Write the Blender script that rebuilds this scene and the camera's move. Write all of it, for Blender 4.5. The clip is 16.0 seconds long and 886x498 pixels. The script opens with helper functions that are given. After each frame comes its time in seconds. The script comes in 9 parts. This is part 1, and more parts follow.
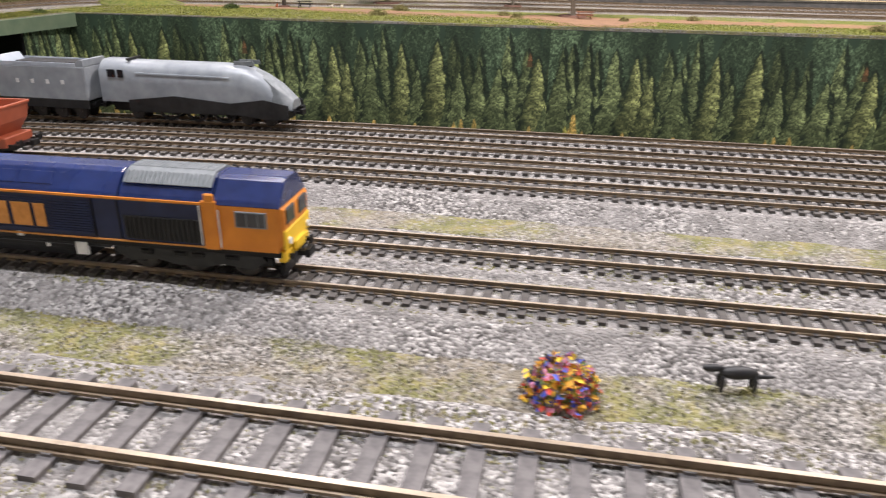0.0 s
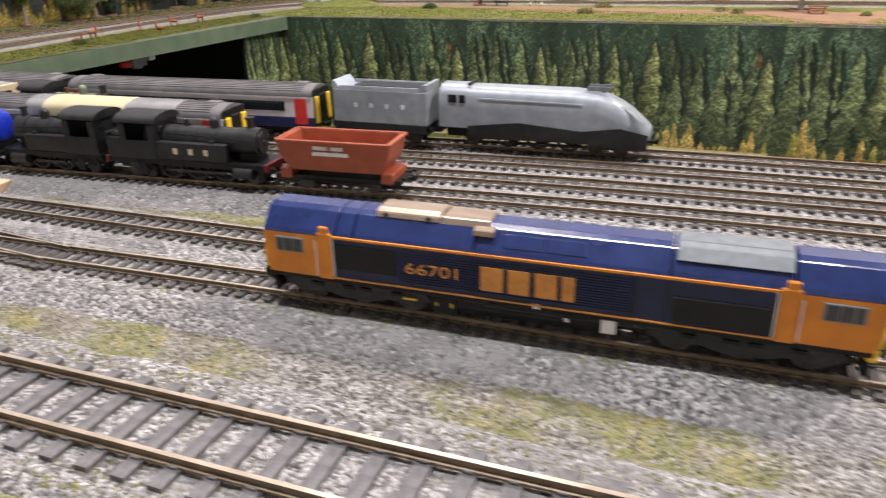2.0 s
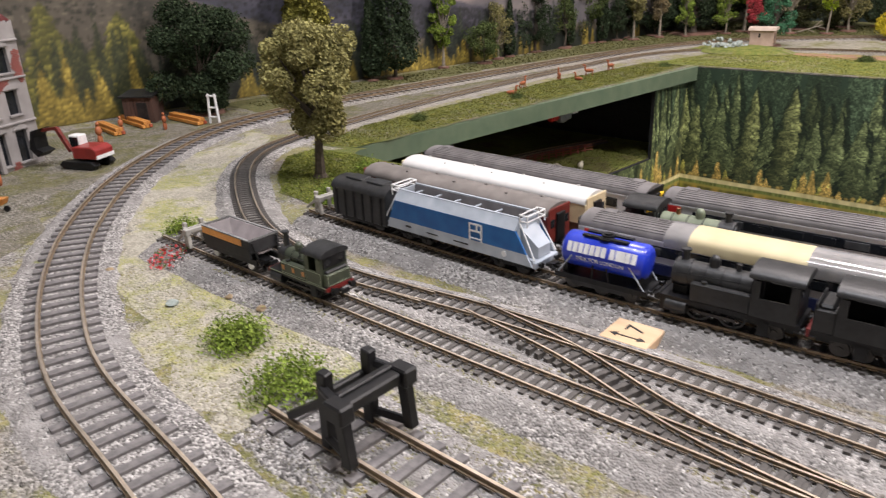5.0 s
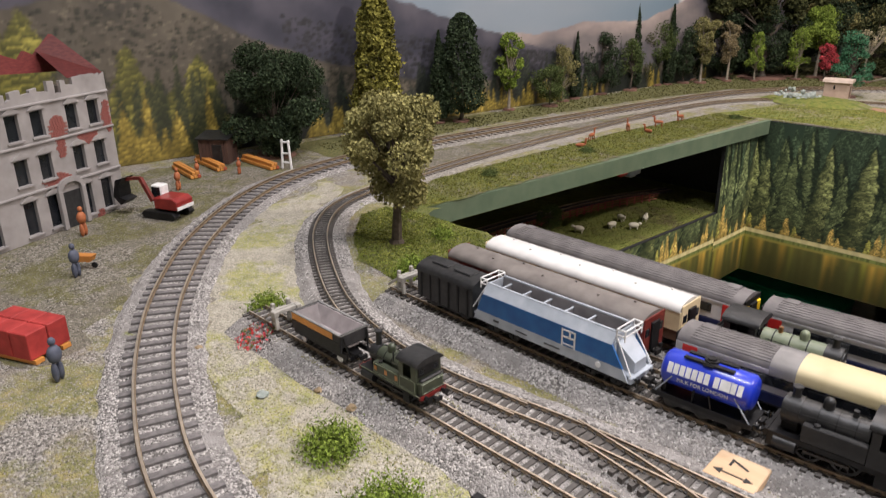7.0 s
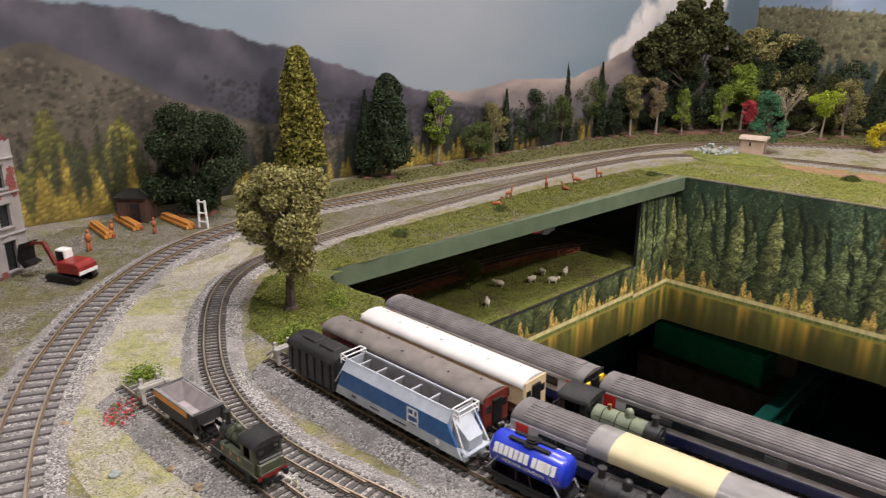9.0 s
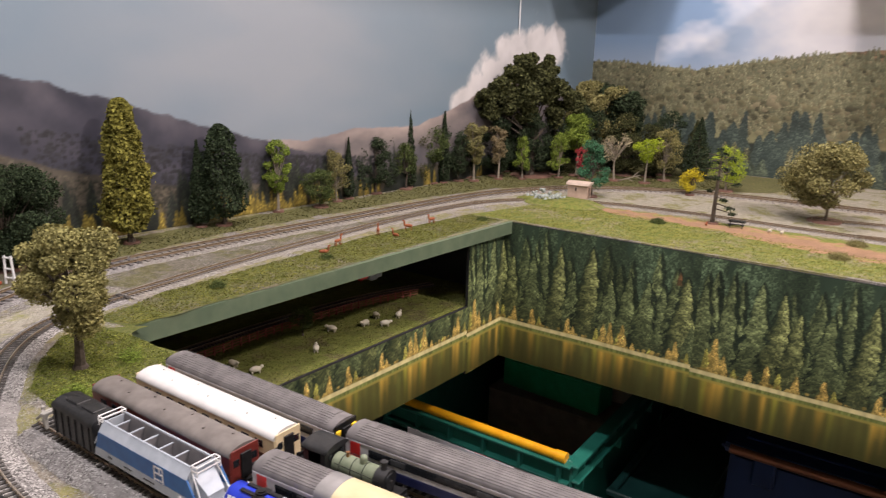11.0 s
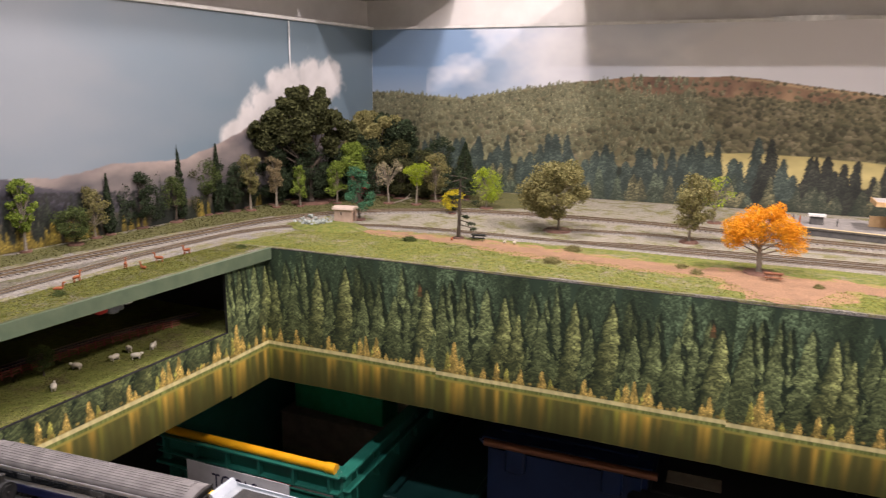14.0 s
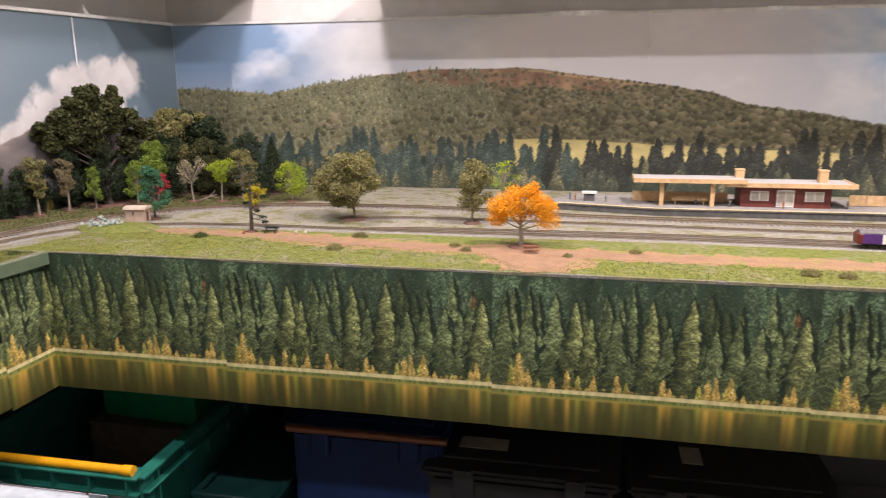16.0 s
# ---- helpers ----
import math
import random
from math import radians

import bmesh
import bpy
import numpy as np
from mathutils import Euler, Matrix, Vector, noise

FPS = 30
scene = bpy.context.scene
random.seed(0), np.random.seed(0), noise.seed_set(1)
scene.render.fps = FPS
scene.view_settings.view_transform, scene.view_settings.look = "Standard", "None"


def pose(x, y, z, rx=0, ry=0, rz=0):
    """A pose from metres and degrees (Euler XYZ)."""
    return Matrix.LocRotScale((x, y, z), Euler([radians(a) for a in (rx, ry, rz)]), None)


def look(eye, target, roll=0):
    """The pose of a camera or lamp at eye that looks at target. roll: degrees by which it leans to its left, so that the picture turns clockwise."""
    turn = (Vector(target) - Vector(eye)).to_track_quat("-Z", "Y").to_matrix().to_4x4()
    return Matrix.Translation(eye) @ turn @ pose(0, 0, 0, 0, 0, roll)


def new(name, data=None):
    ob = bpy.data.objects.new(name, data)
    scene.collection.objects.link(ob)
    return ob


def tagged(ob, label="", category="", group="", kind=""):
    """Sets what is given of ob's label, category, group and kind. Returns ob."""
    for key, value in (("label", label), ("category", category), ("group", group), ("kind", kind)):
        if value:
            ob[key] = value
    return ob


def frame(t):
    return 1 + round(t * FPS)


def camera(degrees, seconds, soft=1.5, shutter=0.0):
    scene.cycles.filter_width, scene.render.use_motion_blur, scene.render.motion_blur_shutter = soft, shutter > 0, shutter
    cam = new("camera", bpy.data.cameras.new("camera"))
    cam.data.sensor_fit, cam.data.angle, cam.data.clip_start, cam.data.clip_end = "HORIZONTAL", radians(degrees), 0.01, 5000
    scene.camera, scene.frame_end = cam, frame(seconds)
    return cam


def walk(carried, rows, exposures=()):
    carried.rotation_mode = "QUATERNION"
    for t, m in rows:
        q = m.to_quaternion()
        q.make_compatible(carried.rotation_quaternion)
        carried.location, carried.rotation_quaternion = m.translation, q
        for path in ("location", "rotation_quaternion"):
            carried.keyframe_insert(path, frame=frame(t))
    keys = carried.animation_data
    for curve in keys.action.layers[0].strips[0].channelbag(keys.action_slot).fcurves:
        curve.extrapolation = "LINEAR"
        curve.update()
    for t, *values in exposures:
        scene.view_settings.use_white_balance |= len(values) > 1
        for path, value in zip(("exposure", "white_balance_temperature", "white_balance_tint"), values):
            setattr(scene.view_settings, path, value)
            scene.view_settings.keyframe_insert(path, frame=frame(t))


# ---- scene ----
import itertools
from mathutils.geometry import delaunay_2d_cdt

cam = camera(63.5, 16.0, soft=1.2, shutter=0.42)
PATH = [
    (0, (0.0083, 0.0007, 0.0850), (-0.1580, 0.9074, -0.3027), 0.68),
    (0.5, (-0.0187, 0.0016, 0.0859), (-0.2044, 0.9038, -0.3032), 0.35),
    (1, (-0.0416, 0.0020, 0.0894), (-0.2806, 0.8898, -0.3038), -0.67),
    (1.5, (-0.0672, 0.0008, 0.0912), (-0.3454, 0.8759, -0.3048), -1.11),
    (2, (-0.0980, 0.0026, 0.0966), (-0.4239, 0.8590, -0.3038), -1.40),
    (2.5, (-0.1361, 0.0019, 0.1001), (-0.5142, 0.8368, -0.2998), -1.49),
    (3, (-0.1723, 0.0005, 0.1057), (-0.5978, 0.8122, -0.2944), -1.25),
    (3.5, (-0.2036, -0.0045, 0.1118), (-0.6702, 0.7836, -0.2897), -0.98),
    (4, (-0.2333, -0.0061, 0.1172), (-0.7615, 0.7475, -0.2741), -1.37),
    (4.5, (-0.2593, -0.0111, 0.1289), (-0.8545, 0.6973, -0.2504), -1.96),
    (5, (-0.2767, -0.0178, 0.1376), (-0.9045, 0.6650, -0.2361), -2.17),
    (5.2, (-0.2827, -0.0196, 0.1409), (-0.9206, 0.6552, -0.2301), -2.18),
    (6, (-0.2986, -0.0220, 0.1531), (-0.9574, 0.6321, -0.2185), -1.71),
    (7, (-0.3058, -0.0212, 0.1752), (-0.9771, 0.6277, -0.1830), -0.61),
    (7.3, (-0.3064, -0.0220, 0.1841), (-0.9742, 0.6359, -0.1642), -0.18),
    (7.5, (-0.3026, -0.0180, 0.1860), (-0.9706, 0.6421, -0.1578), -0.09),
    (8, (-0.2895, -0.0069, 0.1919), (-0.9577, 0.6587, -0.1405), 0.09),
    (8.2, (-0.2842, -0.0025, 0.1959), (-0.9503, 0.6668, -0.1333), 0.17),
    (9, (-0.2585, 0.0122, 0.2017), (-0.9129, 0.7014, -0.1096), 0.18),
    (10, (-0.2257, 0.0234, 0.2131), (-0.8338, 0.7655, -0.0689), 0.81),
    (10.3, (-0.2143, 0.0269, 0.2160), (-0.8029, 0.7886, -0.0550), 1.08),
    (10.5, (-0.2053, 0.0329, 0.2198), (-0.7834, 0.8035, -0.0483), 1.09),
    (11, (-0.1856, 0.0411, 0.2232), (-0.7346, 0.8347, -0.0388), 1.41),
    (11.5, (-0.1615, 0.0443, 0.2349), (-0.6847, 0.8587, -0.0158), 1.70),
    (12, (-0.1350, 0.0462, 0.2404), (-0.6318, 0.8796, -0.0018), 1.99),
    (12.5, (-0.1164, 0.0489, 0.2418), (-0.5849, 0.9007, 0.0074), 2.05),
    (13, (-0.0943, 0.0520, 0.2392), (-0.5365, 0.9194, 0.0108), 2.01),
    (13.5, (-0.0704, 0.0541, 0.2376), (-0.4813, 0.9377, 0.0132), 1.43),
    (14, (-0.0401, 0.0549, 0.2331), (-0.4134, 0.9555, 0.0106), 0.60),
    (14.5, (-0.0050, 0.0561, 0.2341), (-0.3341, 0.9735, 0.0101), 0.28),
    (15, (0.0266, 0.0551, 0.2322), (-0.2501, 0.9893, 0.0067), -0.12),
    (15.5, (0.0589, 0.0531, 0.2332), (-0.1771, 0.9979, 0.0058), -0.30),
    (16, (0.0877, 0.0481, 0.2324), (-0.1115, 1.0008, 0.0026), -0.51),
]
walk(cam, [(t, look(eye, target, roll)) for t, eye, target, roll in PATH],
     exposures=[(0.0, 0.48, 6130, 7), (5.0, 0.45, 6220, 7), (8.0, 0.30, 6400, 7), (10.5, 0.40, 6520, 11), (13.5, 0.50, 6540, 13), (16.0, 0.59, 6370, 12)])

# ---- world and lights ----
world = bpy.data.worlds.new("room_air")
scene.world = world
world.use_nodes = True
world.node_tree.nodes["Background"].inputs[0].default_value = (0.9, 0.93, 1.0, 1)
world.node_tree.nodes["Background"].inputs[1].default_value = 0.09


def lamp(name, eye, target, sx, sy, watts, colour):
    data = bpy.data.lights.new(name, "AREA")
    data.shape, data.size, data.size_y, data.energy, data.color = "RECTANGLE", sx, sy, watts, colour
    ob = new(name, data)
    ob.matrix_world = look(eye, target)
    return tagged(ob, "white ceiling strip light over the layout", "ceiling light", kind="structure")


lamp("strip_light_near", (-0.20, 0.10, 1.15), (-0.20, 0.14, 0.0), 0.7, 0.06, 11.3, (1.0, 0.945, 0.985))
lamp("strip_light_far", (-0.47, 0.86, 1.18), (-0.47, 1.02, 0.0), 0.16, 0.05, 9.0, (1.0, 0.865, 0.83))
lamp("strip_light_far", (0.62, 0.76, 1.18), (0.60, 0.96, 0.0), 0.16, 0.05, 21.0, (1.0, 0.865, 0.83))


# ---- materials ----
def mat(name, *cols, scale=300.0, rough=0.6, metal=0.0, bump=0.0, bscale=None, island=0.0, big=None, spec=0.5, coat=0.0, detail=4.0, stretch=None, contrast=(0.3, 0.7)):
    """Colours run along a fine noise, darkened a little by a coarse one; island varies the value of joined pieces."""
    m = bpy.data.materials.new(name)
    m.use_nodes = True
    nt = m.node_tree
    bsdf = nt.nodes["Principled BSDF"]
    bsdf.inputs["Roughness"].default_value = rough
    bsdf.inputs["Metallic"].default_value = metal
    bsdf.inputs["Specular IOR Level"].default_value = spec
    bsdf.inputs["Coat Weight"].default_value = coat
    tc = nt.nodes.new("ShaderNodeTexCoord")
    src = tc.outputs["Object"]
    if stretch:
        mp = nt.nodes.new("ShaderNodeMapping")
        mp.inputs["Scale"].default_value = stretch
        nt.links.new(src, mp.inputs[0])
        src = mp.outputs[0]
    no = nt.nodes.new("ShaderNodeTexNoise")
    no.inputs["Scale"].default_value, no.inputs["Detail"].default_value = scale, detail
    nt.links.new(src, no.inputs["Vector"])
    ramp = nt.nodes.new("ShaderNodeValToRGB")
    n = len(cols)
    if n == 1:
        c = cols[0]
        cols = (tuple(v * 0.86 for v in c), tuple(min(1, v * 1.1) for v in c))
        n = 2
    while len(ramp.color_ramp.elements) < n:
        ramp.color_ramp.elements.new(0.5)
    for k, c in enumerate(cols):
        e = ramp.color_ramp.elements[k]
        e.position = contrast[0] + (contrast[1] - contrast[0]) * k / (n - 1)
        e.color = (*c, 1)
    nt.links.new(no.outputs["Fac"], ramp.inputs[0])
    out = ramp.outputs[0]
    no2 = nt.nodes.new("ShaderNodeTexNoise")
    no2.inputs["Scale"].default_value, no2.inputs["Detail"].default_value = big or scale / 9.0, 3.0
    nt.links.new(src, no2.inputs["Vector"])
    mr = nt.nodes.new("ShaderNodeMapRange")
    mr.inputs["From Min"].default_value, mr.inputs["From Max"].default_value = 0.3, 0.7
    mr.inputs["To Min"].default_value, mr.inputs["To Max"].default_value = 0.82, 1.1
    nt.links.new(no2.outputs["Fac"], mr.inputs["Value"])
    mul = nt.nodes.new("ShaderNodeVectorMath")
    mul.operation = "SCALE"
    nt.links.new(out, mul.inputs[0])
    nt.links.new(mr.outputs[0], mul.inputs["Scale"])
    out = mul.outputs[0]
    if island:
        ge = nt.nodes.new("ShaderNodeNewGeometry")
        mr2 = nt.nodes.new("ShaderNodeMapRange")
        mr2.inputs["To Min"].default_value, mr2.inputs["To Max"].default_value = 1 - island, 1 + island
        nt.links.new(ge.outputs["Random Per Island"], mr2.inputs["Value"])
        mul2 = nt.nodes.new("ShaderNodeVectorMath")
        mul2.operation = "SCALE"
        nt.links.new(out, mul2.inputs[0])
        nt.links.new(mr2.outputs[0], mul2.inputs["Scale"])
        out = mul2.outputs[0]
    nt.links.new(out, bsdf.inputs["Base Color"])
    rr = nt.nodes.new("ShaderNodeMapRange")
    rr.inputs["To Min"].default_value, rr.inputs["To Max"].default_value = max(0.02, rough - 0.12), min(1, rough + 0.12)
    nt.links.new(no2.outputs["Fac"], rr.inputs["Value"])
    nt.links.new(rr.outputs[0], bsdf.inputs["Roughness"])
    if bump:
        nb = nt.nodes.new("ShaderNodeTexNoise")
        nb.inputs["Scale"].default_value, nb.inputs["Detail"].default_value = bscale or scale, 5.0
        nt.links.new(src, nb.inputs["Vector"])
        bp = nt.nodes.new("ShaderNodeBump")
        bp.inputs["Strength"].default_value, bp.inputs["Distance"].default_value = min(1.0, bump), 0.001
        nt.links.new(nb.outputs["Fac"], bp.inputs["Height"])
        nt.links.new(bp.outputs[0], bsdf.inputs["Normal"])
    return m


def ground_mat(name, stones, grass, dirt, cover, seed=0.0, stone_scale=1250.0, relief=True, blend=1.0):
    """Fine chippings with patches of scattered turf and earth; cover: how much of it is turf."""
    m = mat(name, *stones, scale=400, rough=0.95, spec=0.2)
    nt = m.node_tree
    bsdf = nt.nodes["Principled BSDF"]
    tc = nt.nodes.new("ShaderNodeTexCoord")
    add = nt.nodes.new("ShaderNodeVectorMath")
    add.inputs[1].default_value = (seed, seed * 1.7, 0)
    nt.links.new(tc.outputs["Object"], add.inputs[0])
    vo = nt.nodes.new("ShaderNodeTexVoronoi")
    vo.inputs["Scale"].default_value = stone_scale
    nt.links.new(add.outputs[0], vo.inputs["Vector"])
    ramp = nt.nodes.new("ShaderNodeValToRGB")
    while len(ramp.color_ramp.elements) < len(stones):
        ramp.color_ramp.elements.new(0.5)
    for k, c in enumerate(stones):
        e = ramp.color_ramp.elements[k]
        e.position, e.color = k / (len(stones) - 1), (*c, 1)
    sep = nt.nodes.new("ShaderNodeSeparateColor")
    nt.links.new(vo.outputs["Color"], sep.inputs[0])
    nt.links.new(sep.outputs[0], ramp.inputs[0])
    out = ramp.outputs[0]
    for cols, scl, lo, hi, fine in ((dirt, 17.0, 0.44, 0.58, 500.0), (grass, 26.0, 0.68 - 0.3 * cover, 0.76 - 0.3 * cover, 900.0)):
        n1 = nt.nodes.new("ShaderNodeTexNoise")
        n1.inputs["Scale"].default_value, n1.inputs["Detail"].default_value = scl, 8.0
        n1.inputs["Roughness"].default_value = 0.65
        sh = nt.nodes.new("ShaderNodeVectorMath")
        sh.inputs[1].default_value = (scl, seed + 3.0, 0.5)
        nt.links.new(add.outputs[0], sh.inputs[0])
        nt.links.new(sh.outputs[0], n1.inputs["Vector"])
        mr = nt.nodes.new("ShaderNodeMapRange")
        mr.inputs["From Min"].default_value, mr.inputs["From Max"].default_value = lo, hi
        nt.links.new(n1.outputs["Fac"], mr.inputs["Value"])
        v2 = nt.nodes.new("ShaderNodeTexNoise")
        v2.inputs["Scale"].default_value = fine
        nt.links.new(add.outputs[0], v2.inputs["Vector"])
        gate = nt.nodes.new("ShaderNodeMath")
        gate.operation = "MULTIPLY"
        g2 = nt.nodes.new("ShaderNodeMapRange")
        g2.inputs["From Min"].default_value, g2.inputs["From Max"].default_value = 0.36, 0.5
        nt.links.new(v2.outputs["Fac"], g2.inputs["Value"])
        nt.links.new(mr.outputs[0], gate.inputs[0])
        nt.links.new(g2.outputs[0], gate.inputs[1])
        r2 = nt.nodes.new("ShaderNodeValToRGB")
        while len(r2.color_ramp.elements) < len(cols):
            r2.color_ramp.elements.new(0.5)
        for k, c in enumerate(cols):
            e = r2.color_ramp.elements[k]
            e.position, e.color = 0.3 + 0.4 * k / (len(cols) - 1), (*c, 1)
        n3 = nt.nodes.new("ShaderNodeTexNoise")
        n3.inputs["Scale"].default_value, n3.inputs["Detail"].default_value = 120.0, 6.0
        nt.links.new(add.outputs[0], n3.inputs["Vector"])
        nt.links.new(n3.outputs["Fac"], r2.inputs[0])
        mx = nt.nodes.new("ShaderNodeMix")
        mx.data_type = "RGBA"
        thin = nt.nodes.new("ShaderNodeMath")
        thin.operation = "MULTIPLY"
        thin.inputs[1].default_value = blend
        nt.links.new(gate.outputs[0], thin.inputs[0])
        nt.links.new(thin.outputs[0], mx.inputs["Factor"])
        nt.links.new(out, mx.inputs["A"])
        nt.links.new(r2.outputs[0], mx.inputs["B"])
        out = mx.outputs["Result"]
    nt.links.new(out, bsdf.inputs["Base Color"])
    if relief:
        bp = nt.nodes.new("ShaderNodeBump")
        bp.inputs["Strength"].default_value, bp.inputs["Distance"].default_value = 0.75, 0.0008
        nt.links.new(vo.outputs["Distance"], bp.inputs["Height"])
        bp.invert = True
        nt.links.new(bp.outputs[0], bsdf.inputs["Normal"])
    return m


GREY = ((0.06, 0.056, 0.052), (0.17, 0.16, 0.152), (0.33, 0.315, 0.3), (0.58, 0.555, 0.525))
PALE = ((0.0704, 0.066, 0.05984), (0.1672, 0.1566, 0.1408), (0.2816, 0.264, 0.242), (0.4576, 0.4356, 0.4004))
TURF = ((0.09, 0.11, 0.02), (0.18, 0.2, 0.04), (0.30, 0.26, 0.08))
EARTH = ((0.17, 0.145, 0.105), (0.3, 0.265, 0.2))
M_GROUND = ground_mat("chippings_with_turf", PALE, ((0.12, 0.122, 0.034), (0.2, 0.197, 0.06), (0.3, 0.25, 0.085)), EARTH, 0.78, blend=0.78)
M_CHIPS = ground_mat("loose_stone_chips", PALE, ((0.12, 0.122, 0.034), (0.2, 0.197, 0.06), (0.3, 0.25, 0.085)), EARTH, 0.78, relief=False, blend=0.78)
M_YARD = ground_mat("dark_yard_earth", ((0.055, 0.05, 0.04), (0.12, 0.11, 0.088), (0.21, 0.195, 0.16), (0.34, 0.32, 0.28)), ((0.07, 0.072, 0.02), (0.15, 0.14, 0.045)), ((0.10, 0.09, 0.066), (0.20, 0.18, 0.14)), 0.70, 13.0, 1000.0, blend=0.8)
M_BALLAST = ground_mat("grey_ballast", GREY, TURF, GREY[1:3], 0.08, 5.0)
M_BALLAST_FAR = ground_mat("weathered_grey_ballast", ((0.11, 0.10, 0.088), (0.20, 0.185, 0.165), (0.31, 0.29, 0.26), (0.43, 0.41, 0.37)), TURF, ((0.20, 0.18, 0.15), (0.33, 0.30, 0.255)), 0.2, 7.0)
M_FARG = ground_mat("worn_olive_ground", ((0.15, 0.14, 0.105), (0.26, 0.245, 0.19), (0.4, 0.38, 0.32)), ((0.11, 0.115, 0.035), (0.21, 0.2, 0.075)), ((0.2, 0.18, 0.135), (0.36, 0.335, 0.275)), 0.6, 11.0, 900.0)
M_SANDY = ground_mat("sandy_turf", ((0.2, 0.185, 0.15), (0.34, 0.32, 0.26), (0.46, 0.43, 0.36)), ((0.13, 0.15, 0.03), (0.26, 0.27, 0.06), (0.36, 0.33, 0.1)), ((0.26, 0.24, 0.19), (0.42, 0.39, 0.32)), 0.66, 4.0, 1000.0, blend=0.72)
M_MEADOW = ground_mat("scattered_turf", ((0.07, 0.09, 0.02), (0.14, 0.16, 0.035), (0.24, 0.22, 0.06)), ((0.07, 0.1, 0.02), (0.15, 0.175, 0.04), (0.22, 0.21, 0.06)), EARTH, 0.9, 9.0, 900.0)
# M_MEADOW darkened: the weaker light at the end board, put into the colour
M_MEADOW_DIM = ground_mat("dimmed_scattered_turf", ((0.055, 0.066, 0.018), (0.1, 0.115, 0.03), (0.17, 0.16, 0.05)), ((0.05, 0.072, 0.016), (0.11, 0.125, 0.032), (0.16, 0.15, 0.045)), ((0.11, 0.1, 0.07), (0.2, 0.18, 0.13)), 0.85, 10.0, 1000.0)
M_PATH = mat("red_earth", (0.19, 0.115, 0.065), (0.26, 0.152, 0.088), (0.34, 0.21, 0.13), scale=420, rough=0.95, bump=0.4)
M_SLEEPER = mat("dark_grey_plastic", (0.05, 0.046, 0.042), (0.10, 0.09, 0.082), scale=600, rough=0.75, big=60)
M_SLEEPER_OO = mat("weathered_grey_plastic", (0.10, 0.093, 0.092), (0.185, 0.172, 0.168), scale=500, rough=0.8, big=40)
M_SLEEPER_DUSTY = mat("dusty_sleeper_plastic", (0.13, 0.115, 0.10), (0.24, 0.22, 0.195), scale=500, rough=0.85, big=40)
M_RUST = mat("brown_painted_steel", (0.16, 0.115, 0.072), (0.28, 0.215, 0.14), scale=400, rough=0.5, metal=0.4)
M_SHINE = mat("bright_rail_top", (0.66, 0.56, 0.44), scale=300, rough=0.33, metal=0.8)
M_FASCIA = mat("green_painted_board", (0.085, 0.125, 0.075), (0.125, 0.165, 0.10), scale=60, rough=0.6)
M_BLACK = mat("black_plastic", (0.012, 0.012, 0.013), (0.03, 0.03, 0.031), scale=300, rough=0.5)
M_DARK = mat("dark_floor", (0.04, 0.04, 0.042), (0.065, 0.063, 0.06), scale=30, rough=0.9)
M_WALL = mat("painted_board", (0.78, 0.76, 0.73), scale=20, rough=0.8)


# ---- mesh helpers ----
def part(name, bm, material, parent=None, label="", smooth=False):
    me = bpy.data.meshes.new(name)
    bmesh.ops.recalc_face_normals(bm, faces=bm.faces)
    bm.to_mesh(me)
    bm.free()
    for m in material if isinstance(material, (list, tuple)) else [material]:
        me.materials.append(m)
    if smooth:
        me.polygons.foreach_set("use_smooth", [True] * len(me.polygons))
        me.set_sharp_from_angle(angle=radians(40))
    ob = new(name, me)
    if parent:
        ob.parent = parent
    if label:
        ob["label"] = label
    return ob


def raw(name, verts, faces, material, parent=None, mids=None):
    me = bpy.data.meshes.new(name)
    me.from_pydata(verts, [], faces)
    for m in material if isinstance(material, (list, tuple)) else [material]:
        me.materials.append(m)
    if mids is not None:
        me.polygons.foreach_set("material_index", mids)
    me.update()
    ob = new(name, me)
    if parent:
        ob.parent = parent
    return ob


def boxes(*items, bevel=0.0, seg=1):
    """Boxes (cx, cy, cz, sx, sy, sz) in one bmesh."""
    bm = bmesh.new()
    for cx, cy, cz, sx, sy, sz in items:
        r = bmesh.ops.create_cube(bm, size=1.0)
        bmesh.ops.scale(bm, vec=(sx, sy, sz), verts=r["verts"])
        bmesh.ops.translate(bm, vec=(cx, cy, cz), verts=r["verts"])
    if bevel:
        bmesh.ops.bevel(bm, geom=bm.edges[:], offset=bevel, segments=seg, affect="EDGES")
    return bm


def rods(*items, seg=12):
    """Cylinders (centre, radius, length, axis[, end radius]) in one bmesh."""
    bm = bmesh.new()
    for it in items:
        c, r, ln, axis = it[:4]
        r2 = it[4] if len(it) > 4 else r
        g = bmesh.ops.create_cone(bm, cap_ends=True, segments=seg, radius1=r, radius2=r2, depth=ln)
        rot = {"x": Matrix.Rotation(radians(90), 3, "Y"), "y": Matrix.Rotation(radians(-90), 3, "X"), "z": Matrix.Identity(3)}[axis]
        bmesh.ops.rotate(bm, cent=(0, 0, 0), matrix=rot, verts=g["verts"])
        bmesh.ops.translate(bm, vec=c, verts=g["verts"])
    return bm


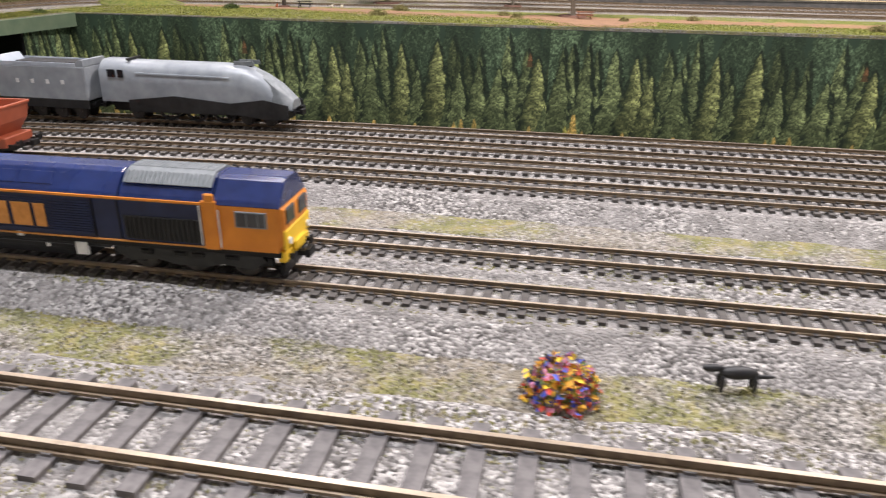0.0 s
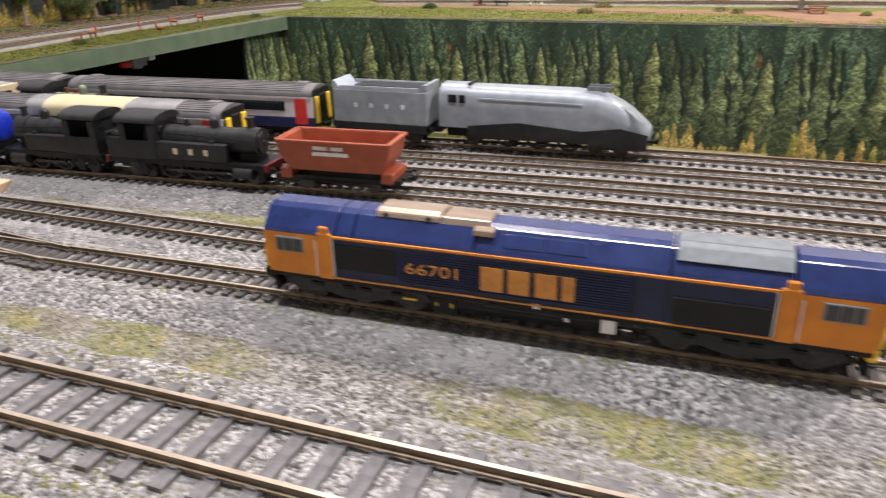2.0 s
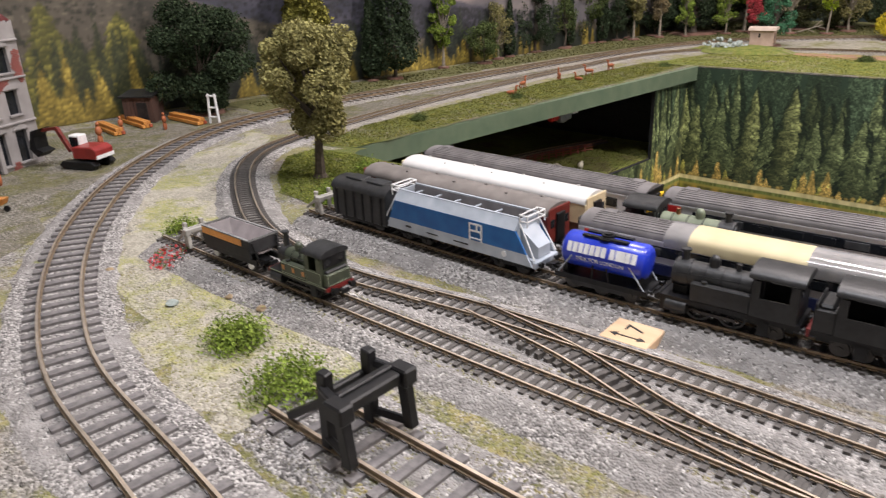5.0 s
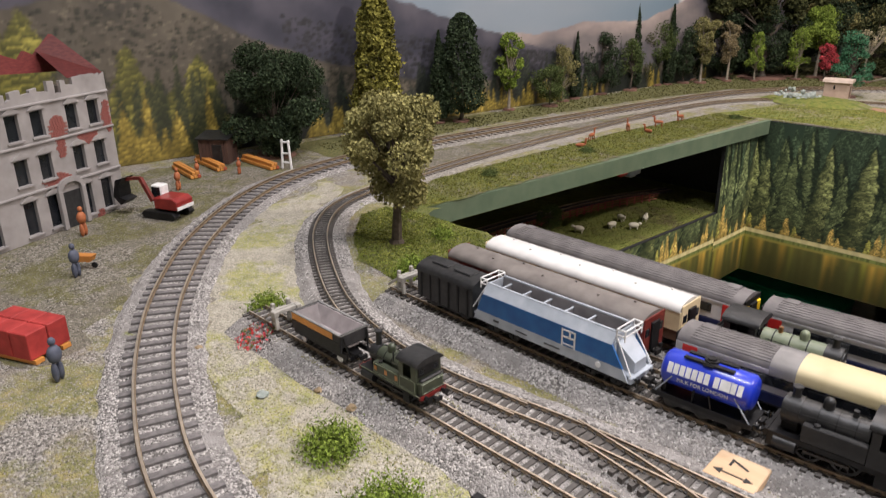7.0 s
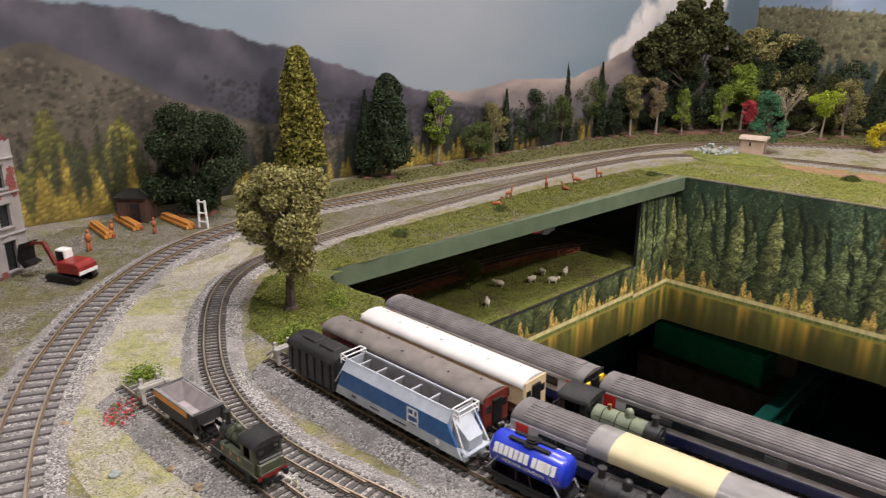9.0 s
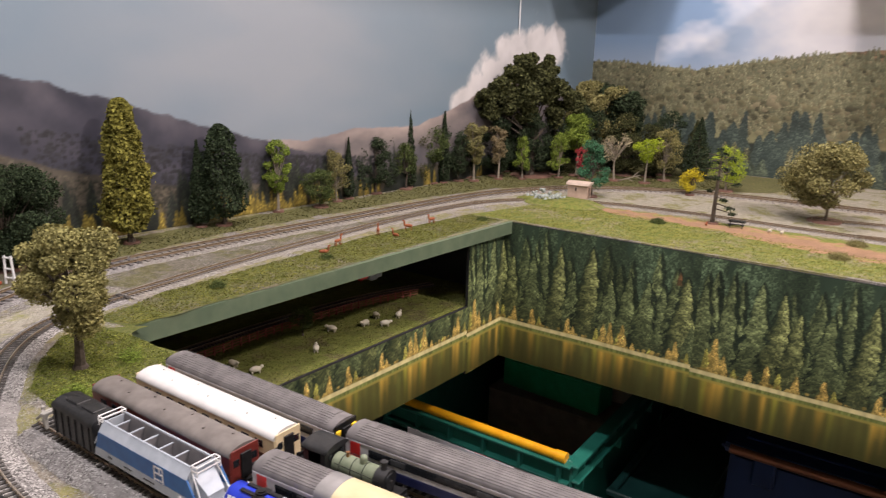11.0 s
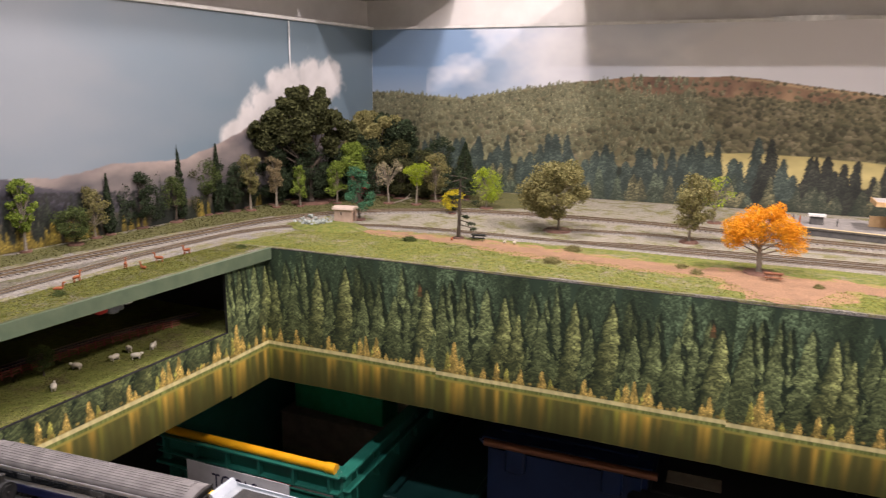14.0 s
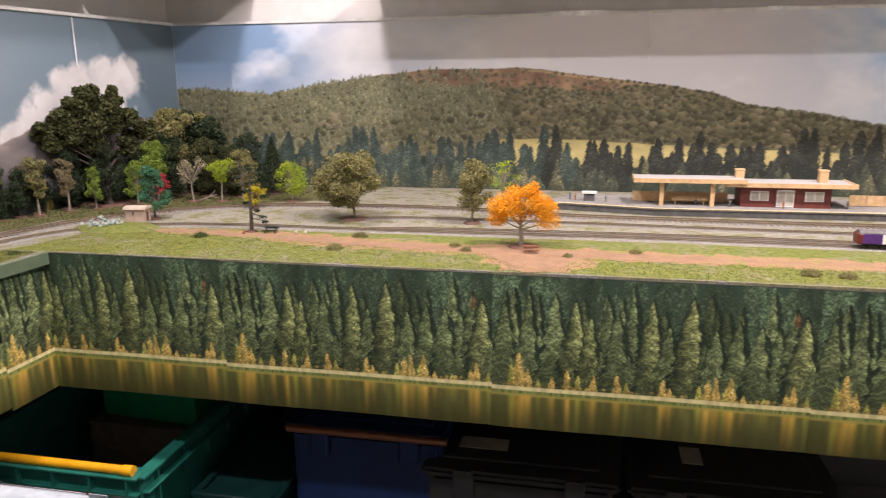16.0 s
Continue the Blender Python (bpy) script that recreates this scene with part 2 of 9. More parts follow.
def bars(*items, r=0.0005, seg=6):
    """Thin rods between pairs of points."""
    bm = bmesh.new()
    for a, b in items:
        a, b = Vector(a), Vector(b)
        g = bmesh.ops.create_cone(bm, cap_ends=True, segments=seg, radius1=r, radius2=r, depth=(b - a).length)
        rot = Vector((0, 0, 1)).rotation_difference(b - a).to_matrix()
        bmesh.ops.rotate(bm, cent=(0, 0, 0), matrix=rot, verts=g["verts"])
        bmesh.ops.translate(bm, vec=(a + b) / 2, verts=g["verts"])
    return bm


def prism(profile, x0, x1, bevel=0.0, axis="x"):
    """A profile of (y, z) points swept along x from x0 to x1; axis y: (x, z) points swept along y; axis z: (x, y) along z."""
    bm = bmesh.new()
    put = {"x": lambda a, b, s: (s, a, b), "y": lambda a, b, s: (a, s, b), "z": lambda a, b, s: (a, b, s)}[axis]
    va = [bm.verts.new(put(a, b, x0)) for a, b in profile]
    vb = [bm.verts.new(put(a, b, x1)) for a, b in profile]
    n = len(profile)
    bm.faces.new(va)
    bm.faces.new(vb[::-1])
    for i in range(n):
        bm.faces.new((va[i], va[(i + 1) % n], vb[(i + 1) % n], vb[i]))
    if bevel:
        bmesh.ops.bevel(bm, geom=bm.edges[:], offset=bevel, segments=1, affect="EDGES")
    return bm


def empty(name, m=None, label="", category="", group="", kind=""):
    ob = new(name)
    ob.empty_display_size = 0.01
    if m is not None:
        ob.matrix_basis = m
    return tagged(ob, label, category, group, kind)


def lettering(name, text, size, depth, m, material, parent, label="", width=None):
    cu = bpy.data.curves.new(name, "FONT")
    cu.body, cu.size, cu.extrude, cu.align_x, cu.align_y = text, size, depth, "CENTER", "CENTER"
    tmp = bpy.data.objects.new(name, cu)
    scene.collection.objects.link(tmp)
    me = bpy.data.meshes.new_from_object(tmp.evaluated_get(bpy.context.evaluated_depsgraph_get()))
    bpy.data.objects.remove(tmp)
    if width and len(me.vertices):
        xs = [v.co.x for v in me.vertices]
        k = width / (max(xs) - min(xs))
        for v in me.vertices:
            v.co.x *= k
    me.materials.clear()
    me.materials.append(material)
    ob = new(name, me)
    ob.parent = parent
    ob.matrix_basis = m
    if label:
        ob["label"] = label
    return ob


# ---- the boards ----
def slab(name, poly, z0, z1, material, label, category, grid=0.0, relief=0.0, seed=0.0):
    bm = bmesh.new()
    va = [bm.verts.new((x, y, z1)) for x, y in poly]
    f = bm.faces.new(va)
    r = bmesh.ops.extrude_face_region(bm, geom=[f])
    bmesh.ops.translate(bm, vec=(0, 0, z0 - z1), verts=[v for v in r["geom"] if isinstance(v, bmesh.types.BMVert)])
    return tagged(part(name, bm, material), label, category, kind="structure")


ground = slab("ground", [(-1.25, -0.6), (1.2, -0.6), (1.2, 0.3365), (-0.7185, 0.3365), (-0.670, 0.905), (1.2, 0.905), (1.2, 1.7), (-1.25, 1.7)], -0.018, -0.0005,
              [M_GROUND], "layout baseboard covered in pale chippings and patches of turf", "ground")


def patch(name, poly, z, material, label, category, wob=0.004, seed=1):
    """A thin spread of scatter on the board with an uneven rim."""
    rnd = random.Random(seed)
    pts = []
    n = len(poly)
    for i in range(n):
        a, b = Vector(poly[i]), Vector(poly[(i + 1) % n])
        k = max(2, int((b - a).length / 0.012))
        for j in range(k):
            p = a.lerp(b, j / k)
            pts.append((p.x + rnd.uniform(-wob, wob), p.y + rnd.uniform(-wob, wob)))
    rim = [(i, (i + 1) % len(pts)) for i in range(len(pts))]
    v2, _, f2, *_ = delaunay_2d_cdt([Vector(p) for p in pts], rim, [], 1, 1e-6)
    bm = bmesh.new()
    vs = [bm.verts.new((p.x, p.y, z)) for p in v2]
    for f in f2:
        bm.faces.new([vs[i] for i in f])
    return tagged(part(name, bm, material), label, category, kind="stuff")


# ---- track ----
def smooth_path(points, step=0.004):
    p = [Vector(q) for q in points]
    p = [2 * p[0] - p[1], *p, 2 * p[-1] - p[-2]]
    fine = []
    for i in range(1, len(p) - 2):
        for k in range(40):
            t = k / 40
            a, b, c, d = p[i - 1], p[i], p[i + 1], p[i + 2]
            fine.append(0.5 * ((2 * b) + (c - a) * t + (2 * a - 5 * b + 4 * c - d) * t * t + (3 * b - a - 3 * c + d) * t ** 3))
    fine.append(p[-2])
    out, need = [], 0.0
    for a, b in zip(fine, fine[1:]):
        ln = (b - a).length
        while need <= ln and ln > 0:
            q = a.lerp(b, need / ln)
            d = (b - a).normalized()
            out.append((q.x, q.y, d.x, d.y))
            need += step
        need -= ln
    return out


def sweep(path, off, w, z0, z1, head):
    """One rail: foot, web and head."""
    prof = [(-w, z0), (w, z0), (w, z0 + 0.25 * (z1 - z0)), (head * 0.45, z0 + 0.35 * (z1 - z0)), (head * 0.45, z1 - 0.3 * (z1 - z0)), (head, z1 - 0.25 * (z1 - z0)), (head, z1), (-head, z1), (-head, z1 - 0.25 * (z1 - z0)), (-head * 0.45, z1 - 0.3 * (z1 - z0)), (-head * 0.45, z0 + 0.35 * (z1 - z0)), (-w, z0 + 0.25 * (z1 - z0))]
    v, f, mi = [], [], []
    n = len(prof)
    for x, y, dx, dy in path:
        for o, z in prof:
            v.append((x - dy * (off + o), y + dx * (off + o), z))
    for i in range(len(path) - 1):
        for j in range(n):
            f.append((i * n + j, (i + 1) * n + j, (i + 1) * n + (j + 1) % n, i * n + (j + 1) % n))
            mi.append(1 if j == 6 else 0)
    for s in (0, (len(path) - 1) * n):
        f.append(tuple(range(s, s + n)))
        mi.append(0)
    return v, f, mi


def track(name, points, label, oo=False, single=True, z=0.0, shiny=True, z_end=None, bed=True):
    """A length of track: two rails, sleepers one by one, and its ballast."""
    g, pitch = (0.0165, 0.0092) if oo else (0.009, 0.0047)
    sl, sw = (0.030, 0.0036) if oo else (0.0172, 0.0021)
    h0, h1 = (0.0022, 0.0047) if oo else (0.0018, 0.0034)
    thing = empty(name, None, label, "railway track", kind="structure")
    dense = smooth_path(points, 0.01)
    z_end = z if z_end is None else z_end
    rise = lambda k, n: z + (z_end - z) * k / max(1, n - 1)
    for s in (-1, 1):
        v, f, mi = sweep(dense, s * (g / 2 + 0.0004), 0.0009 if oo else 0.0006, h0, h1, 0.00055 if oo else 0.0004)
        n_ = len(dense)
        v = [(a, b, c + rise(k // 12, n_)) for k, (a, b, c) in enumerate(v)]
        raw("rail", v, f, [M_RUST, M_SHINE if shiny else M_RUST], thing, mi)
    spots = smooth_path(points, pitch)
    rnd = random.Random(len(points))
    dusty = "far" in name or "station" in name
    material = M_SLEEPER_DUSTY if dusty else M_SLEEPER_OO if oo else M_SLEEPER
    if single and len(spots) <= 300:
        bm = boxes((0, 0, -0.0002, sw, sl, 0.0024), (0, g / 2 + 0.0004, 0.0012, sw * 0.6, 0.0026, 0.0008), (0, -g / 2 - 0.0004, 0.0012, sw * 0.6, 0.0026, 0.0008))
        first = part("sleeper", bm, material, thing)
        for k, (x, y, dx, dy) in enumerate(spots):
            ob = first if k == 0 else new("sleeper", first.data)
            ob.parent = thing
            ob.matrix_basis = pose(x, y, rise(k, len(spots)) + h0 - 0.001, 0, 0, math.degrees(math.atan2(dy, dx)) + rnd.uniform(-1.2, 1.2))
    else:
        v, f = [], []
        for k, (x, y, dx, dy) in enumerate(spots):
            zk = rise(k, len(spots))
            a = rnd.uniform(-0.02, 0.02)
            ux, uy = dx * math.cos(a) - dy * math.sin(a), dx * math.sin(a) + dy * math.cos(a)
            b = len(v)
            for zz in (zk + h0 - 0.0022, zk + h0 + 0.0002):
                for p, q in ((-1, -1), (1, -1), (1, 1), (-1, 1)):
                    v.append((x + ux * p * sw / 2 - uy * q * sl / 2, y + uy * p * sw / 2 + ux * q * sl / 2, zz))
            f += [(b + 4, b + 5, b + 6, b + 7)] + [(b + i, b + (i + 1) % 4, b + 4 + (i + 1) % 4, b + 4 + i) for i in range(4)]
        tagged(raw("sleepers", v, f, material, thing), kind="stuff")
    if bed:
        bw = 0.021 if oo else 0.0125
        v, f = [], []
        for k, (x, y, dx, dy) in enumerate(dense):
            zk = rise(k, len(dense))
            out = bw + 0.004 + 1.6 * zk
            for o, zz in ((-out, -0.0008), (-bw, zk + 0.0007), (0, zk + 0.0011), (bw, zk + 0.0007), (out, -0.0008)):
                o += rnd.uniform(-0.0012, 0.0012)
                v.append((x - dy * o, y + dx * o, zz + rnd.uniform(-0.0002, 0.0002)))
        for i in range(len(dense) - 1):
            for j in range(4):
                f.append((i * 5 + j, (i + 1) * 5 + j, (i + 1) * 5 + j + 1, i * 5 + j + 1))
        ob = raw("ballast", v, f, M_BALLAST_FAR if dusty else M_BALLAST, thing)
        tagged(ob, kind="stuff")
    return thing


RAISED = 0.0035                       # underlay below the smaller-gauge lines
CY = lambda x: 0.2255 + 0.07 * max(0.0, min(x, -0.09) + 0.44)
BY = lambda x: float(np.interp(x, (-0.62, -0.4, -0.3, -0.2, -0.05, 0.2), (0.151, 0.154, 0.1555, 0.159, 0.1605, 0.1605)))
track("oo_siding", [(-0.455, 0.0975), (-0.1, 0.0975), (0.3, 0.0975), (0.7, 0.0975)], "straight larger-gauge siding with brown rails and grey sleepers", oo=True)
track("track_b", [(x, BY(x)) for x in (-0.63, -0.4, -0.3, -0.2, -0.1, 0.3, 0.7)], "narrow-gauge model siding with rusty rails in grey ballast", z=RAISED)
track("track_a", [(0.7, 0.189), (0.1, 0.189), (-0.3, 0.187), (-0.425, 0.1835), (-0.495, 0.1745)], "straight model main line with bright rails", z=RAISED)
track("track_curve", [(-0.466, 0.1775), (-0.526, 0.1735), (-0.586, 0.1835), (-0.641, 0.2065), (-0.712, 0.2500), (-0.754, 0.2920), (-0.774, 0.337), (-0.783, 0.389)], "curved model main line round a grassy corner", z=RAISED, z_end=0.0)
track("track_crossover", [(-0.445, 0.183), (-0.395, 0.1755), (-0.345, 0.161), (-0.285, 0.1545)], "crossover points joining two model lines", bed=False, z=RAISED + 0.0003)
for i, nm in enumerate("cdef"):
    track("siding_" + nm, [(x, CY(x) + 0.0245 * i) for x in (-0.6, -0.44, -0.3, -0.09, 0.3, 0.7)], "storage siding for model trains with rusty rails", single=i < 1, z=RAISED)
track("oo_curve", [(-0.30, 0.03), (-0.44, 0.047), (-0.525, 0.056), (-0.585, 0.074), (-0.645, 0.101), (-0.70, 0.134), (-0.765, 0.185), (-0.825, 0.252), (-0.862, 0.318), (-0.878, 0.39), (-0.88, 0.46)], "curved larger-gauge running line with grey sleepers", oo=True)
track("oo_far_line", [(-0.88, 0.46), (-0.868, 0.59), (-0.85, 0.73), (-0.825, 0.9), (-0.79, 1.06), (-0.72, 1.18), (-0.62, 1.26), (-0.49, 1.31), (-0.27, 1.328), (-0.1, 1.315), (0.06, 1.283), (0.33, 1.27), (0.56, 1.266), (1.1, 1.26)], "larger-gauge running line along the back of the layout", oo=True)
track("far_line", [(-0.783, 0.389), (-0.792, 0.5), (-0.794, 0.65), (-0.79, 0.81), (-0.771, 0.955), (-0.72, 1.045), (-0.62, 1.1), (-0.487, 1.12), (-0.305, 1.118), (-0.1, 1.117), (0.2, 1.122), (0.6, 1.11), (1.1, 1.1)], "model main line along the far side of the layout", single=False)
track("far_loop_line", [(-0.26, 1.121), (-0.12, 1.140), (0.2, 1.147), (0.6, 1.136), (1.1, 1.126)], "loop of model line beside the far main line", single=False)
track("station_line", [(-0.33, 1.20), (-0.2, 1.225), (0.05, 1.222), (0.32, 1.21), (0.6, 1.2), (1.1, 1.19)], "loop line in front of the station platform", single=False)

# ---- walls, backdrop, boards ----
LEFT = lambda y: -0.92 + 0.125 * (y - 1.1)
BACKY = 1.588
TOPZ = 0.357


class Print:
    """A picture printed on paper: an even grid over u0..u1, z0..z1, painted stroke by stroke."""

    def __init__(self, u0, u1, z0, z1, step, seed):
        self.u0, self.z0, self.step = u0, z0, step
        self.nu, self.nz = int(round((u1 - u0) / step)) + 1, int(round((z1 - z0) / step)) + 1
        self.u1, self.z1 = u0 + (self.nu - 1) * step, z0 + (self.nz - 1) * step
        self.rng = np.random.default_rng(seed)
        self.u, self.z = np.meshgrid(u0 + step * np.arange(self.nu), z0 + step * np.arange(self.nz))
        self.ink = np.zeros((self.nz, self.nu, 3))

    def noise(self, cell, cell_z=None):
        """Smooth value noise, 0 to 1, with that cell size."""
        cz = cell_z or cell
        a, b = int((self.u1 - self.u0) / cell) + 3, int((self.z1 - self.z0) / cz) + 3
        g = self.rng.random((b, a))
        x, y = (self.u - self.u0) / cell, (self.z - self.z0) / cz
        i, j = x.astype(int), y.astype(int)
        fx, fy = x - i, y - j
        fx, fy = fx * fx * (3 - 2 * fx), fy * fy * (3 - 2 * fy)
        return (g[j, i] * (1 - fx) + g[j, i + 1] * fx) * (1 - fy) + (g[j + 1, i] * (1 - fx) + g[j + 1, i + 1] * fx) * fy

    def fbm(self, cell, octaves=4, squash=1.0):
        out, amp, total = 0.0, 1.0, 0.0
        for k in range(octaves):
            c = cell / 2 ** k
            if c < self.step:
                break
            out, total = out + amp * self.noise(c, c * squash), total + amp
            amp *= 0.6
        return np.clip((out / total - 0.5) * 1.7 + 0.5, 0, 1)

    def lay(self, mask, colour):
        m = np.clip(mask, 0, 1)[..., None]
        self.ink = self.ink * (1 - m) + np.asarray(colour) * m

    def window(self, ua, ub, za, zb):
        i0, i1 = max(0, int((ua - self.u0) / self.step)), min(self.nu, int((ub - self.u0) / self.step) + 2)
        j0, j1 = max(0, int((za - self.z0) / self.step)), min(self.nz, int((zb - self.z0) / self.step) + 2)
        return (slice(j0, j1), slice(i0, i1)) if i1 > i0 and j1 > j0 else None

    def fir(self, u, z, h, w, dark, light, sun=0.5, taper=0.8, lean=0.0):
        """One fir: ragged tiers of sprays, brighter on top and where the sun reaches them, dark below."""
        s = self.window(u - w, u + w, z, z + h)
        if s is None:
            return
        q = (self.z[s] - z) / h
        tiers = max(4, h / 0.0075)
        ph = self.rng.random() * 6
        fine, shape = self.rng.random(q.shape), q.shape
        wide = self.rng.random((shape[0] // 3 + 2, shape[1] // 3 + 2))
        clump = np.kron(wide, np.ones((3, 3)))[: shape[0], : shape[1]]
        bough = np.kron(self.rng.random((shape[0] // 7 + 2, shape[1] // 9 + 2)), np.ones((7, 9)))
        for _ in range(3):
            bough = (bough + np.roll(bough, 2, 0) + np.roll(bough, -2, 0) + np.roll(bough, 3, 1) + np.roll(bough, -3, 1)) / 5
        off = self.rng.integers(0, 6)
        bough = np.clip((bough[off: off + shape[0], off: off + shape[1]] - 0.5) * 2.4 + 0.5, 0, 1)
        du = self.u[s] - u - lean * q
        side = np.where(du < 0, 0.0, 0.45)
        tier = q * tiers + 1.3 * np.abs(du) / w + side + 0.5 * np.sin(7 * q + ph) + 0.5 * (clump - 0.5) + 0.8 * (bough - 0.5)
        saw = tier - np.floor(tier)
        ragged = 0.5 + 0.5 * np.sin(np.floor(tier) * 2.4 + ph + side * 5)
        half = w / 2 * np.clip(1 - q, 0, 1) ** taper * (0.62 + 0.16 * ragged + 0.24 * (1 - saw) * (0.5 + clump) + 0.34 * bough) + 0.0005
        cover = np.clip((half - np.abs(du)) / (1.2 * self.step) + 0.9 * (fine - 0.45), 0, 1) * (q >= 0) * (q <= 1)
        lit = (0.15 + 0.85 * saw ** 1.4) * (0.5 + 0.6 * bough) * (0.45 + 0.55 * clump) * (0.65 + 0.5 * fine) * np.clip(0.62 + sun * 0.6 * du / (half + 1e-6), 0.15, 1.2) * np.clip(0.35 + q * 1.3, 0, 1)
        col = np.asarray(dark) + (np.asarray(light) - np.asarray(dark)) * np.clip(lit * 1.9, 0, 1.35)[..., None]
        self.ink[s] = self.ink[s] * (1 - cover[..., None]) + col * cover[..., None]

    def bush(self, u, z, r, colour, flat=0.75):
        """One rounded bush, paler on its crown and dark at its foot."""
        s = self.window(u - r, u + r, z - r * flat, z + r * flat)
        if s is None:
            return
        a, b = (self.u[s] - u) / r, (self.z[s] - z) / (r * flat)
        cover = np.clip((1 - np.hypot(a, b)) * r / self.step + 0.25, 0, 1) * (0.65 + 0.35 * self.rng.random(a.shape))
        tone = 0.55 + 0.5 * np.clip(b * 0.7 + 0.5, 0, 1) + 0.15 * a
        self.ink[s] = self.ink[s] * (1 - cover[..., None]) + np.asarray(colour) * tone[..., None] * cover[..., None]

    def show(self, name, material, parent, place, ua=None, ub=None, za=None, zb=None, label=""):
        """Lays the strip ua..ub, za..zb of the picture on the surface place(u, z)."""
        s = self.window(ua if ua is not None else self.u0, (ub if ub is not None else self.u1) - self.step, za if za is not None else self.z0, (zb if zb is not None else self.z1) - self.step)
        u, z, ink = self.u[s], self.z[s], self.ink[s]
        if ua is not None:
            u = ua + (u - u[0, 0]) * (ub - ua) / (u[0, -1] - u[0, 0])
        if za is not None:
            z = za + (z - z[0, 0]) * (zb - za) / (z[-1, 0] - z[0, 0])
        co = np.stack(place(u, z), -1).reshape(-1, 3)
        nz, nu = u.shape
        k = (np.arange(nz - 1)[:, None] * nu + np.arange(nu - 1)).ravel()
        quads = np.stack([k, k + 1, k + 1 + nu, k + nu], 1).astype(np.int32)
        me = bpy.data.meshes.new(name)
        me.vertices.add(len(co))
        me.vertices.foreach_set("co", co.astype(np.float32).ravel())
        me.loops.add(quads.size)
        me.loops.foreach_set("vertex_index", quads.ravel())
        me.polygons.add(len(quads))
        me.polygons.foreach_set("loop_start", np.arange(0, quads.size, 4, dtype=np.int32))
        at = me.attributes.new("ink", "FLOAT_COLOR", "POINT")
        at.data.foreach_set("color", np.concatenate([np.clip(ink.reshape(-1, 3), 0, 1), np.ones((len(co), 1))], 1).astype(np.float32).ravel())
        me.materials.append(material)
        me.update(calc_edges=True)
        me.validate()
        ob = new(name, me)
        ob.parent = parent
        if label:
            ob["label"] = label
        return ob


def print_mat(name, rough, spec=0.5):
    """Printer's ink on paper: the colour laid down by Print, with slightly uneven gloss and a faint cockle."""
    m = mat(name, (0.5, 0.5, 0.5), scale=40, rough=rough, big=9, spec=spec, bump=0.12, bscale=26)
    nt = m.node_tree
    ink = nt.nodes.new("ShaderNodeAttribute")
    ink.attribute_name = "ink"
    nt.links.new(ink.outputs["Color"], nt.nodes["Principled BSDF"].inputs["Base Color"])
    return m


M_PRINT = print_mat("printed_backdrop_paper", 0.5)
M_GLOSSY = print_mat("glossy_printed_paper", 0.4, 0.28)

# end wall (x about -0.95): u runs along the wall from y = 0
wl = tagged(part("wall_west", prism([(LEFT(-0.6), -0.6), (LEFT(BACKY), BACKY), (LEFT(BACKY) - 0.012, BACKY), (LEFT(-0.6) - 0.012, -0.6)], -0.0, TOPZ, axis="z"), M_WALL), "end wall papered with a pale printed sky and grey hills", "wall", kind="structure")
ldir = Vector((LEFT(BACKY) - LEFT(-0.6), BACKY + 0.6, 0)).normalized()
lnorm = Vector((ldir.y, -ldir.x, 0))
W = Print(-0.25, 1.597, 0.0, TOPZ, 0.0022, 4)
rough_line = lambda p, pts, cell, amp: np.interp(p.u, *zip(*pts)) + amp * (p.noise(cell, 9.0) + 0.5 * p.noise(cell / 3, 9.0) + 0.3 * p.noise(cell / 9, 9.0) - 0.9)
below = lambda p, line: (line - p.z) / p.step + 0.5
W.lay(np.ones_like(W.u), (0.205, 0.275, 0.34))
W.lay((W.z - 0.08) / 0.3 * 0.5, (0.265, 0.335, 0.395))
W.lay((W.fbm(0.5, 4, 0.4) - 0.45) * 1.2, (0.35, 0.37, 0.4))
# bluer and darker towards the corner: the shelf's shadow is in this ink too
W.lay(np.clip((W.u - 0.8) / 0.65, 0, 1) * 0.8, (0.135, 0.20, 0.25))
# the white cloud over the far corner
puff = np.full_like(W.u, -9.0)
for cu, cz, cr in ((1.435, 0.235, 0.052), (1.375, 0.245, 0.040), (1.315, 0.225, 0.050), (1.27, 0.235, 0.034), (1.235, 0.195, 0.045), (1.2, 0.165, 0.040), (1.165, 0.135, 0.036), (1.365, 0.15, 0.115), (1.275, 0.13, 0.085)):
    puff = np.maximum(puff, 1.0 - np.hypot(W.u - cu, W.z - cz) / cr)
puff += 0.75 * (W.fbm(0.045, 5) - 0.42)
W.lay(puff * 2.6, np.array((0.70, 0.68, 0.68)) * (0.84 + 0.26 * W.fbm(0.05, 4))[..., None])
far = rough_line(W, ((0.5, 0.13), (0.62, 0.108), (0.72, 0.100), (0.8, 0.098), (0.9, 0.108), (1.04, 0.103), (1.08, 0.118), (1.17, 0.145), (1.27, 0.188), (1.36, 0.180), (1.6, 0.13)), 0.05, 0.004)
tone = W.fbm(0.09, 5, 0.5)[..., None]
brow = np.clip(1 - (far - W.z) / 0.022, 0, 1)[..., None]
W.lay(below(W, far), np.array((0.085, 0.085, 0.105)) * (1 - tone) + np.array((0.26, 0.225, 0.215)) * tone ** 1.2 + brow * np.array((0.16, 0.12, 0.10)) * (0.5 + tone))
fold = W.fbm(0.16, 4, 1.0)
mount = rough_line(W, ((-0.6, 0.25), (0.0, 0.235), (0.2, 0.221), (0.36, 0.206), (0.42, 0.190), (0.455, 0.183), (0.47, 0.172), (0.52, 0.163), (0.56, 0.148), (0.65, 0.124), (0.74, 0.098), (0.82, 0.075), (0.95, 0.03)), 0.04, 0.006)
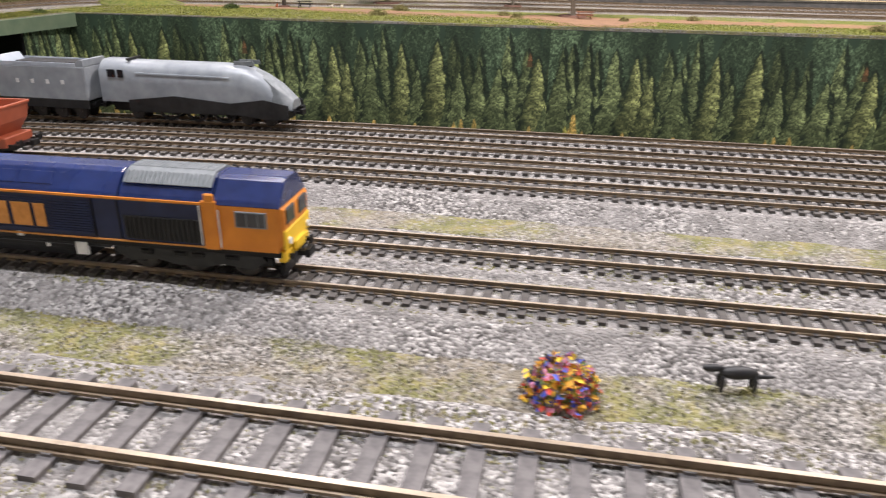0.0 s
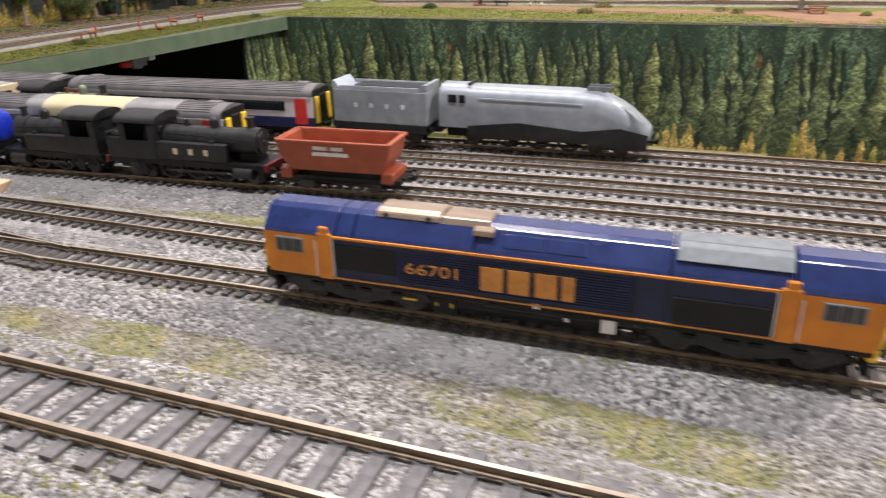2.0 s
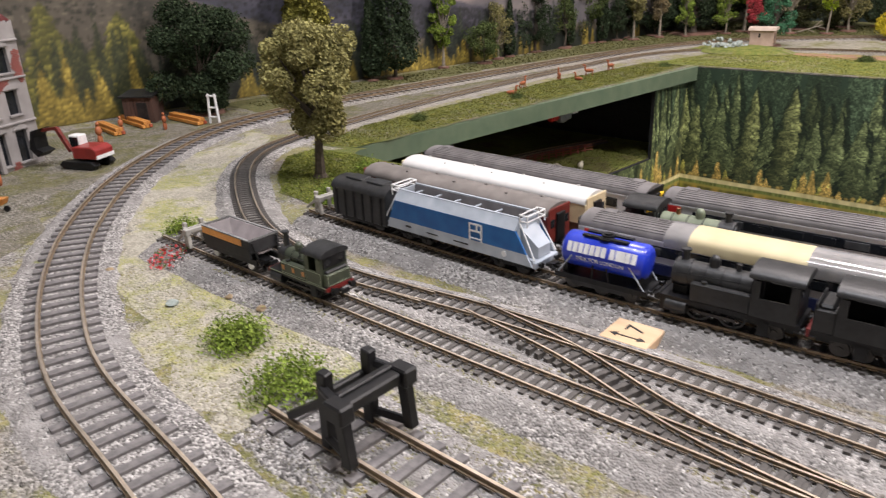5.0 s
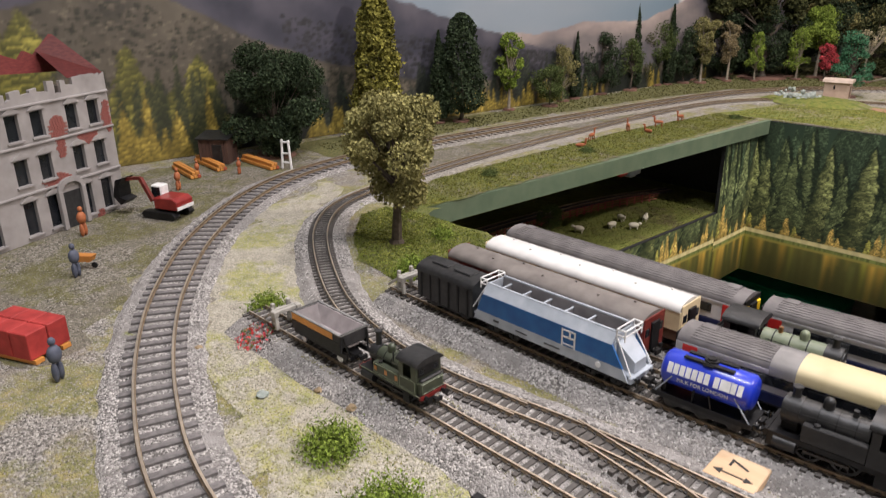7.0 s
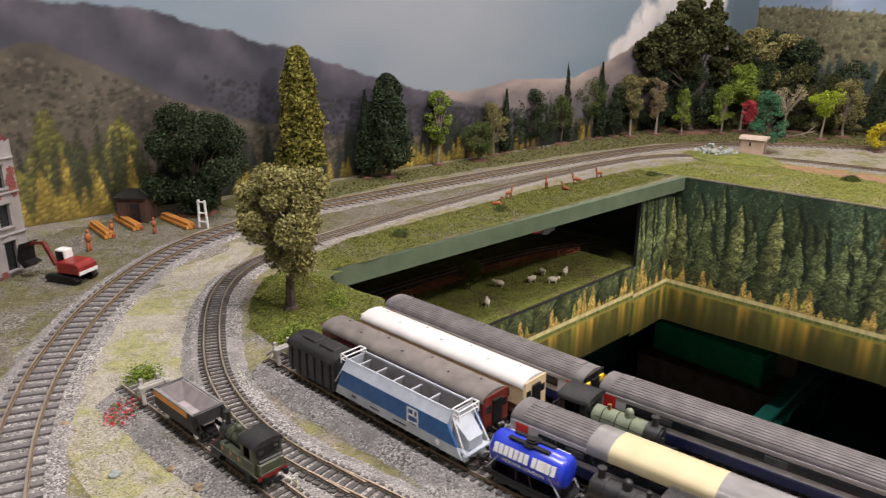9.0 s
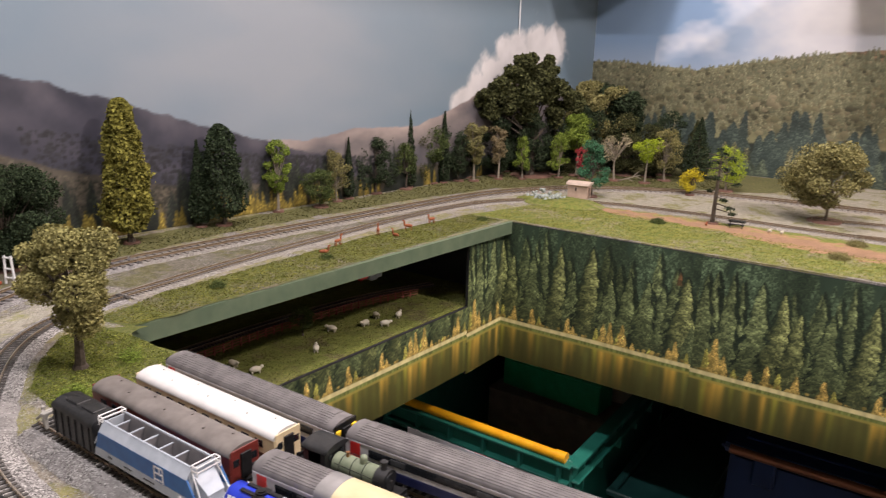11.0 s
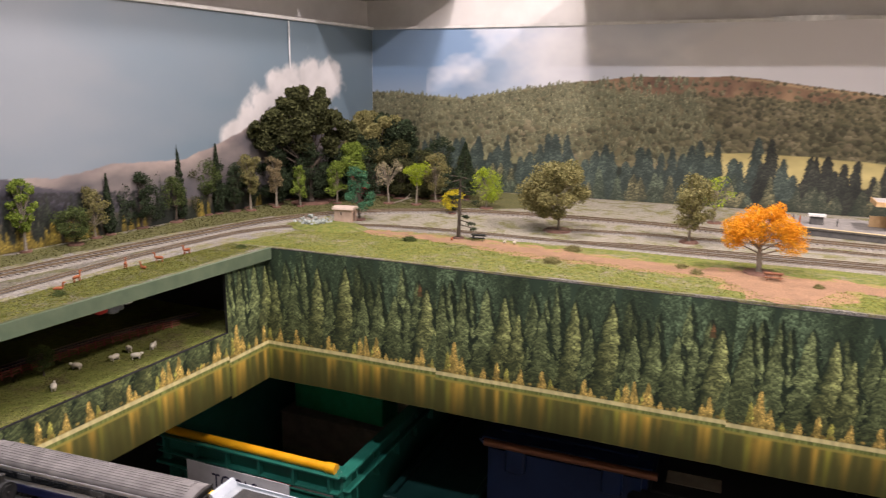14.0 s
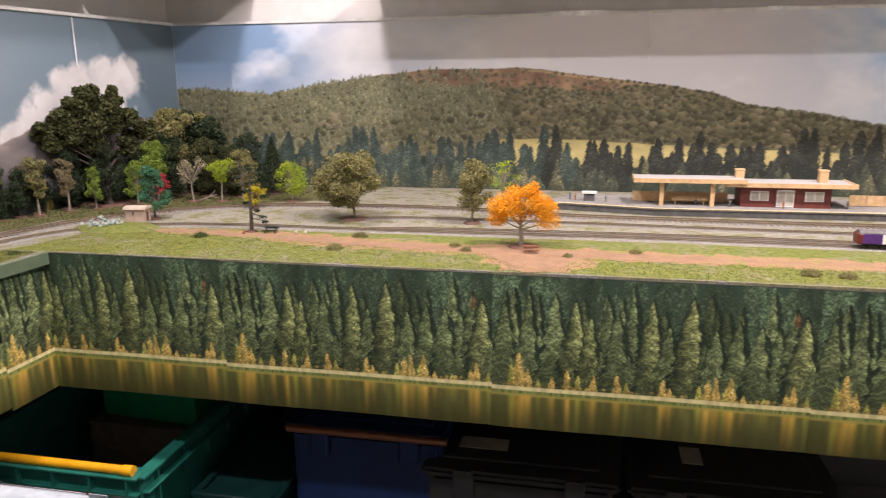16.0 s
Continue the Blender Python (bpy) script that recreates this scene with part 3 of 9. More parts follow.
# buttresses: streaks that run down and to the side
run = W.u * 0.8 + W.z * 1.1
streak = 0.5 + 0.5 * np.sin(run * 95 + 5 * fold + 3 * W.noise(0.08)) * (0.4 + 0.6 * W.noise(0.12))
cliff = np.clip(streak * 0.6 + 0.55 * (W.fbm(0.03, 4) - 0.2), 0, 1)[..., None]
near_top = np.clip(1 - (mount - W.z) / 0.035, 0, 1)[..., None]
W.lay(below(W, mount), np.array((0.030, 0.032, 0.050)) * (1 - cliff) + np.array((0.098, 0.092, 0.116)) * cliff + near_top * cliff * np.array((0.035, 0.03, 0.028)))
for k in range(2600):
    uu = W.rng.uniform(0.42, 0.95)
    zz = 0.03 + W.rng.random() * max(0.0, float(np.interp(uu, (0.4, 0.56, 0.74, 0.95), (0.12, 0.09, 0.06, 0.04))) - 0.01)
    W.bush(uu, zz, W.rng.uniform(0.0015, 0.004), np.array((0.035, 0.035, 0.04)) * W.rng.uniform(0.5, 1.6))
slope = rough_line(W, ((-0.6, 0.11), (0.1, 0.12), (0.16, 0.15), (0.24, 0.172), (0.27, 0.17), (0.32, 0.146), (0.38, 0.118), (0.45, 0.088), (0.6, 0.05), (0.8, 0.035), (1.5, 0.03)), 0.05, 0.006)
tone = W.fbm(0.05, 5)[..., None]
W.lay(below(W, slope), np.array((0.04, 0.037, 0.03)) * (1 - tone) + np.array((0.15, 0.128, 0.095)) * tone)
for k in range(5200):
    uu = W.rng.uniform(-0.2, 0.72)
    zt = float(np.interp(uu, (-0.6, 0.1, 0.16, 0.24, 0.32, 0.45, 0.6, 0.8), (0.11, 0.12, 0.145, 0.166, 0.142, 0.085, 0.05, 0.035)))
    c = np.array((0.034, 0.034, 0.024)) if W.rng.random() < 0.55 else np.array((0.17, 0.145, 0.105))
    W.bush(uu, 0.01 + (zt - 0.012) * W.rng.random() ** 0.8, W.rng.uniform(0.0013, 0.0036), c * W.rng.uniform(0.7, 1.3))
# woods along the foot of the wall
for k in range(330):
    uu = W.rng.uniform(-0.24, 1.5)
    W.fir(uu, -0.004, W.rng.uniform(0.03, 0.085) * (1.0 if uu < 1.0 else 0.8), W.rng.uniform(0.016, 0.026), (0.008, 0.012, 0.012), (0.065, 0.075, 0.05), W.rng.uniform(-0.6, 0.6))
for k in range(16):
    uu = -0.06 + 0.026 * k + W.rng.uniform(-0.012, 0.012)
    W.fir(uu, -0.004, W.rng.uniform(0.10, 0.21) * (1.0 if k < 10 else 0.62), W.rng.uniform(0.055, 0.085), (0.04, 0.045, 0.014), (0.38, 0.34, 0.075), W.rng.uniform(-0.5, 0.9), taper=0.6)
for k in range(30):
    uu = W.rng.uniform(-0.1, 0.36)
    W.fir(uu, -0.004, W.rng.uniform(0.04, 0.12), W.rng.uniform(0.02, 0.034), (0.02, 0.026, 0.014), (0.10, 0.105, 0.04), W.rng.uniform(-0.5, 0.5), taper=0.65)
for k in range(120):
    uu = (W.rng.uniform(0.0, 0.34), W.rng.normal(0.48, 0.02), W.rng.normal(0.7, 0.05), W.rng.normal(0.82, 0.02), W.rng.uniform(0.55, 1.25))[k % 5]
    W.fir(uu, -0.004, W.rng.uniform(0.016, 0.042) if uu > 0.34 else W.rng.uniform(0.03, 0.075), W.rng.uniform(0.010, 0.018) if uu > 0.34 else W.rng.uniform(0.018, 0.03), (0.10, 0.075, 0.015), (0.66, 0.50, 0.10), W.rng.uniform(-0.4, 0.6))
W.ink *= 0.87
W.show("printed_picture", M_PRINT, wl, lambda u, z: (LEFT(0.0) + ldir.x * u + lnorm.x * 0.0008, ldir.y * u + lnorm.y * 0.0008, z), label="printed grey mountains, scrub slopes and pale sky")

# back wall: u is x
wb = tagged(part("wall_north", boxes((0.15, BACKY + 0.006, TOPZ / 2, 2.2, 0.012, TOPZ)), M_WALL), "back wall papered with a printed sky and wooded hills", "wall", kind="structure")
N = Print(-0.87, 0.95, 0.0, TOPZ, 0.00175, 8)
drift = N.u + 0.20 * (N.fbm(0.35, 5, 0.6) - 0.5)
# left end: deep blue print with the shelf's shade mixed into the ink
sky_u = (-0.95, -0.66, -0.56, -0.46, -0.40, -0.3, 0.3, 0.5, 0.62, 0.95)
sky_c = np.array(((0.17, 0.25, 0.36), (0.17, 0.26, 0.40), (0.30, 0.38, 0.50), (0.50, 0.51, 0.56), (0.46, 0.46, 0.50), (0.56, 0.545, 0.555), (0.55, 0.53, 0.54), (0.47, 0.48, 0.53), (0.31, 0.43, 0.58), (0.27, 0.42, 0.62)))
N.ink = np.stack([np.interp(drift, sky_u, sky_c[:, k]) for k in range(3)], -1)
# right of -0.35 the ink is paler, making up for light the shelf blocks
N.lay((N.fbm(0.22, 5, 0.6) - 0.42) * 2.0 * (N.u > -0.72), np.where(N.u[..., None] > -0.35, np.array((0.66, 0.65, 0.66)), np.array((0.60, 0.60, 0.62))))
N.lay((N.fbm(0.30, 4, 0.5) - 0.52) * 2.2 * (N.u > -0.35), (0.44, 0.455, 0.50))
N.lay((0.26 - N.z) / 0.10 * 0.35, (0.66, 0.66, 0.67))
top_n = ((-1.0, 0.215), (-0.8, 0.217), (-0.63, 0.204), (-0.54, 0.219), (-0.41, 0.239), (-0.27, 0.253), (-0.07, 0.256), (0.03, 0.244), (0.2, 0.222), (0.31, 0.206), (0.38, 0.18), (0.52, 0.159), (0.64, 0.137), (1.2, 0.09))
hill = rough_line(N, top_n, 0.05, 0.003)
tone = N.fbm(0.03, 4)[..., None]
# wooded end inked paler: light of the bright wedge, put into the print
wooded = np.clip((-0.28 - N.u) / 0.25, 0, 1)[..., None]
N.lay(below(N, hill), (np.array((0.075, 0.072, 0.036)) * (1 - tone) + np.array((0.20, 0.18, 0.105)) * tone) * (1 - wooded) + (np.array((0.10, 0.106, 0.058)) * (1 - tone) + np.array((0.20, 0.205, 0.115)) * tone) * wooded)
moor = np.clip((N.z - (np.interp(N.u, (-0.4, -0.27, -0.05, 0.08, 0.25), (0.240, 0.222, 0.207, 0.212, 0.216)) + 0.03 * (N.fbm(0.06, 4) - 0.5))) / 0.006, 0, 1) * np.clip((N.u + 0.40) / 0.08, 0, 1) * np.clip((0.24 - N.u) / 0.1, 0, 1) * (N.z < hill)
N.lay(moor, np.array((0.13, 0.075, 0.05)) * (1 - tone) + np.array((0.30, 0.20, 0.12)) * tone)
N.lay((1 - np.abs(N.z - hill + 0.004) / 0.004) * np.clip((N.u + 0.1) / 0.1, 0, 1) * np.clip((0.3 - N.u) / 0.1, 0, 1), (0.36, 0.27, 0.15))
line_n = lambda uu: float(np.interp(uu, *zip(*top_n)))
for k in range(12500):
    uu = N.rng.uniform(-0.86, 0.94)
    zz = 0.085 + (line_n(uu) - 0.085) * N.rng.random() ** 0.85
    woods = uu < -0.12 + 0.5 * (0.2 - zz)
    if moor[min(N.nz - 1, int(zz / N.step)), int((uu + 0.87) / N.step)] > 0.4 and N.rng.random() < 0.72:
        continue
    if woods and N.rng.random() < 0.6:
        # fir ink raised for the same wedge of light
        N.fir(uu, zz - 0.006, N.rng.uniform(0.010, 0.018), N.rng.uniform(0.007, 0.011), (0.075, 0.083, 0.050), (0.30, 0.295, 0.18), 0.5, taper=0.5)
    else:
        c = ((0.055, 0.057, 0.032), (0.10, 0.098, 0.054), (0.155, 0.145, 0.084), (0.21, 0.19, 0.12))[int(N.rng.choice(4, p=(0.27, 0.35, 0.26, 0.12)))]
        N.bush(uu, zz, N.rng.uniform(0.0026, 0.0078) * (1.2 if zz < 0.17 else 0.75), np.array(c) * N.rng.uniform(0.75, 1.25))
for k in range(70):
    uu = N.rng.uniform(0.16, 0.9)
    N.bush(uu, line_n(uu) - 0.001, N.rng.uniform(0.002, 0.0045), (0.04, 0.042, 0.026), 0.9)
field = np.clip((0.108 - np.interp(N.u, (-0.13, 0.05, 0.2, 0.4, 0.7), (0.0, 0.0, 0.009, 0.018, 0.028)) - N.z + 0.003 * N.noise(0.04)) / N.step, 0, 1) * np.clip((N.u + 0.13 + 0.02 * N.noise(0.02)) / 0.01, 0, 1)
N.lay(field, np.array((0.34, 0.30, 0.13)) * (0.82 + 0.3 * N.fbm(0.05, 3, 0.3))[..., None])
N.lay(np.clip((0.052 + 0.02 * (N.u < -0.1) - N.z + 0.01 * (N.noise(0.03) - 0.5)) / 0.004, 0, 1), (0.014, 0.020, 0.016))
uu = -0.87
while uu < 0.95:
    group = N.rng.uniform(0.72, 1.0)
    for k in range(int(N.rng.integers(2, 5))):
        h = group * N.rng.uniform(0.095, 0.155)
        teal = uu < 0.02 + N.rng.uniform(-0.08, 0.08)
        N.fir(uu, -0.004, h, N.rng.uniform(0.032, 0.048), (0.013, 0.022, 0.022) if teal else (0.007, 0.010, 0.010), (0.075, 0.105, 0.085) if teal else (0.05, 0.055, 0.042), N.rng.uniform(-0.7, 0.7), taper=N.rng.uniform(0.36, 0.5), lean=N.rng.uniform(-0.004, 0.004))
        uu += N.rng.uniform(0.010, 0.022)
    uu += N.rng.uniform(0.0, 0.012)
for k in range(120):
    uu = N.rng.uniform(-0.72, 0.94)
    young = N.rng.random() < 0.4
    N.fir(uu, -0.004, N.rng.uniform(0.03, 0.075), N.rng.uniform(0.026, 0.042), (0.012, 0.020, 0.016), (0.24, 0.235, 0.13) if young else (0.14, 0.18, 0.125) if uu < 0.05 else (0.09, 0.10, 0.066), N.rng.uniform(-0.6, 0.6), taper=N.rng.uniform(0.55, 0.8))
N.ink *= 1.34
N.ink *= 1 + np.clip((below(N, hill)), 0, 1)[..., None] * (np.array((0.17, 0.11, 0.08)) + 0.4 * (N.fbm(0.07, 4, 0.6) - 0.5)[..., None])
N.show("printed_picture", M_PRINT, wb, lambda u, z: (u, np.full_like(u, BACKY - 0.0008), z), label="printed wooded hill under drifting cloud")
# white strip, tape and the boards above the paper
M_STRIP = mat("white_edging", (0.72, 0.71, 0.69), scale=60, rough=0.45)
# clear tape with a near-white base that stands for the lamp's glint
M_TAPE2 = mat("glint_white_tape", (0.86, 0.86, 0.87), scale=80, rough=0.10, big=30, bump=1.0, bscale=70)
tagged(part("trim_north", boxes((0.15, BACKY + 0.002, TOPZ + 0.003, 2.1, 0.012, 0.006)), M_STRIP), "thin white edging strip along the top of the backdrop", "trim", kind="structure")
tagged(part("trim_west", prism([(LEFT(-0.6) + 0.006, -0.6), (LEFT(BACKY) + 0.006, BACKY), (LEFT(BACKY) - 0.010, BACKY), (LEFT(-0.6) - 0.010, -0.6)], TOPZ, TOPZ + 0.006, axis="z"), M_STRIP), "thin white edging strip along the top of the end backdrop", "trim", kind="structure")
M_BOARD = mat("grey_white_board", (0.66, 0.64, 0.62), (0.74, 0.72, 0.70), scale=25, rough=0.7)
M_BEAM = mat("grey_board", (0.42, 0.40, 0.385), (0.50, 0.48, 0.46), scale=25, rough=0.7)
tagged(part("wall_upper_north", boxes((0.15, BACKY + 0.03, 0.60, 2.4, 0.02, 0.47)), M_BOARD), "plain white boarding above the backdrop", "wall", kind="structure")
tagged(part("wall_upper_west", prism([(LEFT(-0.6) - 0.02, -0.6), (LEFT(BACKY) - 0.02, BACKY + 0.05), (LEFT(BACKY) - 0.04, BACKY + 0.05), (LEFT(-0.6) - 0.04, -0.6)], TOPZ + 0.006, 0.84, axis="z"), M_BOARD), "plain grey boarding above the end backdrop", "wall", kind="structure")
# shelf edge is real; unseen depth and gap are set to shape the light wedge
for a, b in ((-0.93, -0.66), (-0.375, 1.3)):
    tagged(part("beam", boxes(((a + b) / 2, 1.4675, 0.432, b - a, 0.265, 0.02), bevel=0.002), M_BEAM), "grey boarded shelf above the backdrop, deepened out of view to shade it", "beam", kind="structure")
tagged(part("beam", prism([(LEFT(-0.6) - 0.02, -0.6), (LEFT(1.334) - 0.02, 1.334), (LEFT(1.334) + 0.055, 1.334), (LEFT(-0.6) + 0.055, -0.6)], 0.405, 0.425, axis="z"), M_BEAM), "grey boarded shelf running above the end wall", "beam", kind="structure")
for x, z, w, h in ((0.19, 0.3, 0.004, 0.12), (0.05, TOPZ + 0.004, 0.12, 0.010), (0.43, TOPZ + 0.004, 0.05, 0.008)):
    tagged(part("clear_tape", boxes((x, BACKY - 0.004, z, w, 0.0008, h)), M_TAPE2), "strip of clear tape over a paper joint, lamp glint in its white base", "tape", kind="structure")
ys = 1.30
tagged(part("clear_tape", boxes((LEFT(ys) + 0.004, ys, 0.31, 0.0008, 0.003, 0.09)), M_TAPE2), "strip of clear tape over a paper joint, lamp glint in its white base", "tape", kind="structure")

# the room round it all
tagged(part("floor", boxes((0.1, 0.5, -0.8, 3.2, 3.2, 0.02)), M_DARK), "dark concrete floor below the layout", "floor", kind="structure")
# unseen ceiling and walls, kept white to bounce light into the shadows
tagged(part("ceiling", boxes((0.1, 0.5, 1.25, 3.2, 3.2, 0.02)), M_WALL), "unseen white ceiling that bounces light", "ceiling", kind="structure")
for nm, b in (("wall_south", (0.1, -1.05, 0.2, 3.2, 0.02, 2.1)), ("wall_east", (1.65, 0.5, 0.2, 0.02, 3.1, 2.1)), ("wall_outer_west", (-1.45, 0.5, 0.2, 0.02, 3.1, 2.1)), ("wall_outer_north", (0.1, 2.05, 0.2, 3.2, 0.02, 2.1))):
    tagged(part(nm, boxes(b), M_WALL), "unseen white room wall that bounces light", "wall", kind="structure")


# ---- printed forest round the well ----
F = Print(0.0, 0.381, -0.212, 0.004, 0.00092, 12)
REEDZ = -0.147
F.ink[:] = (0.014, 0.024, 0.017)
F.lay(F.fbm(0.05, 4) * 0.7, (0.030, 0.050, 0.034))
FIR_D, FIR_M, FIR_L = (0.014, 0.022, 0.013), (0.15, 0.185, 0.085), (0.25, 0.28, 0.115)
stand = F.fbm(0.055, 3, 9.0)[0]
for k in range(110):
    u = F.rng.uniform(0, 0.381)
    lum = 0.5 + 1.3 * stand[int(u / F.step)]
    F.fir(u, REEDZ - 0.004, 0.19 - 0.08 * k / 110 * F.rng.uniform(0.5, 1.3), F.rng.uniform(0.026, 0.042), (0.010, 0.017, 0.012), np.array((0.080, 0.120, 0.070)) * lum, F.rng.uniform(-0.6, 0.6), taper=0.6)
for k in range(64):
    u = (k + F.rng.uniform(-0.6, 0.6)) * 0.381 / 64 if k % 2 else F.rng.uniform(0, 0.381)
    lum = 0.6 + 1.1 * stand[int(u / F.step)]
    h, w = F.rng.uniform(0.06, 0.145), F.rng.uniform(0.026, 0.038)
    F.fir(u + 0.003, REEDZ - 0.004, h * 1.03, w * 1.25, (0.006, 0.010, 0.007), (0.022, 0.034, 0.022), 0.0, taper=0.66)
    F.fir(u, REEDZ - 0.004, h, w, (0.009, 0.015, 0.010), np.array(FIR_M) * lum, F.rng.uniform(0.2, 0.9), taper=0.72)
# the tall sunlit firs of the print
for q, h, w, sun in ((0.035, 0.112, 0.032, 0.4), (0.20, 0.125, 0.036, 0.2), (0.265, 0.118, 0.034, 0.9), (0.315, 0.098, 0.030, 0.8), (0.40, 0.105, 0.032, 0.2), (0.505, 0.124, 0.032, 0.9), (0.56, 0.092, 0.028, 0.5), (0.625, 0.128, 0.040, 0.9), (0.70, 0.09, 0.030, 0.3), (0.765, 0.104, 0.030, 0.6), (0.83, 0.098, 0.032, 0.6), (0.955, 0.112, 0.038, 0.9)):
    F.fir(q * 0.381 + 0.003, REEDZ, h * 1.03, w * 1.4, (0.006, 0.010, 0.007), (0.022, 0.034, 0.022), 0.0, taper=0.66)
    F.fir(q * 0.381, REEDZ, h, w * 1.12, (0.010, 0.016, 0.010), FIR_L if sun > 0.7 else np.array(FIR_M) * 1.35, sun - 0.1, taper=0.72, lean=0.002)
    F.fir(q * 0.381 + F.rng.uniform(0.012, 0.02), REEDZ, h * F.rng.uniform(0.4, 0.6), w * 0.8, FIR_D, FIR_M, 0.5)
for k in range(500):
    u = F.rng.uniform(0, 0.381)
    F.bush(u, REEDZ + F.rng.random() ** 2 * 0.02, F.rng.uniform(0.001, 0.0026), np.array((0.05, 0.06, 0.03)) * F.rng.uniform(0.4, 1.3))
# small golden larches along the bank
GOLD = ((0.065, 0.034), (0.09, 0.05), (0.12, 0.03), (0.155, 0.016), (0.20, 0.02), (0.25, 0.03), (0.285, 0.024), (0.335, 0.026), (0.41, 0.028), (0.44, 0.018), (0.555, 0.026), (0.575, 0.016), (0.665, 0.022), (0.69, 0.03), (0.715, 0.034), (0.745, 0.022), (0.76, 0.036), (0.80, 0.014), (0.86, 0.012), (0.925, 0.02), (0.945, 0.03), (0.985, 0.018))
for i, (q, h) in enumerate(GOLD):
    F.fir(q * 0.381, REEDZ - 0.002, h, 0.0045 + h * 0.26, (0.06, 0.055, 0.018), (0.72, 0.50, 0.15) if i % 3 else (0.46, 0.46, 0.11), 0.3, taper=0.6)
for k in range(160):
    F.bush(F.rng.uniform(0, 0.381), REEDZ + F.rng.uniform(-0.001, 0.006), F.rng.uniform(0.001, 0.003), np.array((0.30, 0.23, 0.07)) * F.rng.uniform(0.25, 1.1))
F.fir(0.935 * 0.381, -0.046, 0.018, 0.008, (0.03, 0.025, 0.014), (0.20, 0.10, 0.05), 0.4)
# all ink brightened, blotchily, against grazing lamplight; then the bank and the still water with its reflections
F.ink = F.ink * (1.50 + 0.8 * F.fbm(0.08, 3))[..., None] * np.array((1.03, 1.0, 0.92))
bank = int((REEDZ - F.z0) / F.step)
mirror = np.zeros((bank, F.nu, 3))
for j in range(bank):
    d = bank - j
    rows_ = F.ink[bank + int(d * 0.25): bank + int(d * 0.25) + 14 + d // 2]
    mirror[j] = rows_.max(0) * 0.3 + rows_.mean(0) * 0.9
for _ in range(6):
    mirror[:, 1:-1] = (mirror[:, :-2] + 2 * mirror[:, 1:-1] + mirror[:, 2:]) / 4
fade = np.linspace(0.45, 1.0, bank)[:, None, None]
F.ink[:bank] = np.array((0.105, 0.098, 0.030)) * (0.25 + 0.75 * fade ** 2) + mirror ** 1.5 * 0.95 * fade ** np.clip(2.0 + 3.0 * F.noise(0.008, 1.0)[:bank], 2.0, 5.0)[..., None]
F.ink[:bank] *= (0.9 + 0.2 * F.noise(0.004, 0.05)[:bank])[..., None]
strip = lambda a, b: np.clip((F.z - REEDZ - a) / F.step + 0.5, 0, 1) * np.clip((REEDZ + b - F.z) / F.step + 0.5, 0, 1)
F.lay(strip(-0.0085, -0.003), np.array((0.20, 0.24, 0.07)) * (0.45 + 0.9 * F.noise(0.0018, 0.02))[..., None])
F.lay(strip(-0.0115, -0.008) * 0.7, (0.36, 0.31, 0.075))
F.lay(strip(-0.0038, 0.0015), np.array((0.68, 0.60, 0.30)) * (0.8 + 0.35 * F.noise(0.004, 0.02))[..., None])


def forest_panel(name, p0, p1, top, bottom, dz, start, label, normal):
    """A length of the printed forest on its board; start: where along the print it begins."""
    a, b = Vector((*p0, 0)), Vector((*p1, 0))
    d, ln = (b - a).normalized(), (b - a).length
    nrm = Vector((*normal, 0)).normalized()
    bm = bmesh.new()
    vs = [bm.verts.new((*(p + nrm * o).xy, z)) for p in (a, b) for o in (0.0, -0.004) for z in (bottom, top)]
    for q in ((0, 1, 5, 4), (2, 3, 7, 6), (0, 2, 3, 1), (4, 6, 7, 5), (0, 4, 6, 2), (1, 5, 7, 3)):
        bm.faces.new([vs[i] for i in q])
    base = tagged(part(name, bm, M_BLACK), label, "fascia", kind="structure")
    place = lambda u, z: (a.x + d.x * (u - start) + nrm.x * 0.0006, a.y + d.y * (u - start) + nrm.y * 0.0006 - 0.0008 * (1 + np.sin((u - start) / ln * 9.4)) * np.clip((top - z) / (top - bottom), 0, 1), z + dz)
    F.show("printed_picture", M_GLOSSY, base, place, start, min(start + ln, 0.381), bottom - dz, top - dz - 0.0005, "printed fir forest above golden reeds and water")
    return base


for i, (a, b, dz, st) in enumerate(((-0.676, -0.400, 0.0, 0.105), (-0.400, -0.028, -0.003, 0.008), (-0.028, 0.353, -0.005, 0.0), (0.353, 0.734, -0.006, 0.0))):
    forest_panel("fascia_north_%d" % (i + 1), (a, 0.903 - 0.0004 * i), (b, 0.903 - 0.0004 * i), -0.0016 + 0.4 * dz, -0.206 + dz * 0.3, dz, st, "glossy printed forest panel hanging below the far board", (0, -1))
# the end board's lower deck and its strip of the same paper
for y0, y1, st in ((0.30, 0.47, 0.211), (0.47, 0.815, 0.036)):
    forest_panel("fascia_west", (-0.708 + 0.05825 * (y0 - 0.30), y0), (-0.708 + 0.05825 * (y1 - 0.30), y1), -0.106, -0.200, 0.005, st, "printed forest strip below the lower deck", (1, -0.06))
forest_panel("fascia_corner", (-0.678, 0.815), (-0.676, 0.902), -0.004, -0.205, 0.0, 0.018, "short printed forest panel beside the opening", (1, 0))
tagged(part("fascia_edge", prism([(-0.7185, 0.3365), (-0.6700, 0.905), (-0.664, 0.905), (-0.7125, 0.3365)], -0.018, -0.001, axis="z"), M_FASCIA), "green painted edge of the end board", "fascia", kind="structure")
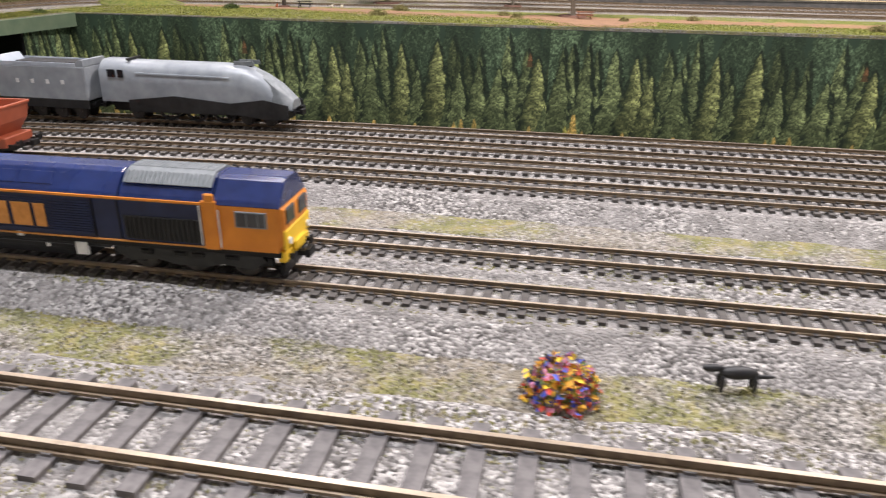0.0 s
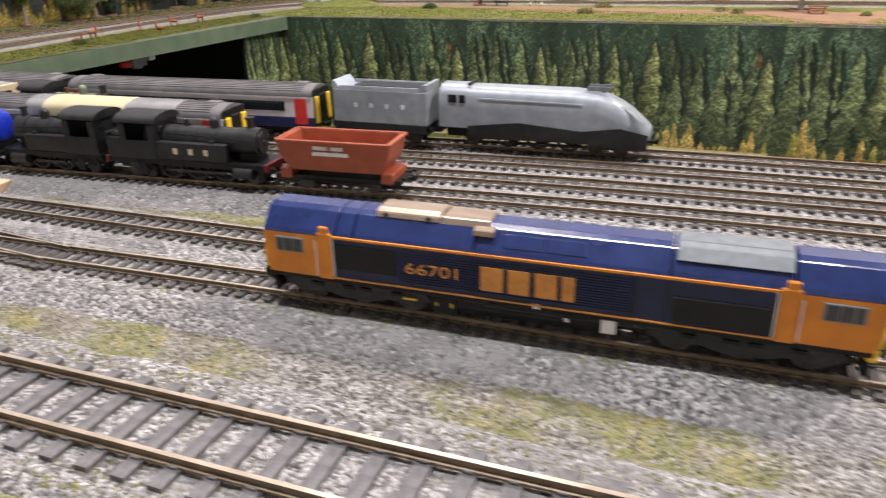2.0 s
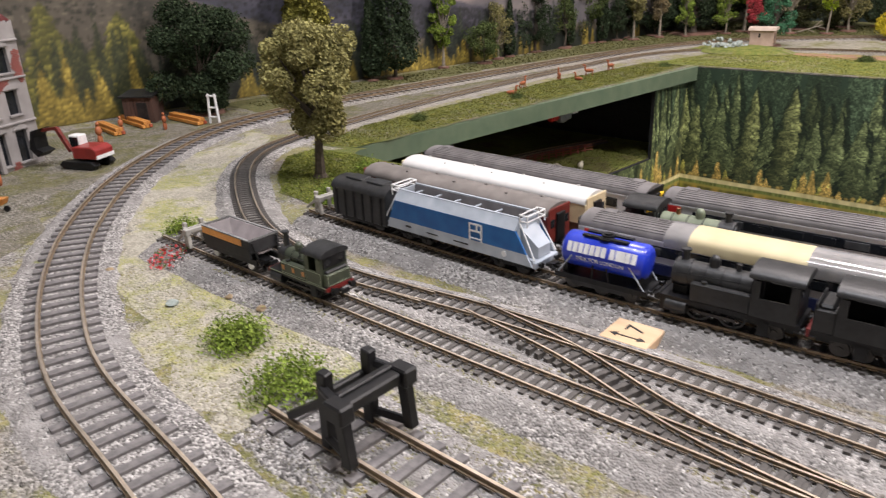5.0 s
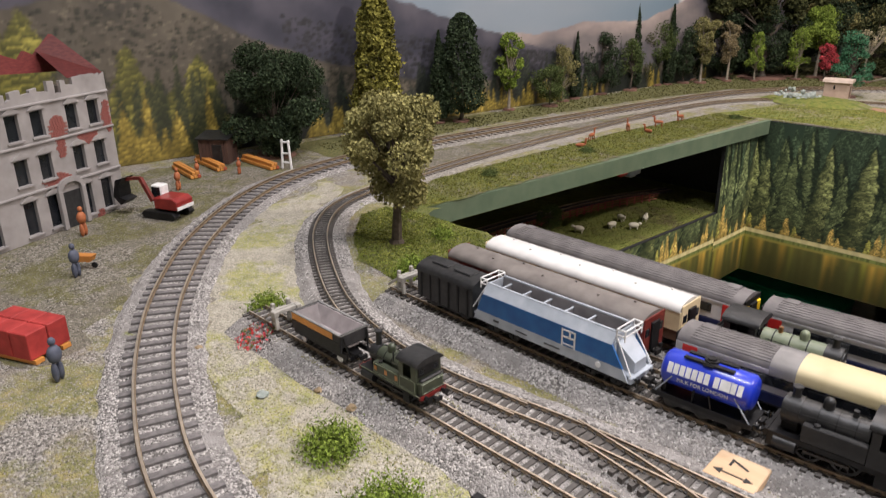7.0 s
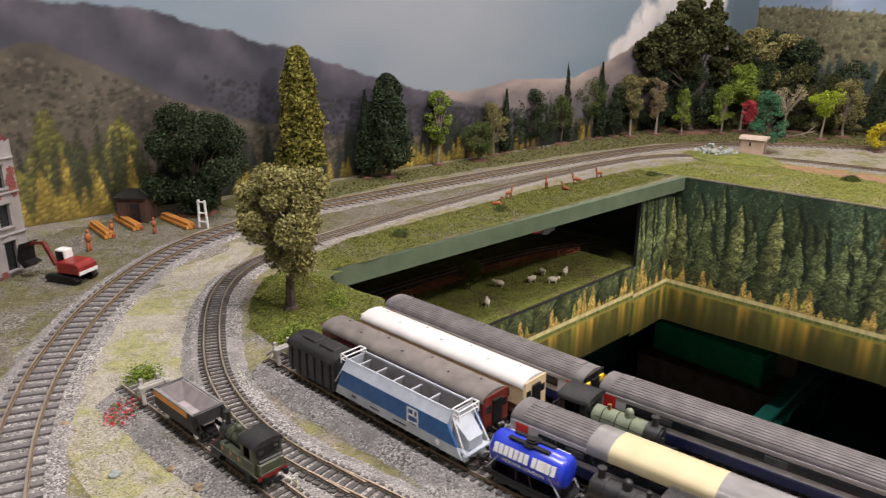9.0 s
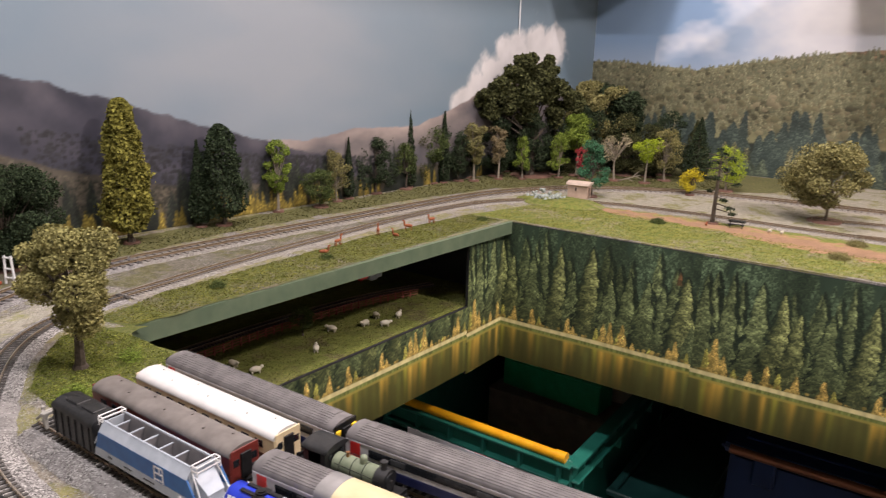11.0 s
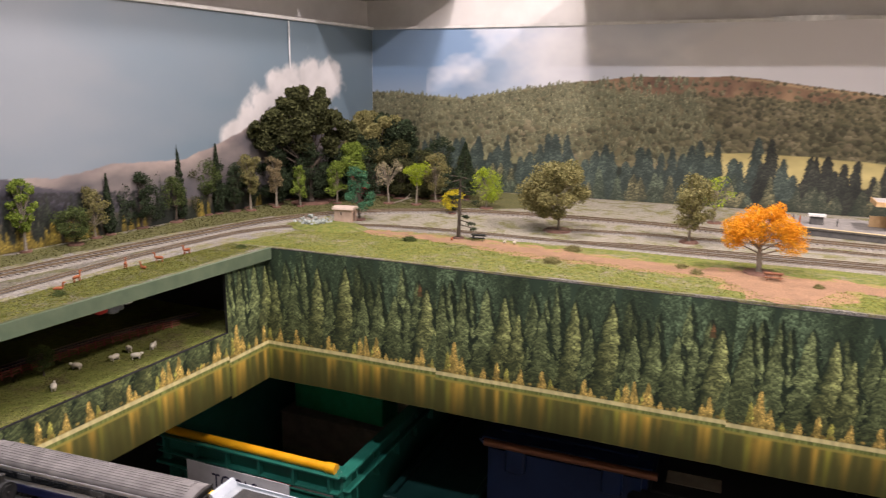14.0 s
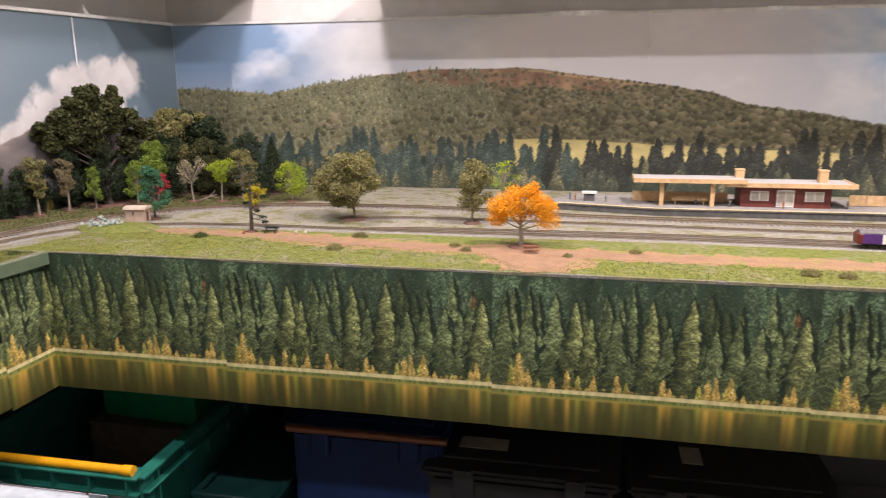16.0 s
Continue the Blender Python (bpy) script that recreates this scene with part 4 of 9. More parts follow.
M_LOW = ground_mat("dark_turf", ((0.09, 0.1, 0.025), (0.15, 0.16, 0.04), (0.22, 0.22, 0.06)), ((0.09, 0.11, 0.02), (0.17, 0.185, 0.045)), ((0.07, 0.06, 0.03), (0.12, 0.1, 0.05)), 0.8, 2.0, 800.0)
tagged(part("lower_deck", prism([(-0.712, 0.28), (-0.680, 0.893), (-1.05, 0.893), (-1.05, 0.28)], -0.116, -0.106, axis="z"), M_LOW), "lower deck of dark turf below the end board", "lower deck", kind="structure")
# black sheets stand for the unlit depth of the lower deck
tagged(part("lower_deck_back", boxes((-1.06, 0.6, -0.06, 0.01, 0.9, 0.1)), M_BLACK), "black sheet for the unlit space behind the lower deck", "wall", kind="structure")
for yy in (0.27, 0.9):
    tagged(part("lower_deck_end", boxes((-0.868, yy, -0.062, 0.384, 0.008, 0.088)), M_BLACK), "black sheet for the unlit space past the lower deck", "wall", kind="structure")
track("lower_line", [(-0.86, 0.3), (-0.845, 0.45), (-0.835, 0.6), (-0.81, 0.75), (-0.77, 0.86)], "hidden lower line in the shade", single=False, z=-0.105, bed=False)
# added dark skirts: they stand for the deep shade below the boards
tagged(part("dark_skirt_north", boxes((0.15, 1.60, -0.41, 2.6, 0.01, 0.76)), M_DARK), "added dark sheet for the unlit space below the far board", "wall", kind="structure")
tagged(part("dark_skirt_west", boxes((-1.16, 0.6, -0.41, 0.01, 2.0, 0.76)), M_DARK), "added dark sheet for the unlit space below the end board", "wall", kind="structure")

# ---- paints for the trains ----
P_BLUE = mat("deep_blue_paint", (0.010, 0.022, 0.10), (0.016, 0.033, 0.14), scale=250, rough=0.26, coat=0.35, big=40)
# side blue: about half the value of the roof's P_BLUE, and less glossy
P_BLUE_SIDE = mat("half_value_side_blue", (0.006, 0.012, 0.05), (0.01, 0.02, 0.075), scale=250, rough=0.4, big=40)
P_ORANGE = mat("orange_paint", (0.62, 0.2, 0.015), (0.75, 0.27, 0.02), scale=200, rough=0.38, big=50)
P_ORANGE_TXT = mat("orange_print", (0.6, 0.24, 0.04), (0.72, 0.32, 0.07), scale=900, rough=0.5)
P_YELLOW = mat("yellow_paint", (0.8, 0.5, 0.02), (0.88, 0.6, 0.03), scale=200, rough=0.4)
P_METAL = mat("bare_tan_metal", (0.38, 0.29, 0.22), (0.55, 0.44, 0.34), scale=300, rough=0.34, metal=0.75, stretch=(0.3, 1, 1))
P_GREYGRILLE = mat("grey_grille_plastic", (0.16, 0.18, 0.19), (0.24, 0.26, 0.27), scale=400, rough=0.5)
P_BLACK = mat("satin_black", (0.004, 0.004, 0.0045), (0.013, 0.013, 0.014), scale=300, rough=0.45, spec=0.3)
P_SOOT = mat("weathered_black", (0.006, 0.007, 0.0075), (0.022, 0.022, 0.023), scale=260, rough=0.44, spec=0.5, bump=0.15, bscale=500)
P_WHEEL = mat("wheel_steel", (0.035, 0.032, 0.03), (0.08, 0.074, 0.068), scale=300, rough=0.45, metal=0.5)
P_WHITE = mat("white_print", (0.75, 0.75, 0.74), scale=400, rough=0.5)
P_SILVER = mat("silver_grey_paint", (0.24, 0.265, 0.29), (0.34, 0.365, 0.39), scale=180, rough=0.35)
P_HOPPER = mat("pale_grey_paint", (0.36, 0.4, 0.45), (0.46, 0.5, 0.55), scale=180, rough=0.45)
P_MIDBLUE = mat("mid_blue_paint", (0.012, 0.09, 0.28), (0.02, 0.13, 0.36), scale=180, rough=0.4)
P_TANK = mat("bright_blue_paint", (0.012, 0.03, 0.42), (0.02, 0.05, 0.55), scale=150, rough=0.3, coat=0.3)
P_MAROON = mat("maroon_paint", (0.11, 0.015, 0.012), (0.18, 0.03, 0.022), scale=200, rough=0.4)
P_CREAM = mat("cream_paint", (0.62, 0.5, 0.3), (0.72, 0.6, 0.38), scale=200, rough=0.4)
P_BROWN = mat("chocolate_paint", (0.08, 0.04, 0.025), (0.13, 0.07, 0.04), scale=200, rough=0.4)
P_ROOF = mat("dusty_grey_roof", (0.10, 0.092, 0.092), (0.17, 0.158, 0.155), scale=120, rough=0.65, big=25)
P_ROOF2 = mat("warm_grey_roof", (0.12, 0.105, 0.095), (0.19, 0.17, 0.155), scale=120, rough=0.6, big=25)
P_ROOFW = mat("white_roof", (0.6, 0.59, 0.57), (0.7, 0.69, 0.67), scale=100, rough=0.35)
P_NAVY = mat("navy_band", (0.01, 0.014, 0.06), (0.018, 0.024, 0.085), scale=200, rough=0.35)
P_DMUW = mat("grey_white_band", (0.5, 0.49, 0.5), (0.6, 0.59, 0.6), scale=200, rough=0.4)
P_RED = mat("red_paint", (0.5, 0.02, 0.02), (0.62, 0.035, 0.03), scale=200, rough=0.4)
P_TAPE = mat("cream_masking_tape", (0.52, 0.44, 0.25), (0.6, 0.52, 0.32), scale=90, rough=0.55, bump=0.1)
P_CLEAR = mat("clear_tape", (0.2, 0.195, 0.19), (0.3, 0.29, 0.285), scale=90, rough=0.12)
P_GLASS = mat("dark_window", (0.01, 0.012, 0.015), (0.02, 0.022, 0.026), scale=100, rough=0.1)
P_CABGLASS = mat("grey_window", (0.045, 0.046, 0.048), (0.09, 0.092, 0.095), scale=120, rough=0.12)
P_OLIVE = mat("olive_green_paint", (0.038, 0.048, 0.03), (0.065, 0.075, 0.048), scale=180, rough=0.42)
P_SAGE = mat("sage_green_paint", (0.13, 0.16, 0.1), (0.22, 0.25, 0.17), scale=150, rough=0.45)
P_COPPER = mat("copper_cap", (0.5, 0.25, 0.12), scale=200, rough=0.3, metal=1.0)
P_BRICKRED = mat("red_oxide_paint", (0.31, 0.066, 0.028), (0.4, 0.10, 0.045), scale=160, rough=0.5)
P_HOLD = mat("dark_grey_hold", (0.13, 0.125, 0.13), (0.2, 0.19, 0.195), scale=150, rough=0.7)
P_INSIDE = mat("dull_grey_inside", (0.28, 0.25, 0.25), (0.4, 0.36, 0.36), scale=150, rough=0.7)
P_BUFRED = mat("dark_red_beam", (0.16, 0.014, 0.012), scale=200, rough=0.45)


def loft(sections, cap=True):
    """Skin through rings of (x, [(y, z), ...])."""
    bm = bmesh.new()
    rings = [[bm.verts.new((x, y, z)) for y, z in ring] for x, ring in sections]
    n = len(rings[0])
    for a, b in zip(rings, rings[1:]):
        for i in range(n):
            bm.faces.new((a[i], a[(i + 1) % n], b[(i + 1) % n], b[i]))
    if cap:
        bm.faces.new(rings[0])
        bm.faces.new(rings[-1][::-1])
    return bm


def arch(w, z0, z1, rise, n=8):
    """A ring: flat bottom at z0, sides up to z1, a curved roof rising by rise."""
    pts = [(-w, z0), (w, z0), (w, z1)]
    for k in range(1, n):
        a = math.pi * k / n
        pts.append((w * math.cos(a), z1 + rise * math.sin(a)))
    return pts + [(-w, z1)]


def wheels(thing, spots, r=0.0032, name="wheel", material=None):
    for x in spots:
        for s in (-1, 1):
            bm = rods(((x, s * 0.0043, r), r, 0.0012, "y"), ((x, s * 0.0038, r), r + 0.0005, 0.0004, "y"), ((x, s * 0.0050, r), r * 0.3, 0.0006, "y"), seg=18)
            part(name, bm, material or P_WHEEL, thing, smooth=True)


def spoked(thing, spots, r, name="driving_wheel"):
    for x in spots:
        for s in (-1, 1):
            bm = bmesh.new()
            ring = []
            n = 22
            for k in range(n):
                a = 2 * math.pi * k / n
                ring.append([bm.verts.new((x + q * math.cos(a), s * yy, r + q * math.sin(a))) for q, yy in ((r, 0.0040), (r, 0.0050), (r * 0.82, 0.0050), (r * 0.82, 0.0040))])
            for k in range(n):
                a, b = ring[k], ring[(k + 1) % n]
                for j in range(4):
                    bm.faces.new((a[j], a[(j + 1) % 4], b[(j + 1) % 4], b[j]))
            for k in range(5):
                a = math.pi * k / 5
                g = bmesh.ops.create_cube(bm, size=1.0)
                bmesh.ops.scale(bm, vec=(2 * r * 0.85, 0.0005, r * 0.09), verts=g["verts"])
                bmesh.ops.rotate(bm, cent=(0, 0, 0), matrix=Matrix.Rotation(a, 3, "Y"), verts=g["verts"])
                bmesh.ops.translate(bm, vec=(x, s * 0.0045, r), verts=g["verts"])
            part(name, bm, P_SOOT, thing)


def couplings(thing, ends, z=0.0055):
    for x, d in ends:
        part("coupling", boxes((x + d * 0.0018, 0, z, 0.0036, 0.0016, 0.0012), (x + d * 0.0035, 0, z + 0.0006, 0.0012, 0.0042, 0.0022)), P_BLACK, thing)
        for s in (-1, 1):
            part("buffer", rods(((x + d * 0.0008, s * 0.0058, z + 0.0014), 0.0006, 0.0016, "x"), ((x + d * 0.0018, s * 0.0058, z + 0.0014), 0.0013, 0.0004, "x"), seg=10), P_BLACK, thing)


def bogie(thing, x, half, r, spots, depth=0.0055):
    b = part("bogie", boxes((x, 0.0058, r + 0.0012, 2 * half + 0.004, 0.0012, 0.0026), (x, -0.0058, r + 0.0012, 2 * half + 0.004, 0.0012, 0.0026), (x, 0, r + 0.0008, 2 * half, 0.010, 0.0012), bevel=0.0003), P_BLACK, thing)
    for dx in spots:
        for s in (-1, 1):
            part("axlebox", boxes((x + dx, s * 0.0067, r, 0.0026, 0.001, 0.0022), (x + dx - 0.0026, s * 0.0066, r + 0.0012, 0.0018, 0.0008, 0.0016), (x + dx + 0.0026, s * 0.0066, r + 0.0012, 0.0018, 0.0008, 0.0016), bevel=0.0002), P_BLACK, b)
    wheels(b, [x + dx for dx in spots], r)
    return b


def at_track(x, y, slope=0.0, z=0.0034 + RAISED, flip=False):
    return pose(x, y, z, 0, 0, math.degrees(math.atan(slope)) + (180 if flip else 0))


# ---- the blue and orange diesel ----
def diesel_locomotive(m):
    L, W = 0.0730, 0.0090
    t = empty("diesel_locomotive", m, "blue and orange model diesel locomotive standing on the near line", "locomotive")
    side = 0.0200                      # cantrail
    prof = lambda w, z0: [(-w, z0), (w, z0), (w, side), (w * 0.93, side + 0.0006), (w * 0.50, 0.0253), (w * 0.30, 0.0260), (-w * 0.30, 0.0260), (-w * 0.50, 0.0253), (-w * 0.93, side + 0.0006), (-w, side)]
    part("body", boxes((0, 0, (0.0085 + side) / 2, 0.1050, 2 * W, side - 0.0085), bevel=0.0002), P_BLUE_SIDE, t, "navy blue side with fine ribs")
    rp = [(-W, side), (W, side), (W * 0.93, side + 0.0012), (W * 0.50, 0.0256), (W * 0.30, 0.0263), (-W * 0.30, 0.0263), (-W * 0.50, 0.0256), (-W * 0.93, side + 0.0012)]
    for x0, x1 in ((-0.0725, -0.0520), (-0.0516, -0.0470), (-0.0466, -0.0150), (-0.0146, 0.0300), (0.0304, 0.0550), (0.0554, 0.0725)):
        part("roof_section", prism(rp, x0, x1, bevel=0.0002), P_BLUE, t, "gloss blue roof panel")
    # cabs with raked fronts
    for s in (-1, 1):
        ring = lambda x, w, z0, z1: (s * x, [(-w, z0), (w, z0), (w, z1), (-w, z1)])
        cab = part("cab", loft([ring(0.0527, W - 0.00005, 0.0085, side), ring(0.0715, W - 0.0001, 0.0085, side), ring(0.0726, W - 0.0003, 0.0105, side), ring(0.0732, W - 0.001, 0.0130, 0.0195)] if s > 0 else [ring(0.0527, W - 0.00005, 0.0085, side), ring(0.0715, W - 0.0001, 0.0085, side), ring(0.0726, W - 0.0003, 0.0105, side), ring(0.0732, W - 0.001, 0.0130, 0.0195)]), P_ORANGE, t, "orange driving cab")
        part("cab_nose", boxes((s * 0.0729, 0, 0.0118, 0.0012, 2 * W - 0.0012, 0.0052), bevel=0.0004), P_YELLOW, cab, "yellow warning panel")
        for y in (-1, 1):
            part("windscreen", boxes((s * 0.0729, y * 0.0042, 0.0174, 0.0012, 0.0058, 0.0044), bevel=0.0004), P_GLASS, cab, "dark windscreen")
            part("headlight", rods(((s * 0.0736, y * 0.0062, 0.0112), 0.0009, 0.0008, "x"), seg=10), P_WHITE, cab)
            part("door_pillar", boxes((s * 0.0545, y * (W + 0.0002), 0.0148, 0.0040, 0.0009, 0.0128), (s * 0.0547, y * (W + 0.0001), 0.0218, 0.0026, 0.0010, 0.0022), bevel=0.0003), P_ORANGE, cab)
            part("handrail", bars(((s * 0.0570, y * (W + 0.0006), 0.0092), (s * 0.0570, y * (W + 0.0006), 0.0190)), ((s * 0.0521, y * (W + 0.0006), 0.0095), (s * 0.0521, y * (W + 0.0006), 0.0198)), r=0.00018), P_WHITE, cab, "white handrails")
            fr = part("side_window", boxes((s * 0.0650, y * W, 0.0168, 0.0082, 0.0004, 0.0042), bevel=0.00015), P_GREYGRILLE, cab, "grey-framed side window")
            for k, (dx, wd) in enumerate(((-0.0024, 0.0024), (0.0004, 0.0024), (0.0028, 0.0016))):
                part("pane", boxes((s * (0.0650 + dx), y * (W + 0.0001), 0.0168, wd, 0.0005, 0.0034)), P_CABGLASS, fr)
        part("buffer_beam", boxes((s * 0.0720, 0, 0.0072, 0.0022, 0.0165, 0.0030), (s * 0.0735, 0, 0.0088, 0.0012, 0.0075, 0.0028), bevel=0.0004), P_YELLOW if s > 0 else P_BLACK, t)
        part("snow_plough", boxes((s * 0.0715, 0, 0.0035, 0.0016, 0.0150, 0.0040), bevel=0.0006), P_BLACK, t)
        b = bogie(t, s * 0.0470, 0.0200, 0.0036, (-0.0140, 0.0, 0.0140))
        for y in (-1, 1):
            part("side_frame", prism([(s * 0.0470 - 0.0205, 0.0052), (s * 0.0470 - 0.0165, 0.0028), (s * 0.0470 - 0.009, 0.0038), (s * 0.0470 - 0.004, 0.0026), (s * 0.0470 + 0.004, 0.0026), (s * 0.0470 + 0.009, 0.0038), (s * 0.0470 + 0.0165, 0.0028), (s * 0.0470 + 0.0205, 0.0052), (s * 0.0470 + 0.019, 0.0072), (s * 0.0470 - 0.019, 0.0072)], y * 0.0072 - 0.0004, y * 0.0072 + 0.0004, axis="y"), P_SOOT, b)
            part("spring", boxes(*[(s * 0.0470 + dx, y * 0.0078, 0.0058, 0.0034, 0.0006, 0.0012) for dx in (-0.0115, -0.0025, 0.0025, 0.0115)], bevel=0.0002), P_BLACK, b)
    couplings(t, ((-0.0728, -1), (0.0728, 1)))
    # orange lines along the side, grilles, ribs
    for y in (-1, 1):
        part("stripe", boxes((0, y * (W + 0.0001), side + 0.0002, 0.1052, 0.0005, 0.0006)), P_ORANGE, t, "thin orange line")
        part("lower_stripe", boxes((0, y * (W + 0.0001), 0.0089, 0.1052, 0.0005, 0.0004)), P_ORANGE_TXT, t, "thin orange line")
        for x, w_, h_, z_ in ((-0.0435, 0.0170, 0.0068, 0.0150), (0.0415, 0.0205, 0.0062, 0.0128)):
            g = part("grille", boxes((x, y * (W + 0.0001), z_, w_, 0.0005, h_), bevel=0.0001), P_BLACK, t, "black mesh side grille")
            for k in range(16):
                part("grille_bar", boxes((x - w_ / 2 + w_ * (k + 0.5) / 16, y * (W + 0.0004), z_, 0.0004, 0.0003, h_ * 0.92)), P_SOOT, g)
        rib = [(x0, 0.0104 + 0.00068 * k, x1) for k in range(13) for x0, x1 in ((-0.0340, -0.0158), (-0.0148, 0.0225))]
        part("side_ribs", boxes(*[((a + c) / 2, y * (W + 0.0001), z, c - a, 0.0004, 0.00034) for a, z, c in rib]), P_BLUE_SIDE, t, "ribbed navy panel")
        for x in (-0.0153, 0.0230, 0.0300):
            part("side_seam", boxes((x, y * (W + 0.0001), 0.0145, 0.0003, 0.0004, 0.0105)), P_BLACK, t)
    # running number; the operator's mark as plain blocks
    for y, turn in ((-1, 0), (1, 180)):
        k = 1 if y < 0 else -1
        lettering("running_number", "66701", 0.0042, 0.0001, pose(k * -0.0250, y * (W + 0.00042), 0.0143, 90, 0, turn), P_ORANGE_TXT, t, "orange running number", 0.0136)
        for bx, bw in ((-0.0093, 0.0056), (-0.0027, 0.0052), (0.0038, 0.0052), (0.0090, 0.0030)):
            blk = boxes((k * (-0.0008 + bx), y * (W + 0.00042), 0.0143, bw, 0.0002, 0.0062))
            part("emblem_block", blk, P_ORANGE_TXT, t, "plain orange block of the emblem")
    # roof fittings
    ex = part("exhaust_cover", prism([(-0.0050, 0.0254), (0.0050, 0.0254), (0.0046, 0.0268), (0.0030, 0.0276), (-0.0030, 0.0276), (-0.0046, 0.0268)], -0.0415, -0.0245, bevel=0.0003), P_METAL, t, "bare tan metal exhaust cover")
    for x in (-0.0388, -0.0275):
        part("lifting_eye", rods(((x, -0.0047, 0.0262), 0.0006, 0.0008, "y"), seg=8), P_BLACK, ex)
    part("roof_plate", prism([(-0.0048, 0.0252), (0.0048, 0.0252), (0.0040, 0.0270), (-0.0040, 0.0270)], -0.0242, -0.0120, bevel=0.0002), P_METAL, t, "bare tan metal roof plate")
    part("roof_plate", boxes((-0.0128, -0.0058, 0.0250, 0.0050, 0.0032, 0.0016), bevel=0.0002), P_METAL, t, "bare tan metal roof plate")
    for x in (-0.0030, 0.0072):
        for y in (-1, 1):
            hatch = boxes((0, 0, 0, 0.0092, 0.0036, 0.0004), bevel=0.00015)
            bmesh.ops.rotate(hatch, cent=(0, 0, 0), matrix=Matrix.Rotation(radians(-y * 48), 3, "X"), verts=hatch.verts)
            bmesh.ops.translate(hatch, vec=(x, y * 0.0065, 0.0234), verts=hatch.verts)
            part("roof_hatch", hatch, P_BLUE, t)
    gr = part("radiator_grille", prism([(-0.0070, 0.0238), (-0.0046, 0.0260), (-0.0028, 0.0268), (0.0028, 0.0268), (0.0046, 0.0260), (0.0070, 0.0238)], 0.0312, 0.0546), P_GREYGRILLE, t, "grey ribbed radiator grille")
    part("grille_ribs", boxes(*[(0.0318 + k * 0.0012, 0, 0.0267, 0.0005, 0.0056, 0.0006) for k in range(19)]), P_GREYGRILLE, gr)
    slats = bmesh.new()
    for k in range(19):
        for y in (-1, 1):
            g = bmesh.ops.create_cube(slats, size=1.0)
            bmesh.ops.scale(slats, vec=(0.0005, 0.0036, 0.0005), verts=g["verts"])
            bmesh.ops.rotate(slats, cent=(0, 0, 0), matrix=Matrix.Rotation(radians(-y * 43), 3, "X"), verts=g["verts"])
            bmesh.ops.translate(slats, vec=(0.0318 + k * 0.0012, y * 0.0057, 0.0250), verts=g["verts"])
    part("grille_slats", slats, P_GREYGRILLE, gr)
    # underframe
    part("underframe", boxes((0, 0, 0.0078, 0.1440, 0.0170, 0.0016), bevel=0.0002), P_BLACK, t)
    part("fuel_tank", prism([(-0.0080, 0.0072), (0.0080, 0.0072), (0.0082, 0.0050), (0.0068, 0.0026), (-0.0068, 0.0026), (-0.0082, 0.0050)], -0.0195, 0.0190, bevel=0.0003), P_BLACK, t)
    part("equipment_box", boxes((-0.0225, 0, 0.0048, 0.0062, 0.0168, 0.0052), bevel=0.0004), P_BLACK, t)
    part("label_plate", boxes((-0.0246, -0.0086, 0.0052, 0.0005, 0.0004, 0.0010), (-0.0206, -0.0086, 0.0052, 0.0005, 0.0004, 0.0010), (-0.0320, -0.0080, 0.0052, 0.0036, 0.0004, 0.0006)), P_YELLOW, t)
    part("white_valve", boxes((0.0178, -0.0084, 0.0056, 0.0034, 0.0008, 0.0034), (0.0008, -0.0088, 0.0086, 0.0016, 0.0004, 0.0014), (0.0080, -0.0084, 0.0058, 0.0010, 0.0004, 0.0010)), P_WHITE, t, "white valve box")
    part("pipe_run", bars(((-0.030, -0.0082, 0.0074), (0.030, -0.0082, 0.0070)), ((-0.012, -0.0084, 0.0066), (0.026, -0.0084, 0.0066)), r=0.00035), P_SOOT, t)
    part("battery_boxes", boxes(*[(x, -0.0080, 0.0076, 0.0052, 0.0010, 0.0016) for x in (-0.014, -0.0075, 0.0055, 0.0120)], bevel=0.0002), P_SOOT, t)
    return t


BYF = BY
diesel_locomotive(pose(-0.132, BYF(-0.132), 0.0034 + RAISED, 0, 0, 1.0))


